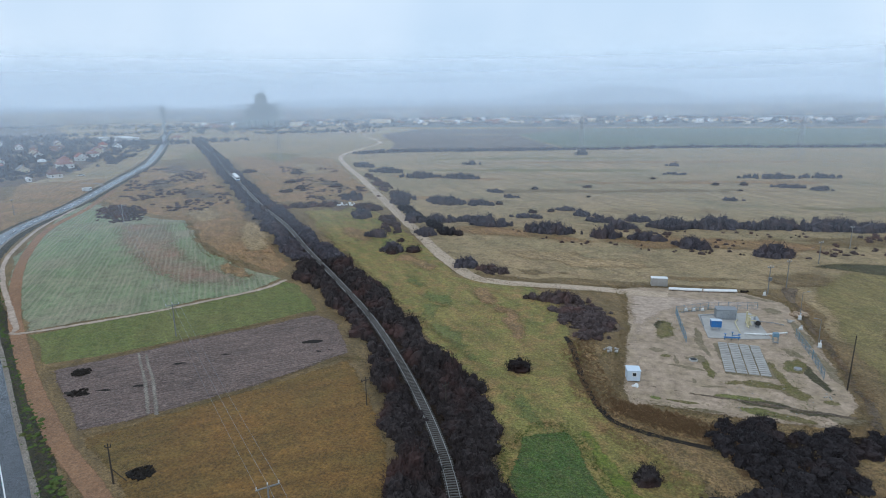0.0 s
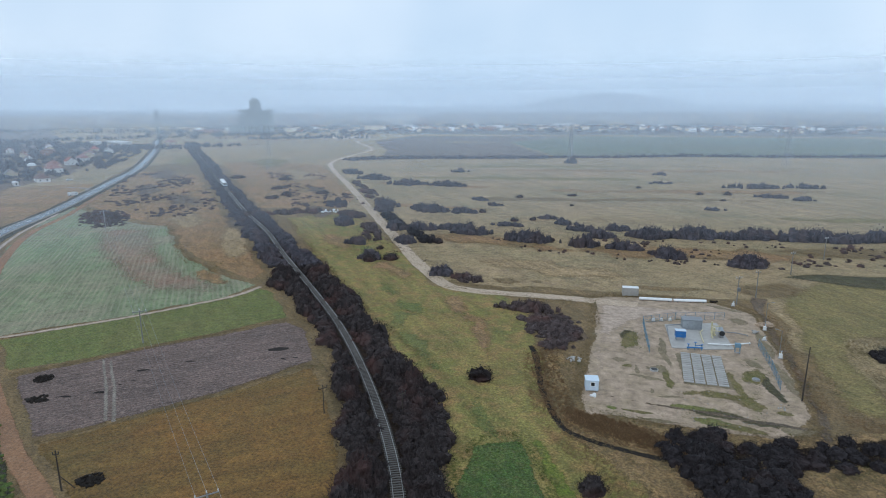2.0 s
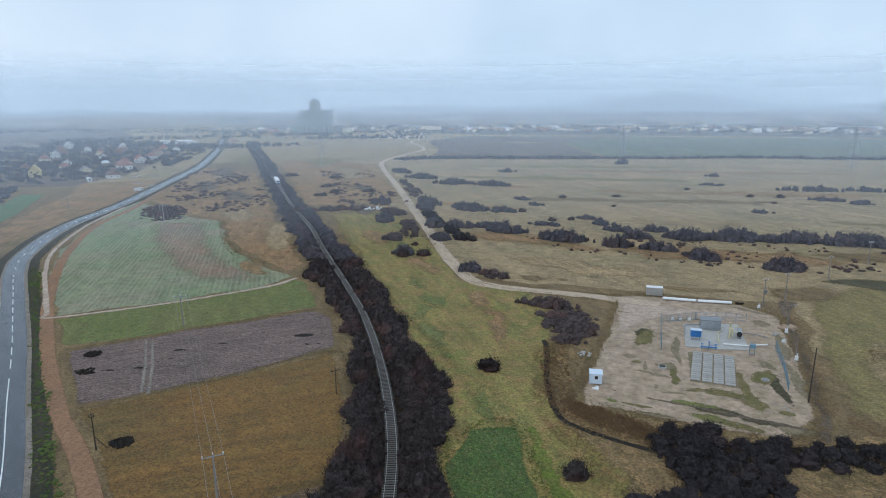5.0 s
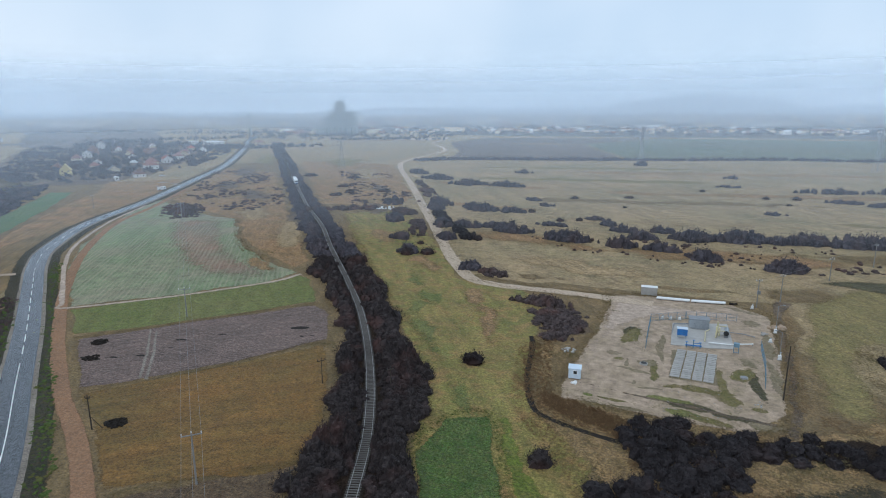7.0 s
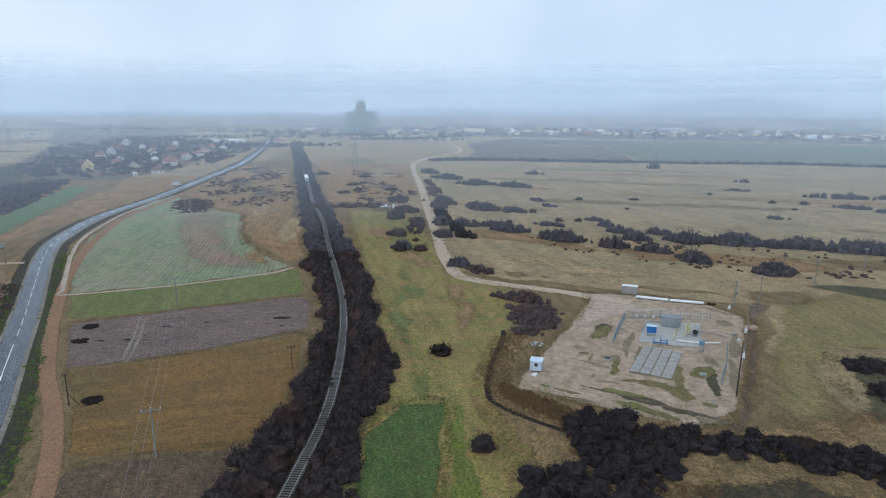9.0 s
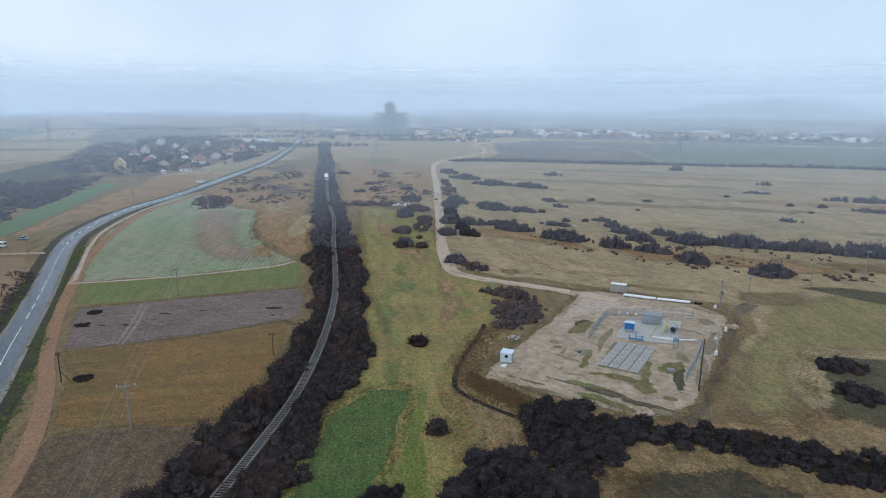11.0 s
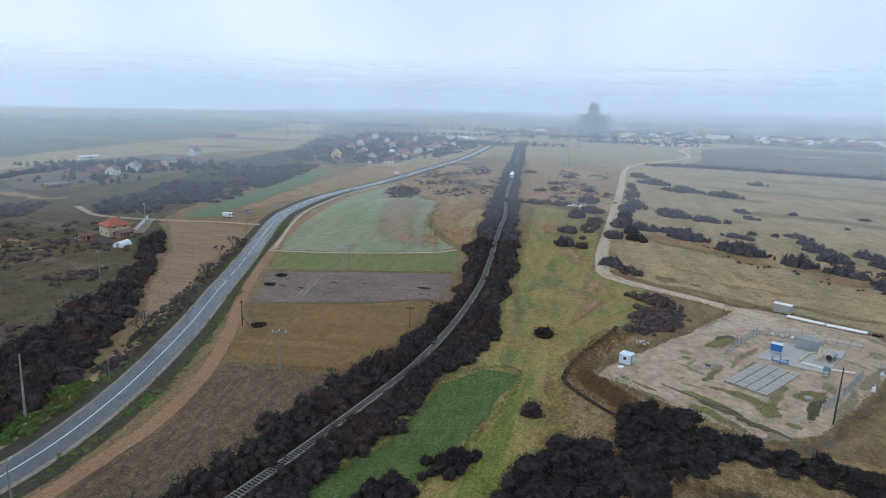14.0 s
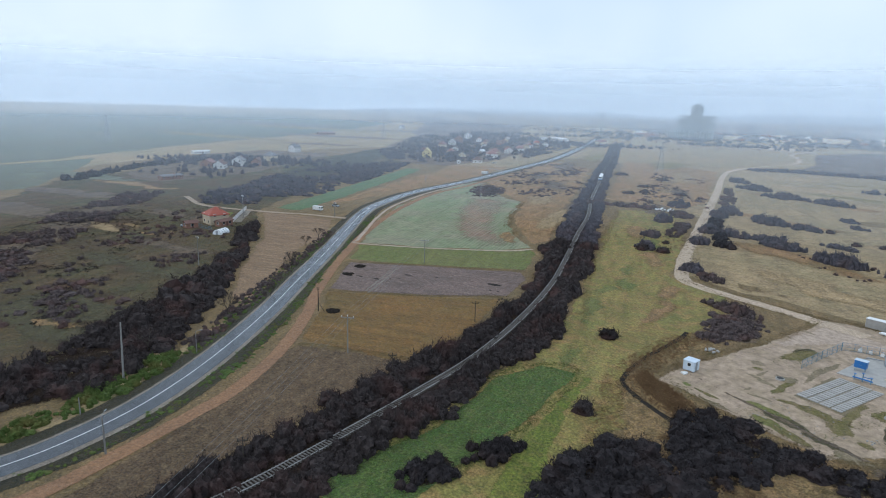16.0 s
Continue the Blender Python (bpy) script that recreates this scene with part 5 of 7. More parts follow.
def blue_cabinet(x, y, rz):
    e = empty("gas_cabinet", x, y, 0.22, rz)
    for sx in (-0.9, 0.9):
        for sy in (-0.5, 0.5):
            part("leg", rod((sx, sy, 0), (sx, sy, 0.85), 0.05), M_TEAL, e)
    part("body", box(0, 0, 1.65, 2.3, 1.5, 1.6, 0, 0.04), M_BLUE, e)
    part("roof", box(0, 0, 2.50, 2.5, 1.7, 0.08, 0, 0.02), M_BOOTH, e, "pale metal roof")
    for sx in (-0.56, 0.56):
        d = part("door", box(sx, -0.765, 1.65, 1.05, 0.03, 1.4), M_BLUE, e)
        part("handle", box(sx + 0.4 * (1 if sx < 0 else -1), -0.79, 1.65, 0.04, 0.03, 0.2), M_STEEL, d)
    return tagged(e, "bright blue steel gas cabinet on four legs", "cabinet")


blue_cabinet(16.6, 150.2, 6)


def manifold(x, y, rz):
    e = empty("pipe_manifold", x, y, 0.2, rz)
    part("header_pipe", rod((-1.8, 0, 0.5), (1.8, 0, 0.5), 0.16, None, 12), M_BLUE, e)
    for k, sx in enumerate((-1.5, 0.0, 1.5)):
        part("riser", rod((sx, 0, -0.1), (sx, 0, 1.2 + 0.5 * (k == 1)), 0.11, None, 10), M_TEAL, e)
        bm = bmesh.new()
        bmesh.ops.create_cone(bm, cap_ends=True, segments=14, radius1=0.3, radius2=0.3, depth=0.05, matrix=pose(sx, 0, 1.3 + 0.5 * (k == 1)))
        part("valve_wheel", bm, M_BLUE, e)
    part("cross_pipe", rod((0, 0, 1.0), (1.7, 0.3, 1.0), 0.08, None, 10), M_BLUE, e)
    return tagged(e, "blue pipe manifold with hand valves", "manifold")


manifold(19.3, 144.6, 6)


def grey_kiosk(x, y, rz):
    e = empty("regulator_kiosk", x, y, 0.22, rz)
    part("body", box(0, 0, 1.15, 4.8, 2.0, 2.3, 0, 0.04), M_GREY, e)
    bm = box(0, 0, 2.42, 5.0, 2.3, 0.12, 0, 0.02)
    bmesh.ops.rotate(bm, verts=bm.verts, cent=(0, 0, 2.42), matrix=Matrix.Rotation(radians(7), 3, "X"))
    part("roof", bm, M_STEEL, e, "sloping galvanised roof")
    for sx in (-1.6, 0, 1.6):
        d = part("door", box(sx, -1.015, 1.1, 1.4, 0.04, 1.9), M_GREY, e)
        part("handle", box(sx + 0.5, -1.045, 1.1, 0.05, 0.03, 0.25), M_BLACK, d)
    bm = bmesh.new()
    for sx in (-1.6, 0.0, 1.6):
        add_rod(bm, (sx, -1.1, 0.25), (sx, -2.0, 0.25), 0.09)
    add_rod(bm, (-2.0, -2.0, 0.25), (2.4, -2.0, 0.25), 0.11)
    part("pipework", bm, M_STEEL, e)
    return tagged(e, "grey metal gas regulator kiosk with sloping roof", "kiosk")


grey_kiosk(20.3, 159.8, 5)


def filter_skid(x, y, rz):
    e = empty("filter_skid", x, y, 0.2, rz)
    part("vessel", rod((1.3, 0.2, 1.3), (1.3, 3.6, 1.3), 0.55, None, 18), M_GREY, e)
    part("end_flange", rod((1.3, -0.02, 1.3), (1.3, 0.2, 1.3), 0.62, None, 18), M_BLACK, e, "black round end cover")
    for yy in (0.7, 3.0):
        part("saddle", box(1.3, yy, 0.45, 0.9, 0.25, 0.9), M_STEEL, e)
    for k, (sx, sy, h) in enumerate(((-0.9, 0.4, 2.6), (-0.3, 1.6, 2.0), (-0.8, 3.2, 2.9))):
        part("column", rod((sx, sy, 0), (sx, sy, h), 0.2, None, 12), M_YELLOW, e)
        part("cap", rod((sx, sy, h), (sx, sy, h + 0.12), 0.28, 0.2, 12), M_YELLOW, e)
    bm = bmesh.new()
    add_rod(bm, (-0.9, -1.8, 0.6), (-0.9, 3.4, 0.6), 0.15)
    add_rod(bm, (-0.3, -1.2, 1.1), (-0.3, 3.0, 1.1), 0.13)
    add_rod(bm, (-0.9, 0.4, 1.7), (1.0, 0.4, 1.7), 0.12)
    add_rod(bm, (-0.8, 3.2, 2.0), (1.2, 3.2, 2.0), 0.12)
    part("pipework", bm, M_YELLOW, e)
    return tagged(e, "cream gas filter pipework with grey vessel", "filter skid")


filter_skid(25.2, 153.5, -4)


def pipe_run(pts, r, mat, label):
    e = empty("pipe_run", 0, 0)
    bm = bmesh.new()
    for a, b in zip(pts, pts[1:]):
        add_rod(bm, a, b, r, None, 10)
        bmesh.ops.create_uvsphere(bm, u_segments=10, v_segments=6, radius=r * 1.15, matrix=Matrix.Translation(b))
    part("pipe", bm, mat, e)
    for a in pts[1:]:
        part("support", box(a[0], a[1], (a[2]) / 2, 0.18, 0.18, a[2], 0), M_CONCRETE, e)
    return tagged(e, label, "pipe")


pipe_run([(22.6, 148.2, 0.6), (27.2, 148.6, 0.6), (32.2, 150.9, 0.6)], 0.16, M_WHITE, "white gas pipe on low concrete supports")
pipe_run([(21.8, 149, 0.5), (21.9, 156, 0.5), (22.8, 158, 0.5)], 0.12, M_YELLOW, "cream gas pipe on low supports")
pipe_run([(14.2, 152, 0.45), (14.4, 159.5, 0.45), (18.0, 161, 0.45)], 0.10, M_STEEL, "grey gas pipe at the edge of the base")
pipe_run([(26.4, 158, 0.4), (30.5, 158, 0.4), (33, 157, 0.35)], 0.10, M_STEEL, "grey gas pipe leaving the equipment")


def blue_stand(x, y, rz):
    e = empty("meter_stand", x, y, 0.06, rz)
    for sx in (-0.5, 0.5):
        for sy in (-0.4, 0.4):
            part("leg", rod((sx, sy, 0), (sx, sy, 1.5), 0.05), M_TEAL, e)
    part("box", box(0, 0, 1.95, 1.2, 1.0, 0.9, 0, 0.03), M_TEAL, e)
    part("step", box(0, -0.9, 0.5, 0.9, 0.6, 0.08), M_STEEL, e)
    return tagged(e, "blue-grey meter box on a steel stand", "meter stand")


blue_stand(28.4, 145.0, 0)


def mesh_fence(a, b, label, gap=2.4, h=2.0):
    """Wire fence from a to b with posts, rails and netting."""
    ax, ay = a
    d = Vector((b[0] - ax, b[1] - ay))
    e = empty("wire_fence", ax, ay, 0.06, math.degrees(math.atan2(d.y, d.x)))
    n = max(1, round(d.length / gap))
    for i in range(n + 1):
        x = d.length * i / n
        p = part("post", rod((x, 0, 0), (x, 0, h + 0.1), 0.05, None, 6), M_TEAL, e)
    bm = bmesh.new()
    for z in (0.15, h * 0.5, h):
        add_box(bm, d.length / 2, 0, z, d.length, 0.04, 0.04)
    part("wire_rail", bm, M_TEAL, e)
    bm = bmesh.new()
    for i in range(int(d.length / 0.22)):
        add_box(bm, i * 0.22 + 0.1, 0, h / 2 + 0.08, 0.014, 0.014, h - 0.1)
    part("netting", bm, M_TEAL, e)
    return tagged(e, label, "fence", "fences round the yard")


for a, b in (((9, 140.3), (8.7, 150)), ((8.7, 150.2), (8.6, 160)), ((8.6, 160.2), (17, 165.6)), ((17.2, 165.8), (29.5, 168.5)), ((33, 126.8), (33.8, 137)), ((33.8, 137.2), (33.9, 150))):
    mesh_fence(a, b, "blue-grey wire mesh fence round the equipment")


def pipe_stack(x, y, length, rz):
    e = empty("pipe_stack", x, y, 0.06, rz)
    for sx in (0.12, 0.5, 0.88):
        part("timber", box(sx * length, 0.75, 0.07, 0.2, 2.0, 0.14), M_WOOD, e)
    for k in range(3):
        part("pipe", rod((0.1 * k, 0.2 + 0.53 * k, 0.40), (length - 0.12 * (2 - k), 0.2 + 0.53 * k, 0.40), 0.26, None, 14), M_WHITE, e)
    return tagged(e, "stack of long white pipes lying on timbers", "pipes", "stacks of white pipes")


pipe_stack(8.6, 180.6, 9.3, 3)
pipe_stack(18.2, 181.1, 9.3, 8)


def container(x, y, rz):
    e = empty("storage_container", x, y, 0.05, rz)
    bm = box(0, 0, 1.25, 4.6, 2.2, 2.4, 0, 0.03)
    part("body", bm, M_CONCRETE, e)
    bm = bmesh.new()
    for i in range(22):
        add_box(bm, -2.2 + i * 0.21, -1.12, 1.25, 0.08, 0.05, 2.1)
    part("ribs", bm, M_CONCRETE, e)
    part("roof", box(0, 0, 2.48, 4.7, 2.3, 0.06), M_WHITE, e)
    return tagged(e, "pale grey storage container beside the pipes", "container")


container(6.2, 185.2, 4)


def small_unit(x, y, h, label):
    e = empty("valve_unit", x, y, 0.05)
    part("foot", box(0, 0, 0.08, 1.0, 0.8, 0.16), M_CONCRETE, e)
    part("body", box(0, 0, 0.16 + h * 0.3, 0.65, 0.5, h * 0.6, 0, 0.03), M_WHITE, e)
    part("stem", rod((0.1, 0, 0.16 + h * 0.6), (0.1, 0, h + 0.1), 0.10, 0.08), M_WHITE, e)
    part("cap", box(0.1, 0, h + 0.15, 0.4, 0.3, 0.12), M_GREY, e)
    return tagged(e, label, "valve unit", "white units along the yard edge")


for x, y, h in ((34.0, 181.5, 1.2), (37.2, 144.2, 1.6), (38.0, 162.6, 1.5), (36.3, 155.2, 0.9), (11.4, 163.0, 1.0), (13.4, 163.6, 0.9), (15.6, 164.2, 1.0)):
    small_unit(x, y, h, "small white valve unit on a concrete foot")
for x, y, r in ((29.4, 130.7, 0.8), (9.4, 130.6, 0.9)):
    e = empty("manhole", x, y, 0.06)
    bm = bmesh.new()
    bmesh.ops.create_cone(bm, cap_ends=True, segments=20, radius1=r, radius2=r * 0.95, depth=0.3, matrix=Matrix.Translation((0, 0, 0.15)))
    part("ring", bm, M_CONCRETE, e)
    bm = bmesh.new()
    bmesh.ops.create_cone(bm, cap_ends=True, segments=20, radius1=r * 0.75, radius2=r * 0.75, depth=0.06, matrix=Matrix.Translation((0, 0, 0.32)))
    part("lid", bm, M_BLACK if r > 0.85 else M_STEEL, e)
    tagged(e, "round concrete manhole with a lid in the yard", "manhole")


def rubble(x, y, spread, count, mat, label, size=(0.25, 0.7)):
    """A loose heap of stones, one mesh."""
    bm = bmesh.new()
    for _ in range(count):
        q, a = spread * math.sqrt(rng.uniform()), rng.uniform(0, 6.283)
        s = rng.uniform(*size)
        r = bmesh.ops.create_icosphere(bm, subdivisions=1, radius=s, matrix=pose(x + q * math.cos(a), y + q * math.sin(a), s * 0.35 + 0.05, rng.uniform(0, 90), 0, rng.uniform(0, 180)) @ Matrix.Diagonal((1, 0.7, 0.55, 1)))
        for v in r["verts"]:
            v.co += noise.noise_vector(v.co * 3) * s * 0.25
    return tagged(part("rubble_heap", bm, mat), label, "rubble", kind="stuff")


rubble(-7.4, 132, 1.6, 14, M_CONCRETE, "grey concrete rubble beside the yard")
rubble(-2.8, 115.2, 0.6, 5, M_WHITE, "white stones beside the booth")
rubble(35.6, 160.5, 1.4, 8, M_CONCRETE, "pale concrete blocks along the yard edge")
rubble(31.6, 119, 1.2, 8, M_CONCRETE, "scattered stones in the yard", (0.12, 0.3))
rubble(20, 116, 9, 46, M_CONCRETE, "scattered stones in the yard", (0.06, 0.2))
rubble(4, 150, 6, 26, M_CONCRETE, "scattered stones in the yard", (0.06, 0.2))
rubble(-146, 303, 6, 30, M_WHITE, "dumped white rubbish beside the scrub", (0.3, 0.9))
rubble(-76.3, 67.6, 1.9, 90, M_WETSOIL, "heap of black damp earth beside the wooden pole", (0.15, 0.42))
rubble(-114.4, 94.8, 1.8, 80, M_WETSOIL, "heap of black manure in the ploughed field", (0.15, 0.42))
rubble(-107.5, 87, 1.8, 60, M_WETSOIL, "heap of black manure in the ploughed field", (0.15, 0.42))
rubble(29.5, 183.8, 1.2, 12, M_WETSOIL, "small dark heap beside the pipes", (0.25, 0.5))
rubble(38.5, 166, 2.2, 26, M_PAD, "heap of clay at the yard edge", (0.4, 0.9))


# ---- poles and wires ----
def line_pole(x, y, h, arm=2.4, rz=0.0, label="grey concrete power pole with crossarm", mat=None, r=0.17, lamp=False, lean=0.0):
    e = new("power_pole")
    e.matrix_world = pose(x, y, 0, lean, lean * 0.6, rz)
    part("pole", rod((0, 0, -0.3), (0, 0, h), r, r * 0.6, 8), mat or M_POLE, e)
    if arm:
        a = part("crossarm", box(0, 0, h - 0.35, arm, 0.12, 0.14), M_STEEL if mat is None else mat, e)
        for sx in (-0.46, 0.0, 0.46):
            part("insulator", rod((sx * arm, 0, h - 0.28), (sx * arm, 0, h + 0.05 + (0.2 if sx == 0 else 0)), 0.06, 0.09, 8), M_WHITE if mat is None else M_BLACK, e)
    if lamp:
        b = part("lamp_arm", rod((0, 0, h - 0.1), (1.0, 0, h + 0.25), 0.035), M_STEEL, e)
        part("lamp_head", box(1.2, 0, h + 0.26, 0.6, 0.22, 0.12, 0, 0.03), M_GREY, b)
    return tagged(e, label, "power pole", "poles")


LINE_RZ = 45
line_pole(-49, 58.9, 8.6, 3.0, LINE_RZ)
line_pole(-108.5, 117, 8.3, 3.0, LINE_RZ)
line_pole(-228, 234, 8.5, 3.0, LINE_RZ)
line_pole(12, -2, 8.6, 3.0, LINE_RZ)
line_pole(-58, 15.4, 12.0, 0, 0, "tall pale concrete pole in the thicket", r=0.22, lean=-2)
line_pole(-31.5, 9.5, 6.6, 0, 150, "concrete street lamp pole beside the road", lamp=True)
line_pole(-47.5, 7.3, 3.2, 0, 0, "short pale concrete post beside the road", r=0.12)
line_pole(-65, 30.6, 5.2, 0, 60, "street lamp pole beside the road", lamp=True, r=0.1)
line_pole(-140.9, 48.6, 9.6, 1.4, 20)
line_pole(-220, 87, 10.5, 1.4, 20)
line_pole(-202.4, 125.5, 7.5, 1.4, 45)
line_pole(-300, 240, 8, 1.4, 45)
line_pole(-420, 330, 8, 1.4, 45)
line_pole(-470, 340, 8, 1.4, 45)
wp = line_pole(-78.5, 64.5, 6.4, 0.8, 30, "dark tarred wooden pole beside the dirt track", M_WOOD, 0.15)
part("brace", rod((1.7, 0.3, 0), (0.1, 0, 2.4), 0.08, 0.07), M_WOOD, wp)
line_pole(-51, 95.8, 5.4, 1.8, 55, "dark wooden telegraph pole beside the railway", M_WOOD, 0.12)
line_pole(-33.6, 61.5, 4.8, 1.6, 60, "dark wooden telegraph pole beside the railway", M_WOOD, 0.12)
line_pole(-36.7, 98.8, 4.6, 1.6, 55, "dark wooden telegraph pole beside the railway", M_WOOD, 0.12)
line_pole(-17.4, 26.5, 4.6, 1.6, 70, "dark wooden telegraph pole beside the railway", M_WOOD, 0.12)
line_pole(35.8, 122.8, 11.2, 0, 0, "dark wooden pole at the yard corner", M_WOOD, 0.16, lean=0.8)
mast = line_pole(35.2, 183.2, 8.2, 1.6, 20, "concrete pole with a small transformer")
part("transformer", box(0, -0.45, 4.6, 0.8, 0.6, 1.0, 0, 0.04), M_STEEL, mast)
line_pole(41.9, 191.3, 8.2, 1.4, 20)
line_pole(38.2, 163.4, 7.0, 0, 0, "slim grey lamp pole at the yard edge", lamp=True, r=0.1)
line_pole(37.4, 146, 6.0, 0, 180, "slim grey lamp pole at the yard edge", lamp=True, r=0.09)
line_pole(59, 222, 7.6, 1.4, 20)
line_pole(76.2, 247, 8.4, 1.4, 20)


def wire(a, b, sag, r=0.018):
    a, b = Vector(a), Vector(b)
    v, k = [], 24
    bm = bmesh.new()
    prev = a
    for i in range(1, k + 1):
        u = i / k
        p = a.lerp(b, u) - Vector((0, 0, sag * 4 * u * (1 - u)))
        add_rod(bm, prev, p, r, None, 4)
        prev = p
    return tagged(part("overhead_wire", bm, M_STEEL), "thin overhead power wire between poles", "wire", "overhead wires")


dx, dy = math.cos(radians(LINE_RZ)), math.sin(radians(LINE_RZ))
spans = [(12, -2, 8.6), (-49, 58.9, 8.6), (-108.5, 117, 8.3), (-228, 234, 8.5)]
for (xa, ya, ha), (xb, yb, hb) in zip(spans, spans[1:]):
    for o in (-1.38, 0.0, 1.38):
        wire((xa + o * dx, ya + o * dy, ha + 0.1), (xb + o * dx, yb + o * dy, hb + 0.1), 0.9 if xb > -200 else 2.5)
chain = [(35.2, 183.2, 8.2), (41.9, 191.3, 8.2), (59, 222, 7.6), (76.2, 247, 8.4)]
for (xa, ya, ha), (xb, yb, hb) in zip(chain, chain[1:]):
    wire((xa, ya, ha + 0.15), (xb, yb, hb + 0.15), 0.5)


def pylon(x, y, h, rz, base=5.0):
    """Lattice mast with three pairs of arms."""
    e = empty("lattice_pylon", x, y, 0, rz)
    t = 0.024 * h ** 0.5
    half = lambda z: base / 2 * (1 - z / h) ** 1.15 + 0.35
    for sx in (-1, 1):
        for sy in (-1, 1):
            bm = bmesh.new()
            zs = [h * q / 6 for q in range(7)]
            for z0, z1 in zip(zs, zs[1:]):
                add_rod(bm, (sx * half(z0), sy * half(z0), z0), (sx * half(z1), sy * half(z1), z1), t, None, 4)
            part("leg", bm, M_STEEL, e)
    bm = bmesh.new()
    z, k = 0.0, 0
    while z < h * 0.97:
        z1 = min(h, z + max(1.2, half(z) * 1.7))
        a, b = half(z), half(z1)
        for p0, p1 in (((-a, -a), (b, -b)), ((a, -a), (-b, -b)), ((-a, a), (b, b)), ((a, a), (-b, b)), ((-a, -a), (-b, b)), ((-a, a), (-b, -b)), ((a, -a), (b, b)), ((a, a), (b, -b))):
            add_rod(bm, (*p0, z), (*p1, z1), t * 0.6, None, 3)
        z = z1
    part("bracing", bm, M_STEEL, e)
    for q, w in ((0.70, 3.4), (0.82, 4.4), (0.94, 3.2)):
        bm = bmesh.new()
        for s in (-1, 1):
            add_rod(bm, (0, 0, h * q + 0.9), (s * w, 0, h * q), t * 0.8, None, 4)
            add_rod(bm, (0, 0, h * q - 0.2), (s * w, 0, h * q), t * 0.8, None, 4)
            add_rod(bm, (s * w, 0, h * q), (s * w, 0, h * q - 1.6), t * 0.8, None, 4)
        part("arm", bm, M_STEEL, e)
    return tagged(e, "grey steel lattice power pylon on the plain", "pylon", "lattice pylons")


for x, y, h in ((-296, 499.5, 27), (-754, 786, 39), (-722, 797, 36), (-37, 635, 37), (158, 628, 36), (-800, 94, 36), (-839, 502, 42)):
    pylon(x, y, h, 30)


# ---- vehicles ----
def railcar(x, y, rz):
    e = empty("railcar", x, y, 0.57, rz)
    L = 12.4
    bm = box(0, 0, 1.9, 2.85, 2 * L, 2.3, 0, 0.25)
    part("body", bm, M_WHITE, e)
    roof = box(0, 0, 3.15, 2.5, 2 * L - 0.5, 0.5, 0, 0.2)
    part("roof", roof, M_WHITE, e, "pale rounded roof")
    part("skirt", box(0, 0, 0.62, 2.7, 2 * L - 0.6, 0.5), M_BLACK, e)
    for s in (-1, 1):
        part("windscreen", box(0, s * (L + 0.01), 2.35, 2.3, 0.08, 0.95, 0, 0.03), M_GLASS, e)
        part("bumper", box(0, s * (L + 0.12), 0.95, 2.4, 0.3, 0.35, 0, 0.05), M_BLUE, e)
        for sx in (-0.85, 0.85):
            part("headlight", rod((sx, s * (L - 0.02), 1.45), (sx, s * (L + 0.06), 1.45), 0.14, None, 10), M_WHITE, e)
        for k in range(9):
            part("window", box(s * 1.432, -9.6 + k * 2.4, 2.2, 0.05, 1.6, 0.85), M_GLASS, e)
        b = part("bogie", box(0, s * 8.2, 0.3, 2.2, 3.2, 0.4), M_BLACK, e)
        for wy in (-1.1, 1.1):
            for sx in (-0.75, 0.75):
                part("wheel", rod((sx - 0.06, s * 8.2 + wy, 0.42), (sx + 0.06, s * 8.2 + wy, 0.42), 0.42, None, 14), M_RAIL, b)
    return tagged(e, "white diesel railcar on the single track", "train")


railcar(-266, 384.5, 39)


def vehicle(x, y, rz, mat, van, label):
    e = empty("van" if van else "car", x, y, 0.36 if van == 2 else 0.06, rz)
    l, w, h = (5.4, 2.0, 2.3) if van else (4.2, 1.75, 1.45)
    bm = box(0, 0, 0.30 + (h - 0.3) * (0.5 if van else 0.28), l, w, (h - 0.3) * (1.0 if van else 0.56), 0, 0.12)
    part("body", bm, mat, e)
    if van:
        part("windscreen", box(l / 2 + 0.01, 0, h * 0.72, 0.05, w * 0.85, h * 0.28), M_GLASS, e)
        for s in (-1, 1):
            part("window", box(l * 0.33, s * (w / 2 + 0.01), h * 0.72, 1.0, 0.04, h * 0.25), M_GLASS, e)
    else:
        bm = box(-0.2, 0, h * 0.8, l * 0.52, w * 0.86, h * 0.42, 0, 0.18)
        part("cabin", bm, M_GLASS, e)
        part("roof", box(-0.2, 0, h, l * 0.38, w * 0.74, 0.06, 0, 0.02), mat, e)
    for sx in (-0.32, 0.32):
        for sy in (-1, 1):
            t = part("wheel", rod((sx * l, sy * (w / 2 - 0.2), 0.33), (sx * l, sy * (w / 2 + 0.01), 0.33), 0.33, None, 16), M_BLACK, e)
            part("rim", rod((sx * l, sy * (w / 2), 0.33), (sx * l, sy * (w / 2 + 0.025), 0.33), 0.19, None, 12), M_STEEL, t)
    return tagged(e, label, "van" if van else "car")


vehicle(-330, 317, 60, M_WHITE, 2, "white delivery van beside the road junction")
vehicle(-224, 126, 30, M_WHITE, 1, "white van parked beside the farm lane")
vehicle(-231, 139, 20, M_GREY, 0, "grey car parked beside the farm lane")
vehicle(-404, 387, 55, M_WHITE, 0, "white car parked beside a village house")
vehicle(-520, 560, 55, M_WHITE, 0, "white car parked beside the road")
vehicle(-209, 59, 70, M_GREY, 0, "grey car parked beside the red-roofed house")


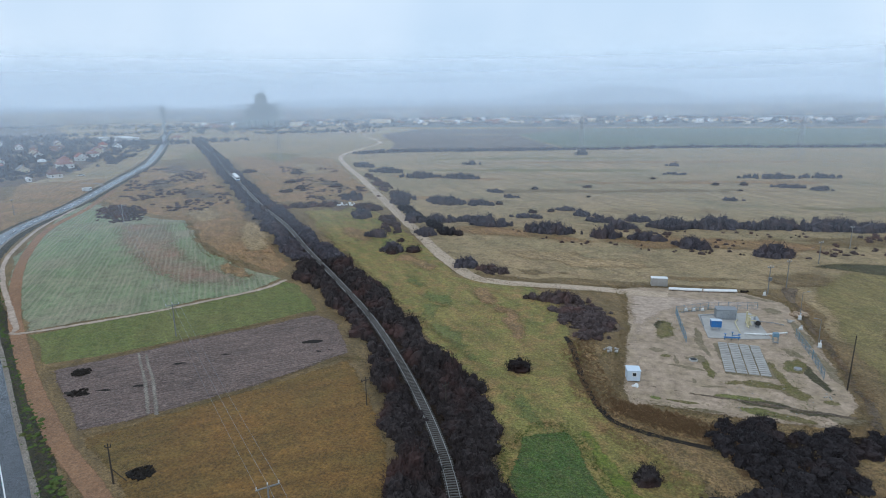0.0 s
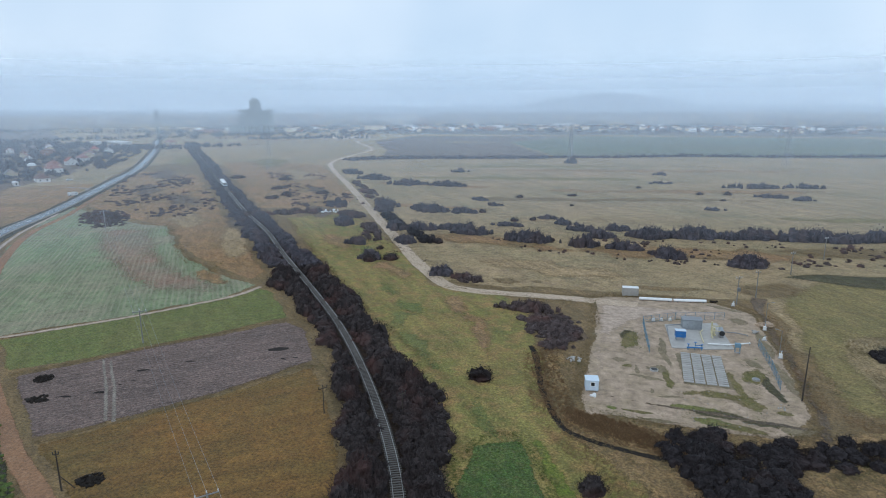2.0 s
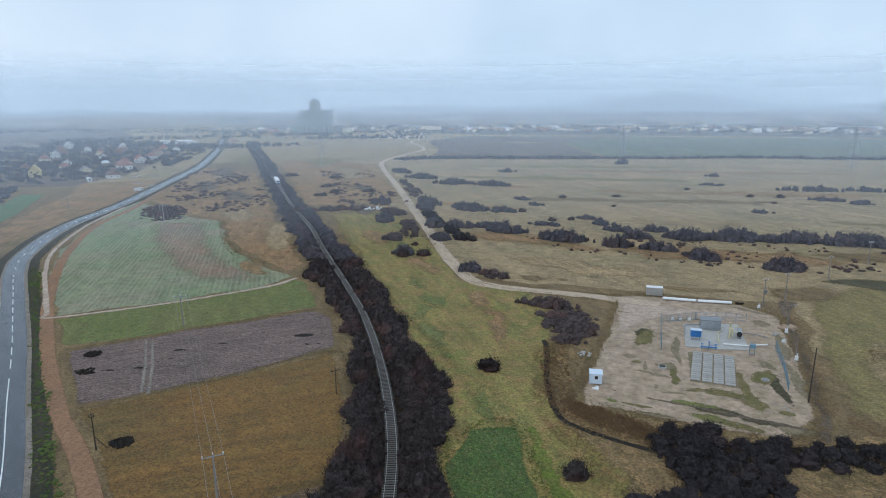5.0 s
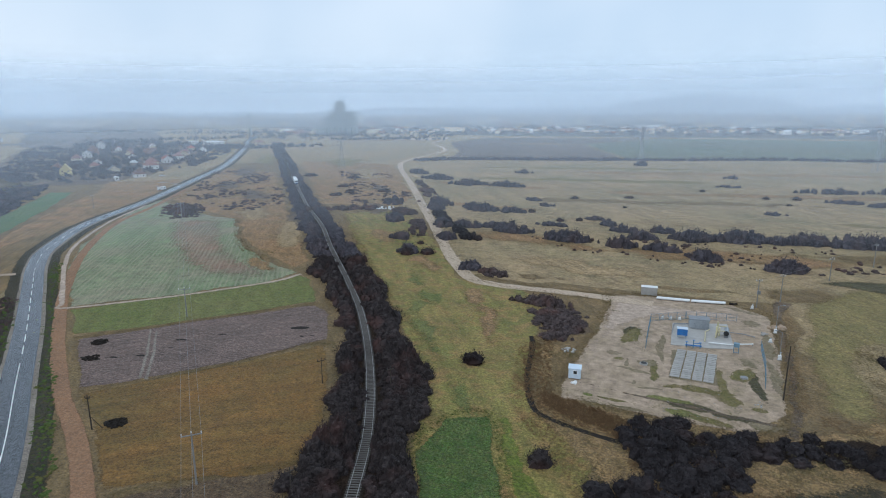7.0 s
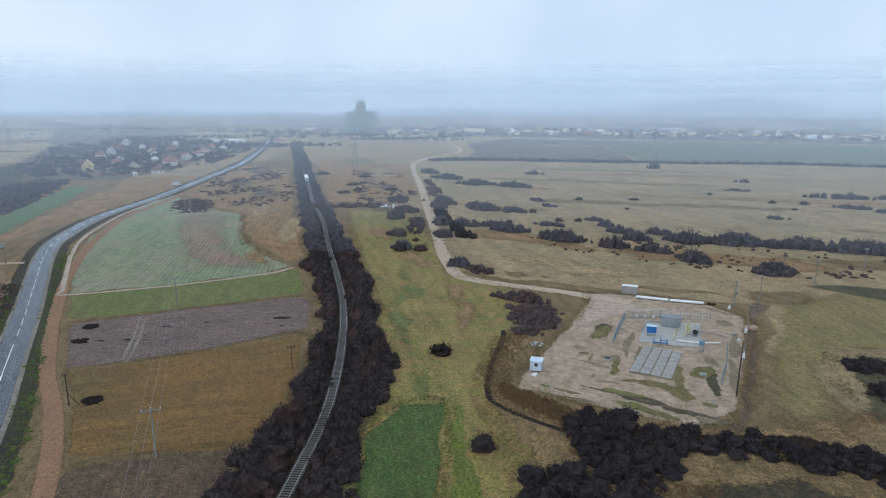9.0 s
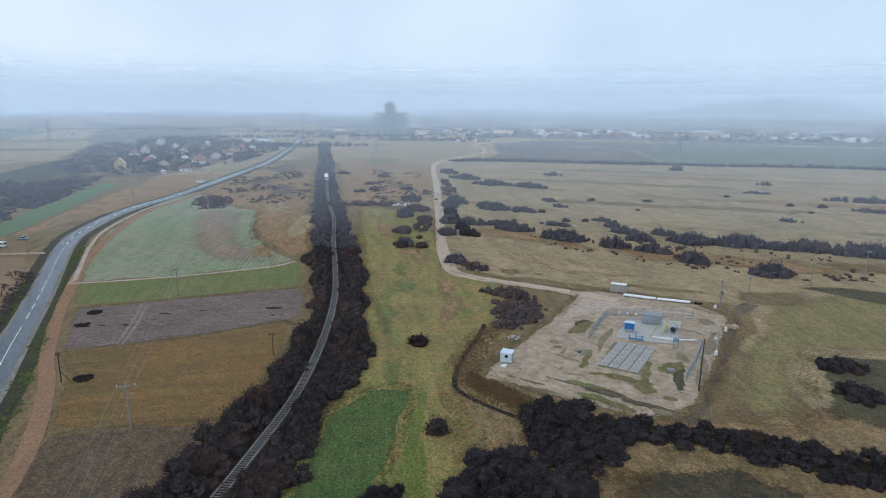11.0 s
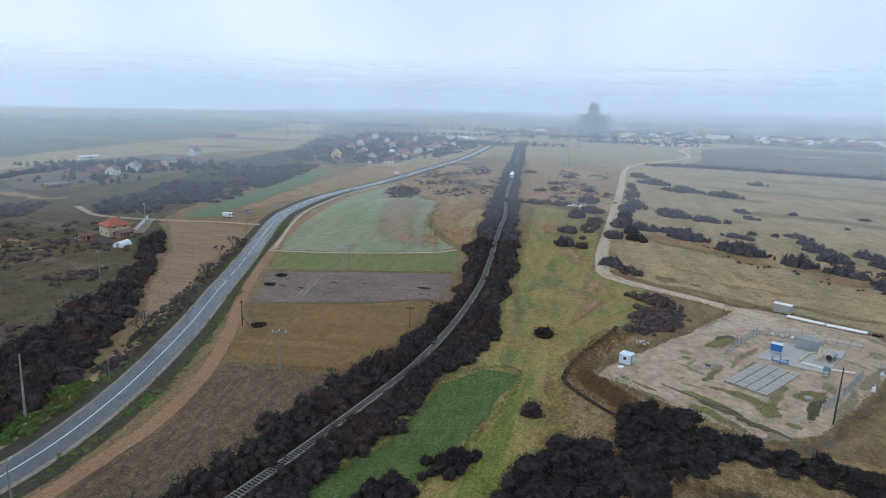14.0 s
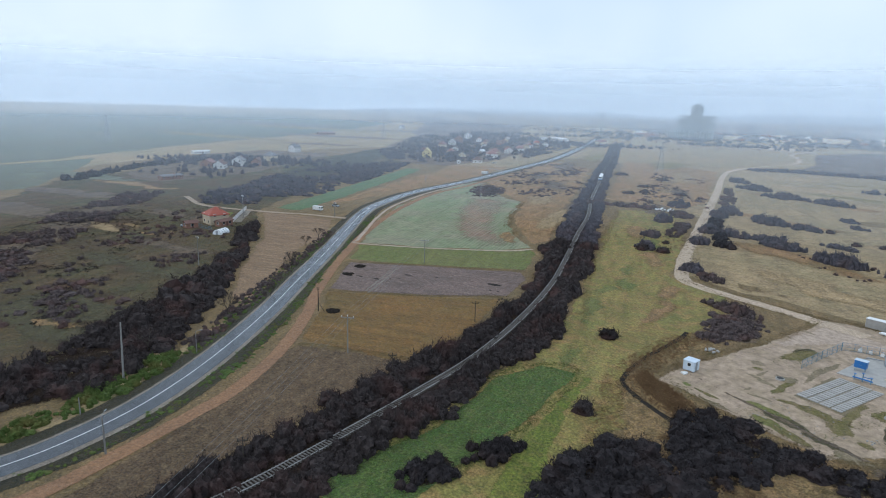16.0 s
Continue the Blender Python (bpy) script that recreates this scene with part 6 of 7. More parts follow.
# ---- houses ----
def house(x, y, rz, w, l, hw, hr, wall, roof, label, hip=False, chimney=True, name="house", floors=1, win=True):
    """w across the ridge, l along it. Walls, roof with eaves, windows, door, chimney."""
    e = empty(name, x, y, 0, rz)
    bm = box(0, 0, hw / 2, w, l, hw)
    if not hip:
        a = [bm.verts.new(p) for p in ((-w / 2, -l / 2, hw), (w / 2, -l / 2, hw), (0, -l / 2, hw + hr * 0.96), (-w / 2, l / 2, hw), (w / 2, l / 2, hw), (0, l / 2, hw + hr * 0.96))]
        bm.faces.new(a[:3])
        bm.faces.new(a[3:])
    part("wall", bm, wall, e)
    ov, r = 0.45, bmesh.new()
    rl = l / 2 - (w / 2 if hip else -ov)
    rl = max(rl, 0.4)
    z0 = hw - ov * hr / (w / 2) + 0.06
    low = [r.verts.new(p) for p in ((-w / 2 - ov, -l / 2 - ov, z0), (w / 2 + ov, -l / 2 - ov, z0), (w / 2 + ov, l / 2 + ov, z0), (-w / 2 - ov, l / 2 + ov, z0))]
    top = [r.verts.new(p) for p in ((0, -rl, hw + hr + 0.06), (0, rl, hw + hr + 0.06))]
    for f in ((low[0], low[3], top[1], top[0]), (low[1], top[0], top[1], low[2]), *(((low[0], top[0], low[1]), (low[2], top[1], low[3])) if hip else ())):
        r.faces.new(f)
    res = bmesh.ops.extrude_face_region(r, geom=r.faces[:])
    bmesh.ops.translate(r, verts=[g for g in res["geom"] if isinstance(g, bmesh.types.BMVert)], vec=(0, 0, 0.18))
    part("roof", r, roof, e)
    if chimney:
        part("chimney", box(w * 0.18, l * 0.15, hw + hr * 0.9, 0.6, 0.6, 1.6), M_WALLBRICK, e)
    if win:
        for fl in range(floors):
            zc = 1.5 + fl * 2.7
            for s in (-1, 1):
                n = max(1, int(l // 3))
                for k in range(n):
                    f = part("window", box(s * (w / 2 + 0.01), -l / 2 + l * (k + 0.5) / n, zc, 0.08, 1.2, 1.25), M_WHITE, e)
                    part("pane", box(s * (w / 2 + 0.035), -l / 2 + l * (k + 0.5) / n, zc, 0.05, 1.0, 1.05), M_GLASS, f)
                n = max(1, int(w // 3.2))
                for k in range(n):
                    f = part("window", box(-w / 2 + w * (k + 0.5) / n, s * (l / 2 + 0.01), zc, 1.2, 0.08, 1.25), M_WHITE, e)
                    part("pane", box(-w / 2 + w * (k + 0.5) / n, s * (l / 2 + 0.035), zc, 1.0, 0.05, 1.05), M_GLASS, f)
        part("door", box(w / 2 + 0.02, l * 0.02, 1.02, 0.07, 0.95, 2.04), M_ROOFBROWN, e)
    return tagged(e, label, name.replace("_", " "))


house(-212, 72.5, 8, 8.6, 8.6, 4.4, 2.8, M_WALLCREAM, M_ROOFRED, "cream two-storey house with a red hipped tile roof", True, True, floors=2)
house(-206.5, 60.5, 8, 4, 5, 2.2, 0.8, M_WALLBRICK, M_ROOFBROWN, "small brick shed beside the house", name="shed", chimney=False)
house(-205, 74, 30, 3.6, 7, 2.2, 0.7, M_WALLBRICK, M_ROOFBROWN, "long low brick shed behind the greenhouse", name="shed", chimney=False)
gh = empty("greenhouse", -188.5, 68.5, 0.04, 40)
GR, GL = 2.0, 3.0
bm = bmesh.new()
seg = [(math.cos(a) * GR, math.sin(a) * GR) for a in (math.pi * i / 14 for i in range(15))]
rows = [[bm.verts.new((cx, yy, cz)) for cx, cz in seg] for yy in (-GL, -GL / 2, 0, GL / 2, GL)]
for r0, r1 in zip(rows, rows[1:]):
    for i in range(14):
        bm.faces.new((r0[i], r0[i + 1], r1[i + 1], r1[i]))
for r0 in (rows[0], rows[-1]):
    bm.faces.new(r0)
part("film_cover", bm, M_FOIL, gh)
for yy in (-GL, -GL / 2, 0, GL / 2, GL):
    bm = bmesh.new()
    for p, q in zip(seg, seg[1:]):
        add_rod(bm, (p[0] * 1.015, yy, p[1] * 1.015), (q[0] * 1.015, yy, q[1] * 1.015), 0.04, None, 5)
    part("hoop", bm, M_STEEL, gh)
part("door", box(0, -GL - 0.03, 0.8, 1.0, 0.05, 1.6), M_GREY, gh)
tagged(gh, "white film tunnel greenhouse beside the house", "greenhouse")
gw = empty("garden_wall", -226, 87, 0, math.degrees(math.atan2(16, -32)))
part("wall", box(0, 0, 0.8, 36, 0.3, 1.6), M_WALLWHITE, gw)
part("coping", box(0, 0, 1.66, 36.1, 0.5, 0.12), M_CONCRETE, gw)
tagged(gw, "long white garden wall beside the house", "wall")
patch("driveway", [(-211, 79.5), (-243, 95), (-241.5, 98.5), (-209.5, 83)], 0.07, M_SHOULDER, "pale concrete driveway of the house", 0.15, category="driveway", soft=0.3)
patch("garden_lawn", [(-214, 76), (-236, 88), (-240, 84), (-222, 72)], 0.06, M_LAWN, "green garden lawn behind the house", 0.5)
mesh_fence((-196, 66.5), (-206, 63), "green mesh fence of the house garden", 2.0, 1.6)

VILLAGE = (
    (-464, 131, 60, 9, 13, 3, 2.6, M_WALLBRICK, M_ROOFPINK, "long barn with a faded pink tile roof", False),
    (-442, 135, 60, 8, 11, 3.5, 3.2, M_WALLWHITE, M_ROOFBROWN, "village house with a dark red roof", False),
    (-460, 155, 60, 9, 12, 4.5, 3, M_WALLWHITE, M_ROOFGREY, "white village house with a grey roof", False),
    (-455, 169, 60, 8, 11, 3.5, 3, M_WALLBRICK, M_ROOFBROWN, "village house with a brown tile roof", False),
    (-494, 194, 40, 9, 10, 5, 3.4, M_WALLCREAM, M_ROOFGREY, "cream village house with a grey roof", True),
    (-583, 251, 30, 9, 10, 5.5, 3.5, M_WALLWHITE, M_ROOFGREY, "white village house on the slope", False),
    (-584, 153, 20, 5, 18, 2.6, 0.8, M_WALLWHITE, M_WHITE, "long white shed on the slope", False),
    (-382, 86, 20, 5, 15, 2.4, 0.8, M_WALLBRICK, M_ROOFGREY, "long dark shed on the slope", False),
    (-488, 362, 50, 9, 11, 5, 5, M_WALLYELLOW, M_WALLYELLOW, "tall yellow house with a steep roof", False),
    (-612, 466, 50, 10, 12, 4.5, 4, M_WALLCREAM, M_ROOFPINK, "house with a faded pink roof", True),
    (-655, 512, 50, 10, 12, 5, 4, M_WALLWHITE, M_ROOFGREY, "white house with a grey roof", False),
    (-700, 556, 50, 12, 15, 7, 4, M_WALLBRICK, M_ROOFBROWN, "large raw brick house", False),
    (-790, 640, 40, 11, 12, 6, 5, M_WALLWHITE, M_ROOFGREY, "white gabled house in the village", False),
    (-420, 378, 55, 9, 15, 3, 2.8, M_WALLWHITE, M_ROOFBROWN, "low white house with a brown roof", True),
    (-417, 353, 55, 3, 9, 2.2, 0.5, M_WALLWHITE, M_WHITE, "small white annexe beside the road", False),
    (-470, 436, 55, 12, 18, 4, 3.6, M_WALLWHITE, M_ROOFPINK, "long house with a faded red roof", True),
    (-497, 462, 55, 11, 14, 4, 3.6, M_WALLCREAM, M_ROOFPINK, "house with a faded red roof", True),
    (-512, 496, 55, 10, 14, 4, 3.4, M_WALLWHITE, M_ROOFRED, "white house with a red roof", False),
    (-534, 533, 55, 10, 14, 4, 3.4, M_WALLWHITE, M_ROOFPINK, "house with a faded red roof", True),
    (-560, 566, 55, 10, 13, 4, 3.4, M_WALLCREAM, M_ROOFPINK, "house with a faded red roof", False),
    (-640, 590, 20, 11, 14, 6, 1.0, M_WALLBRICK, M_ROOFBROWN, "unfinished raw brick village house", False),
    (-560, 450, 50, 8, 10, 3, 2.6, M_WALLWHITE, M_ROOFBROWN, "small white village house with brown roof", False),
    (-600, 640, 50, 9, 12, 3.6, 3, M_WALLWHITE, M_ROOFGREY, "village house with a grey roof", False),
    (-690, 640, 50, 9, 12, 3.6, 3, M_WALLCREAM, M_ROOFPINK, "house with a faded red roof", False),
    (-640, 805, 70, 12, 18, 3.6, 3.0, M_WALLCREAM, M_ROOFPINK, "low house with a tan roof beside the road end", True),
    (-1150, 720, 30, 9, 14, 5, 3.4, M_WALLWHITE, M_ROOFGREY, "white farmhouse on the far plain", False),
    (-930, 440, 10, 9, 32, 3.0, 1.4, M_WALLBRICK, M_ROOFPINK, "long farm shed with a faded red roof", False),
)
VILLAGE += tuple((x, y, rz, 8.5, 11, 3.4, 3.0, wm, rm, lab, hip) for x, y, rz, wm, rm, lab, hip in (
    (-520, 415, 50, M_WALLCREAM, M_ROOFPINK, "village house with a faded red roof", True), (-585, 515, 52, M_WALLWHITE, M_ROOFBROWN, "white village house with a brown roof", False),
    (-625, 545, 45, M_WALLCREAM, M_ROOFRED, "cream village house with a red roof", False), (-590, 600, 55, M_WALLWHITE, M_ROOFPINK, "white village house with a faded roof", True),
    (-545, 395, 48, M_WALLBRICK, M_ROOFBROWN, "raw brick village house with a brown roof", False), (-720, 610, 50, M_WALLWHITE, M_ROOFRED, "white village house with a red roof", False),
    (-670, 585, 48, M_WALLCREAM, M_ROOFBROWN, "cream village house with a brown roof", True), (-745, 690, 50, M_WALLWHITE, M_ROOFPINK, "white village house with a faded roof", False),
    (-470, 395, 55, M_WALLCREAM, M_ROOFGREY, "cream village house with a grey roof", False), (-640, 660, 55, M_WALLCREAM, M_ROOFRED, "cream village house with a red roof", True)))
for x, y, rz, w, l, hw, hr, wm, rm, lab, hip in VILLAGE:
    house(x, y, rz, w, l, hw, hr, wm, rm, lab, hip, floors=2 if hw > 4.4 else 1)


def hall(x, y, rz, w, l, h, label, roof=None):
    e = empty("industrial_hall", x, y, 0, rz)
    part("wall", box(0, 0, h / 2, w, l, h), M_WALLWHITE, e)
    bm = box(0, 0, h + 0.15, w + 0.6, l + 0.6, 0.3)
    part("roof", bm, roof or M_WHITE, e)
    n = int(l // 5)
    for k in range(n):
        part("window", box(w / 2 + 0.02, -l / 2 + l * (k + 0.5) / n, h * 0.6, 0.06, 3.0, 1.6), M_GLASS, e)
        part("window", box(-w / 2 - 0.02, -l / 2 + l * (k + 0.5) / n, h * 0.6, 0.06, 3.0, 1.6), M_GLASS, e)
    return tagged(e, label, "hall")


hall(-694, 762, 62, 16, 52, 6, "long white industrial hall beside the road")
hall(-745, 772, 62, 12, 16, 5, "white annexe of the industrial hall")
hall(-930, 1650, 60, 40, 70, 7, "white warehouse beside the silo")
hall(-810, 2400, 78, 40, 170, 9, "very long white factory hall in the town")
hall(-560, 1680, 80, 18, 60, 6, "white hall at the town edge")
hall(-300, 1900, 70, 24, 60, 7, "grey hall at the town edge", M_ROOFGREY)
dome = empty("storage_dome", -541, 478)
bm = bmesh.new()
bmesh.ops.create_uvsphere(bm, u_segments=16, v_segments=10, radius=4.0, matrix=Matrix.Diagonal((1, 1, 0.8, 1)))
bmesh.ops.delete(bm, geom=[v for v in bm.verts if v.co.z < -0.3], context="VERTS")
part("cover", bm, M_FOIL, dome)
part("plinth", rod((0, 0, -0.2), (0, 0, 0.4), 4.1, None, 20), M_CONCRETE, dome)
tagged(dome, "white film-covered round store in the village", "dome")


# ---- silo and water tower ----
def silo(x, y, rz):
    e = empty("grain_silo", x, y, 0, rz)
    for i in range(6):
        for j in range(2):
            if i in (0, 5) and j:
                continue
            part("bin", rod((-32 + i * 12.8, -6 + j * 12, 0), (-32 + i * 12.8, -6 + j * 12, 44 if 0 < i < 5 else 40), 6.2, None, 20), M_SILO, e)
    part("gallery", box(0, 0, 46.5, 76, 10, 5), M_SILO, e)
    part("head_house", box(-2, 0, 34, 20, 18, 68), M_SILO, e, "tall stained concrete tower")
    part("top_floor", box(-2, 0, 69.5, 12, 12, 5), M_SILO, e)
    for k in range(5):
        part("mast", rod((-7 + k * 2.4, 2, 71), (-7 + k * 2.4, 2, 75), 0.25), M_STEEL, e)
    for k in range(8):
        part("window", box(-2, -9.05, 12 + k * 6.5, 3, 0.2, 2), M_GLASS, e)
    part("annexe", box(-44, -6, 8, 22, 18, 16), M_SILO, e)
    return tagged(e, "tall grey concrete grain silo with a head tower", "silo")


silo(-727, 1195, 16)
wt = empty("water_tower", -860, 1050)
part("shaft", rod((0, 0, 0), (0, 0, 40), 3.0, 2.6, 16), M_SILO, wt)
part("tank", rod((0, 0, 38), (0, 0, 48), 4.2, 4.6, 18), M_SILO, wt)
part("cap", rod((0, 0, 48), (0, 0, 50), 4.6, 0.6, 18), M_SILO, wt)
tagged(wt, "slim concrete water tower beside the road end", "water tower")
ch = empty("factory_tower", 620, 2300)
part("shaft", rod((0, 0, 0), (0, 0, 50), 5, 3.4, 16), M_SILO, ch)
part("tank", rod((0, 0, 46), (0, 0, 58), 6, 6.6, 16), M_SILO, ch)
tagged(ch, "far concrete tower in the town", "tower")
patch("pale_yard", [(-500, 1000), (-490, 1075), (-440, 1110), (-410, 1060), (-440, 1000)], 0.09, M_WHITEROAD, "pale bare yard at the field edge", 2, 8, "yard")
patch("pale_yard", [(-500, 1560), (-480, 1660), (-330, 1620), (-360, 1500)], 0.09, M_WHITEROAD, "pale bare yard at the town edge", 2, 8, "yard")


# ---- distant town ----
patch("town_ground", [(-420, 1185), (440, 1190), (1400, 1500), (2200, 3300), (800, 4200), (-1500, 4200), (-2600, 2600), (-1500, 1750), (-900, 1300)], 0.03, M_TOWN, "dark gardens and streets of the far town", 20, 60, "gardens", soft=60)
def town_mesh(name, wallm, roofm, count, seed, label):
    r = np.random.default_rng(seed)
    vs, ts, mats = [], [], []
    hv = np.array([(-1, -1, 0), (1, -1, 0), (1, 1, 0), (-1, 1, 0), (-1, -1, 1), (1, -1, 1), (1, 1, 1), (-1, 1, 1), (0, -1, 1.55), (0, 1, 1.55)], float)
    ht = np.array([(0, 1, 5), (0, 5, 4), (1, 2, 6), (1, 6, 5), (2, 3, 7), (2, 7, 6), (3, 0, 4), (3, 4, 7), (4, 5, 8), (6, 7, 9), (5, 6, 9), (5, 9, 8), (7, 4, 8), (7, 8, 9)])
    k = 0
    while k < count:
        az = radians(r.uniform(-62, 34))
        d = 1380 + 2200 * r.uniform()
        if az < radians(-38) and d < 1900:
            continue
        x, y = 30 + d * math.sin(az), d * math.cos(az)
        if noise.noise((x * 0.003, y * 0.003, 3)) < -0.12 or (-420 < x < 450 and y < 1300):
            continue
        if abs(x + 727) < 60 and y < 1260:
            continue
        big = r.uniform() < 0.05
        w, l, h = (r.uniform(6, 9), r.uniform(12, 26), r.uniform(5, 12)) if big else (r.uniform(3.6, 5.5), r.uniform(5, 8), r.uniform(3.6, 6))
        a = r.uniform(0, 3.14)
        p = hv * (w, l, h)
        if big:
            p[8:, 2] = h * 1.02
        q = np.stack([p[:, 0] * math.cos(a) - p[:, 1] * math.sin(a) + x, p[:, 0] * math.sin(a) + p[:, 1] * math.cos(a) + y, p[:, 2]], 1)
        vs.append(q)
        ts.append(ht + 10 * k)
        mats.append(np.array([0] * 10 + [1] * 4))
        k += 1
    ob = link_np(name, np.concatenate(vs), np.concatenate(ts), wallm)
    ob.data.materials.append(roofm)
    ob.data.polygons.foreach_set("material_index", np.concatenate(mats).astype(np.int32))
    return tagged(ob, label, "town", kind="stuff")


town_mesh("distant_town", M_WALLCREAM, M_ROOFBROWN, 620, 3, "far cream town houses with brown roofs")
town_mesh("distant_town", M_WALLBRICK, M_ROOFGREY, 260, 4, "far brick town houses with grey roofs")
town_mesh("distant_town", M_WALLWHITE, M_WHITE, 300, 8, "far white town buildings with pale roofs")
BIG_FAR = [shrub_arrays(60, 0.13, 90 + i, 0.8) for i in range(4)]
trees = []
while len(trees) < 2600:
    az, d = radians(rng.uniform(-64, 36)), rng.uniform(1150, 3400)
    x, y = 30 + d * math.sin(az), d * math.cos(az)
    if noise.noise((x * 0.003, y * 0.003, 3)) > -0.2 and not (-430 < x < 450 and y < 1250) and not (az < radians(-42) and d < 1700):
        trees.append((x, y, rng.uniform(6, 13), rng.uniform(5, 9)))
# far trees, tinted towards the haze
tagged(planted("distant_trees", trees, M_TWIG_HAZED, BIG_FAR), "bare trees scattered through the far town", "trees", kind="stuff")
vt = []
for cx, cy, sx, sy, rz, n in ((-490, 160, 90, 50, 50, 260), (-640, 720, 70, 40, 60, 70), (-560, 760, 90, 40, 50, 90), (-700, 1120, 120, 40, 10, 80), (-500, 200, 90, 30, 40, 50), (-410, 110, 40, 25, 40, 26), (-520, 1010, 150, 50, 20, 130), (-900, 900, 200, 60, 40, 140), (-1000, 1200, 260, 90, 20, 160)):
    vt += scatter_oval(cx, cy, sx, sy, rz, n, (2.0, 4.0), (3.0, 6.5))
vt += scatter_poly([(-430, 335), (-445, 470), (-540, 620), (-640, 770), (-760, 810), (-990, 810), (-890, 630), (-700, 500), (-540, 385)], 1250, (1.8, 4.2), (2.4, 5.4), 0.02, -0.25, 7)
tagged(planted("village_trees", vt, M_TWIG_HAZED, SHRUB_FAR), "bare trees and bushes among the village houses", "trees", kind="stuff")


# ---- bare trees beside the road ----
def bare_tree(x, y, h, seed, label="leafless tree with a wide crown beside the road"):
    r = random.Random(seed)
    e = empty("bare_tree", x, y)
    trunk, limbs = bmesh.new(), bmesh.new()
    add_rod(trunk, (0, 0, -0.1), (0.1, 0, h * 0.32), h * 0.03, h * 0.022, 8)
    tw = []

    def grow(p, d, ln, rad, depth):
        q = p + d * ln
        add_rod(limbs, p, q, rad, rad * 0.65, 5)
        if depth == 0:
            for _ in range(7):
                g = (d + Vector((r.uniform(-1, 1), r.uniform(-1, 1), r.uniform(-0.4, 0.9)))).normalized()
                b = p.lerp(q, r.uniform(0.2, 1))
                s = g.cross(Vector((r.uniform(-1, 1), r.uniform(-1, 1), 1))).normalized() * 0.018
                tip = b + g * r.uniform(0.4, 1.0) * h * 0.1
                tw.append((b - s, b + s, tip))
            return
        for _ in range(r.randint(2, 4)):
            g = (d + Vector((r.uniform(-1, 1), r.uniform(-1, 1), r.uniform(-0.25, 0.6))) * 0.75).normalized()
            grow(q, g, ln * r.uniform(0.62, 0.85), rad * 0.6, depth - 1)

    for k in range(5):
        a = k * 1.257 + r.uniform(-0.3, 0.3)
        grow(Vector((0.1, 0, h * 0.3)), Vector((math.cos(a) * 0.75, math.sin(a) * 0.75, 0.8)).normalized(), h * 0.24, h * 0.014, 3)
    part("trunk", trunk, M_WOOD, e)
    part("limbs", limbs, M_WOOD, e)
    v = np.array([c for t in tw for c in t])
    link_np("twigs", v, np.arange(len(v)).reshape(-1, 3), M_TWIG, e)
    return tagged(e, label, "tree")


for i, (x, y, h) in enumerate(((-86, 43, 6.5), (-126.5, 75.5, 5.5), (-123, 73, 4.5), (-151.7, 90.5, 4.5), (-162, 100, 5), (-96, 57.5, 3.6), (-72, 22, 5.5))):
    bare_tree(x, y, h, 20 + i)

# ---- tussocks and weeds ----
TUFT = [shrub_arrays(26, 0.09, 120 + i, 1.2, 3) for i in range(5)]


def sprinkle(name, corners, count, mat, label, r=(0.35, 0.9), h=(0.25, 0.6), grain=0.03, cut=0.0):
    """Tufts inside a stretch of land, in drifts."""
    out, px, py = [], [c[0] for c in corners], [c[1] for c in corners]
    tries = 0
    while len(out) < count and tries < count * 30:
        tries += 1
        x, y = rng.uniform(min(px), max(px)), rng.uniform(min(py), max(py))
        inside = False
        for i in range(len(corners)):
            x0, y0 = corners[i]
            x1, y1 = corners[i - 1]
            if (y0 > y) != (y1 > y) and x < (x1 - x0) * (y - y0) / (y1 - y0) + x0:
                inside = not inside
        if inside and noise.noise((x * grain, y * grain, len(label))) + 0.4 * noise.noise((x * grain * 5, y * grain * 5, 2)) > cut:
            out.append((x, y, rng.uniform(*r), rng.uniform(*h)))
    return tagged(planted(name, out, mat, TUFT), label, "grass", kind="stuff")


sprinkle("tussocks", [(-14, 40), (-22, 92), (-40, 122), (-60, 150), (-100, 205), (-150, 270), (-120, 280), (-70, 210), (-53, 181), (-22, 168), (-14, 134), (6, 90)], 900, M_DRYGRASS, "dry grass tussocks in the meadow", (0.2, 0.5), (0.15, 0.35), 0.05, -9.0)
sprinkle("tussocks", [(-17, 134), (-9, 101), (8, 70), (30, 50), (90, 70), (92, 104), (60, 96), (36, 110), (8, 106), (-6, 106), (-6, 132)], 3600, M_DRYGRASS, "pale dry tussocks on the wet ground", (0.3, 0.8), (0.3, 0.7), 0.05, -9.0)
sprinkle("weeds", [(-52, -20), (-72, 22), (-130, 56), (-236, 100), (-300, 70), (-260, 0), (-120, -60)], 2600, M_DRYGRASS, "dry weeds on the overgrown slope", (0.3, 0.8), (0.3, 0.8), 0.05, -9.0)
sprinkle("weeds", [(-52, -20), (-72, 22), (-130, 56), (-236, 100), (-300, 70), (-260, 0), (-120, -60)], 900, M_TWIG, "dark low bramble on the overgrown slope", (0.6, 1.8), (0.4, 1.0), 0.06, 0.0)
sprinkle("weeds", [(-196, 238), (-300, 292), (-340, 350), (-330, 445), (-240, 335), (-116, 186), (-134, 183)], 1600, M_DRYGRASS, "dry brown weeds in the rough field", (0.4, 1.0), (0.3, 0.7), 0.05, -9.0)
sprinkle("weeds", [(-190, 300), (-280, 420), (-300, 560), (-262, 548), (-150, 352), (-140, 310)], 800, M_DRYGRASS, "dry brown weeds in the rough field", (0.6, 1.3), (0.3, 0.7), 0.05, -9.0)
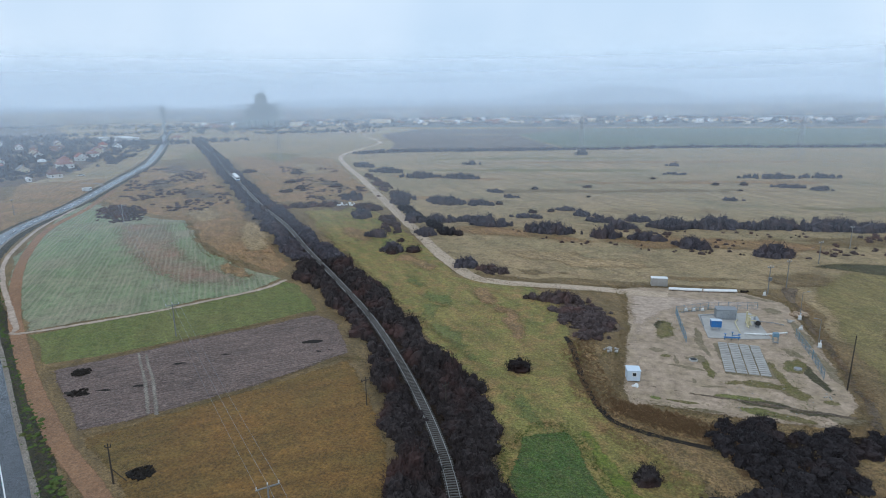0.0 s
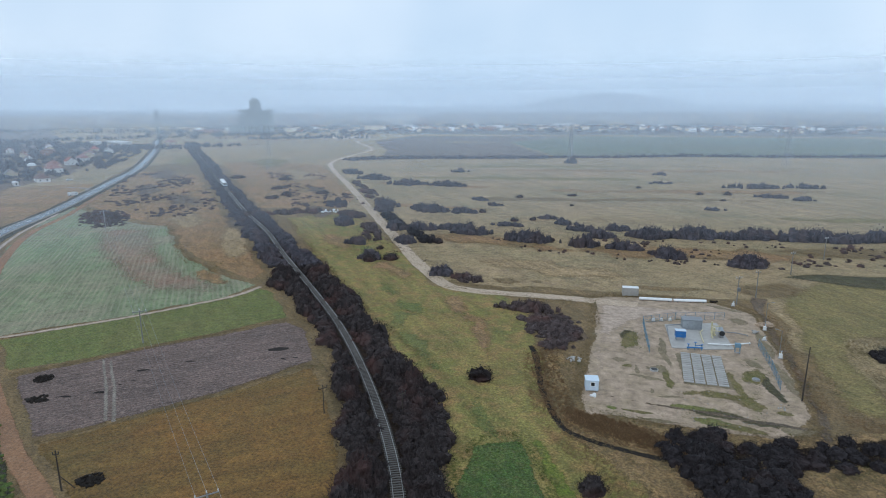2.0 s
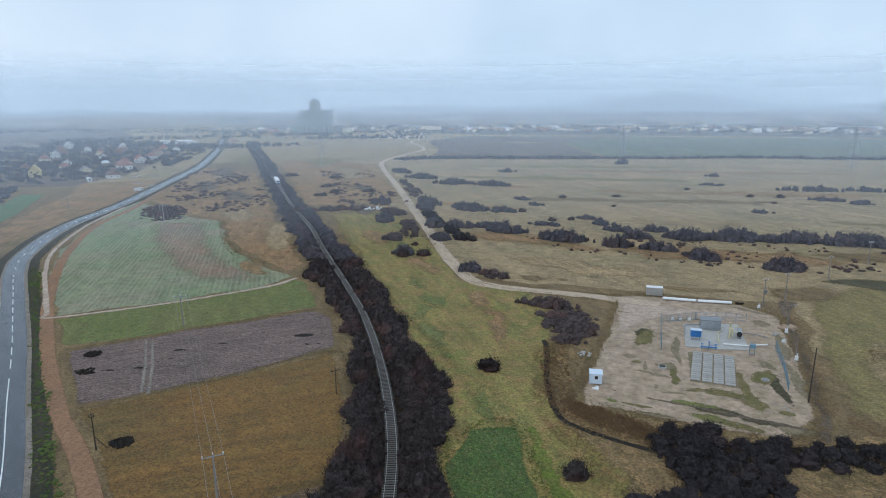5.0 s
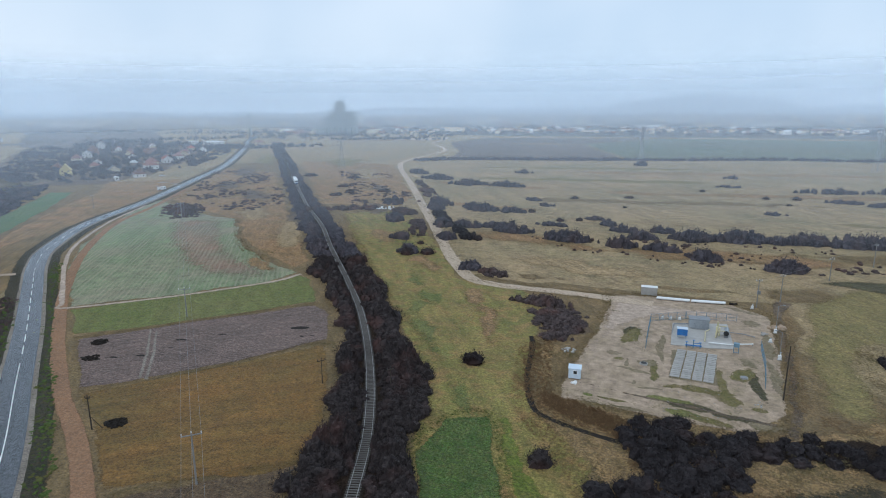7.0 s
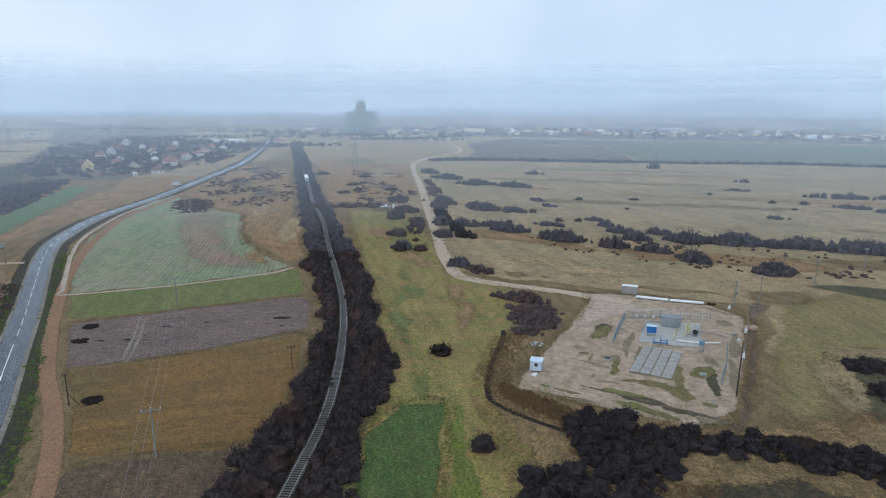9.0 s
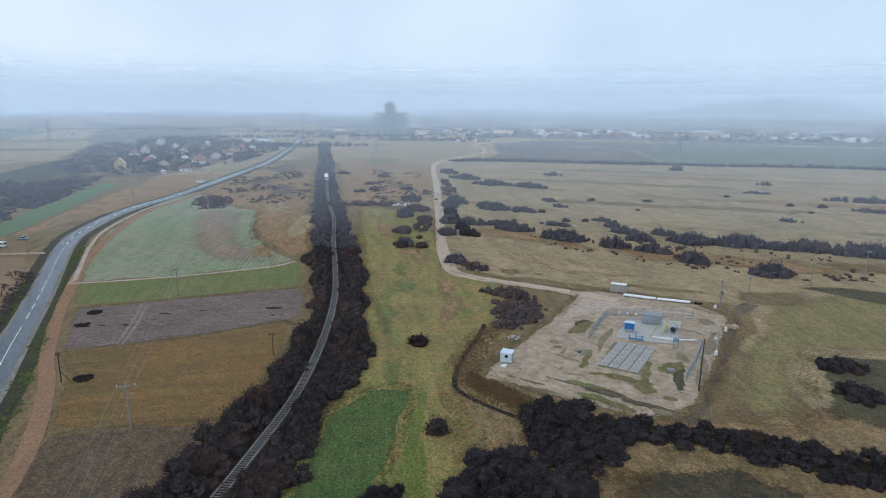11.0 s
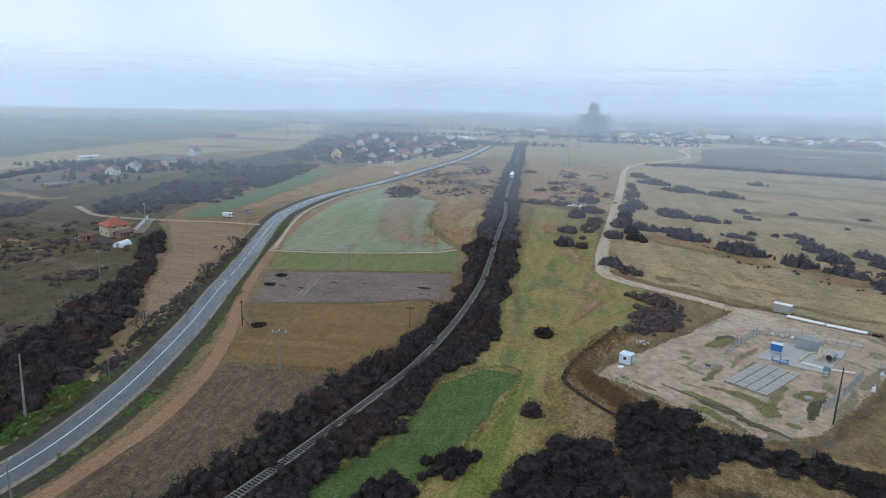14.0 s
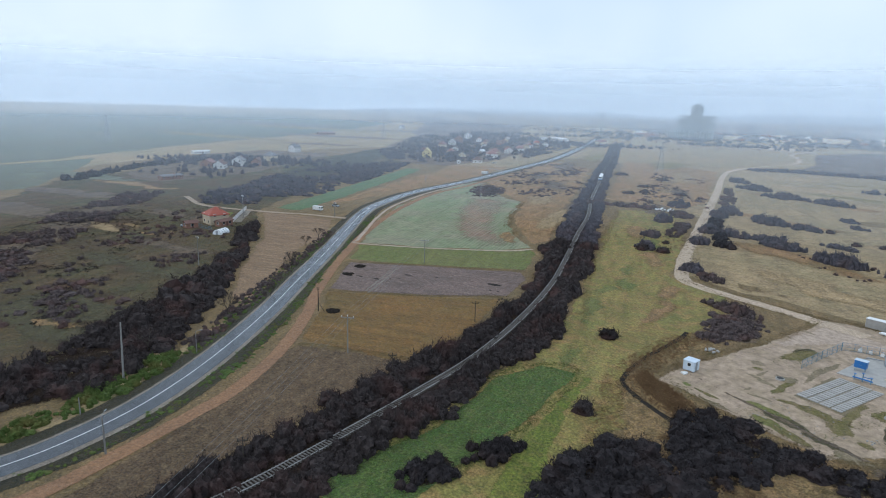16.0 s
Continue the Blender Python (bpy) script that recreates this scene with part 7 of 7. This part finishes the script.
sprinkle("crop_leaves", [(-9, 40), (-12.5, 58), (-23, 79), (-22, 92), (-14.5, 95), (-4, 71.5), (2, 50), (4, 36)], 2600, M_LEAFGREEN, "dark green leafy crop rows", (0.2, 0.45), (0.12, 0.28), 0.2, -0.7)

sprinkle("yard_grass", [(2, 138), (9, 160), (9, 138)], 260, M_LEAFGREEN, "sparse grass tufts on the bare yard", (0.15, 0.4), (0.06, 0.18), 0.05, -9.0)
sprinkle("yard_grass", [(8, 110), (32, 108), (33, 126), (8, 118)], 700, M_DRYGRASS, "sparse dry tufts on the bare yard", (0.15, 0.45), (0.06, 0.2), 0.15, 0.05)
sprinkle("yard_grass", [(12, 110), (28, 109), (28, 116), (12, 116)], 420, M_LEAFGREEN, "sparse grass tufts on the bare yard", (0.15, 0.4), (0.06, 0.18), 0.2, 0.0)
sprinkle("yard_grass", [(26, 122), (34, 122), (34, 144), (26, 144)], 420, M_LEAFGREEN, "sparse grass tufts on the bare yard", (0.15, 0.4), (0.06, 0.18), 0.2, 0.0)
for ctrl, half, gap, m_, lab in (
        ([(-5, 181), (-3.6, 159), (-5, 135), (-5.4, 111), (4.7, 107.5), (16, 106), (30, 106), (36.5, 116), (38, 145), (38.5, 157), (38, 176), (29, 183.5), (6, 184), (-5, 181)], 1.6, 0.10, M_DRYGRASS, "dry weeds along the edge of the yard"),
        ([(41, 176), (41, 157), (39.5, 145), (38.5, 118)], 1.8, 0.12, M_REED, "dry brown weeds beside the yard"),
        ([(-53, 187), (-70, 215), (-84, 240), (-112, 292), (-150, 360)], 3.6, 0.14, M_DRYGRASS, "dry weeds along the gravel road"),
        ([(-50, 181), (-30, 176), (-10, 175.5)], 1.6, 0.12, M_DRYGRASS, "dry weeds along the gravel road"),
        ([(-50, 187), (-30, 181), (-4, 181)], 1.6, 0.12, M_DRYGRASS, "dry weeds along the gravel road"),
        ([(-9, 34), (-12.5, 58), (-23, 79), (-22, 92.5), (-14.5, 95.5), (-4, 71.5), (2, 50)], 0.9, 0.12, M_LEAFGREEN, "ragged leafy edge of the crop"),
        ([(-94, 74), (-75.5, 96.8), (-62, 115), (-46, 91), (-36, 72)], 1.0, 0.14, M_DRYGRASS, "dry weeds along the field edge"),
        ([(-123, 94), (-107, 112), (-82, 140), (-73, 134)], 0.9, 0.16, M_DRYGRASS, "dry weeds along the field edge"),
        ([(-59, 51.5), (-50, 60), (-38, 70)], 1.0, 0.10, M_DRYGRASS, "dry weeds along the field edge"),
        ([(-40, 124), (-64, 152), (-106, 207), (-156, 276)], 1.6, 0.14, M_DRYGRASS, "dry weeds at the foot of the hedge"),
        ([(-17, 134), (-13, 112), (-9, 101), (0, 88), (10, 72)], 2.2, 0.05, M_REED, "dry reeds at the foot of the meadow"),
        ([(53, 113), (55, 128), (55, 145), (58, 158), (75, 165), (110, 169)], 2.2, 0.06, M_DRYGRASS, "dry tussocks at the edge of the mown meadow"),
        ([(41, 116), (53, 114), (62, 126), (90, 112)], 2.2, 0.06, M_REED, "dry reeds along the thicket"),
        ([(-130, 178), (-157, 196), (-204, 247)], 2.0, 0.12, M_DRYGRASS, "dry weeds at the edge of the wheat"),
        ([(22, 50), (26, 66), (30, 90), (44, 100), (56, 96), (80, 98)], 3.0, 0.06, M_DRYGRASS, "ragged tussocks at the edge of the wet ground")):
    tagged(planted("weeds", scatter_line(ctrl, half, gap, (0.25, 0.7), (0.12, 0.4)), m_, TUFT), lab, "weeds", kind="stuff")
sprinkle("weeds", [(57, 114), (60, 156), (140, 168), (170, 120), (80, 106)], 1500, M_DRYGRASS, "dry tussocks in the dull sward", (0.4, 1.0), (0.2, 0.5), 0.05, -0.1)
sprinkle("weeds", [(-250, 60), (-150, 20), (-90, 0), (-60, -40), (-180, -30), (-280, 20)], 700, M_TWIG_DARK, "low dark bramble on the overgrown slope", (0.8, 2.4), (0.4, 1.2), 0.04, 0.1)
sprinkle("weeds", [(-130, 194), (-150, 240), (-60, 205), (-100, 262), (-170, 300), (-150, 310), (-90, 225)], 300, M_TWIG, "low dark brush in the meadow", (0.5, 1.2), (0.3, 0.8), 0.05, -0.2)

# ---- see-through sheets added as haze over the far plain ----
def haze_mat(name, amount, base, top, tint):
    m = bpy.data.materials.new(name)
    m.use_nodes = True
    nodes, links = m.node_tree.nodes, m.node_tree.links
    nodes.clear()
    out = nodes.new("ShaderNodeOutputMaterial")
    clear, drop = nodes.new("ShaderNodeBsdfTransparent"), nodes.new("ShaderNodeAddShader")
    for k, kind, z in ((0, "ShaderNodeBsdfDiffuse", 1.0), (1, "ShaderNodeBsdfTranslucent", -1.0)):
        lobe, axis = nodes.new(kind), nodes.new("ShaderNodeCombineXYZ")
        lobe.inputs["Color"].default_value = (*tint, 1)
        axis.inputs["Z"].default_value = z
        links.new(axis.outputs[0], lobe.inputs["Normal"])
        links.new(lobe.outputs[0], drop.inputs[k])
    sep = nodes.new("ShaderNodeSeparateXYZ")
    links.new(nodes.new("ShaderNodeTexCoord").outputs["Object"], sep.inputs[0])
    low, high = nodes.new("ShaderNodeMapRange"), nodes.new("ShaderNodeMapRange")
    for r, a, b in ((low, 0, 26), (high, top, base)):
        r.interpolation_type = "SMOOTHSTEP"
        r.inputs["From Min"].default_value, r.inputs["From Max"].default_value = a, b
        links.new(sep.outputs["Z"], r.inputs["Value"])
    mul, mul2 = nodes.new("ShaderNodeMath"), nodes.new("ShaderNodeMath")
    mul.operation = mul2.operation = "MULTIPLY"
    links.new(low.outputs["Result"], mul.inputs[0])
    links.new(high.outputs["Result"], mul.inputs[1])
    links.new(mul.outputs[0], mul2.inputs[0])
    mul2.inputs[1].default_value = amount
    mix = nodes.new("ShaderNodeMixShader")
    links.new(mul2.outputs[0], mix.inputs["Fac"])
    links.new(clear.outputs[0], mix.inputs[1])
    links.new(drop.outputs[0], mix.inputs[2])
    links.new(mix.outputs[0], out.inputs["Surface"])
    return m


HAZE_TINT = (0.68, 0.76, 0.84)
# standing curtains, each tinting all beyond it with the haze colour
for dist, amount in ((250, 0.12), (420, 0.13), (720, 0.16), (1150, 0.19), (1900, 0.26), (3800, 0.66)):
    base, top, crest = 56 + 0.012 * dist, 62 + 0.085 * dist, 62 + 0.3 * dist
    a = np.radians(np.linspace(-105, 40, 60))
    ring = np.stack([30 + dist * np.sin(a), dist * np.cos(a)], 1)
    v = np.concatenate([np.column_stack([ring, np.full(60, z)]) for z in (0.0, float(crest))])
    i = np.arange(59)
    tagged(link_np("haze_sheet", v, np.concatenate([np.stack([i, i + 1, i + 61], 1), np.stack([i, i + 61, i + 60], 1)]), haze_mat("haze_veil", amount, base, top, HAZE_TINT)),
           "upright see-through sheet added to stand in for haze", "mist", "banks of mist", "structure")
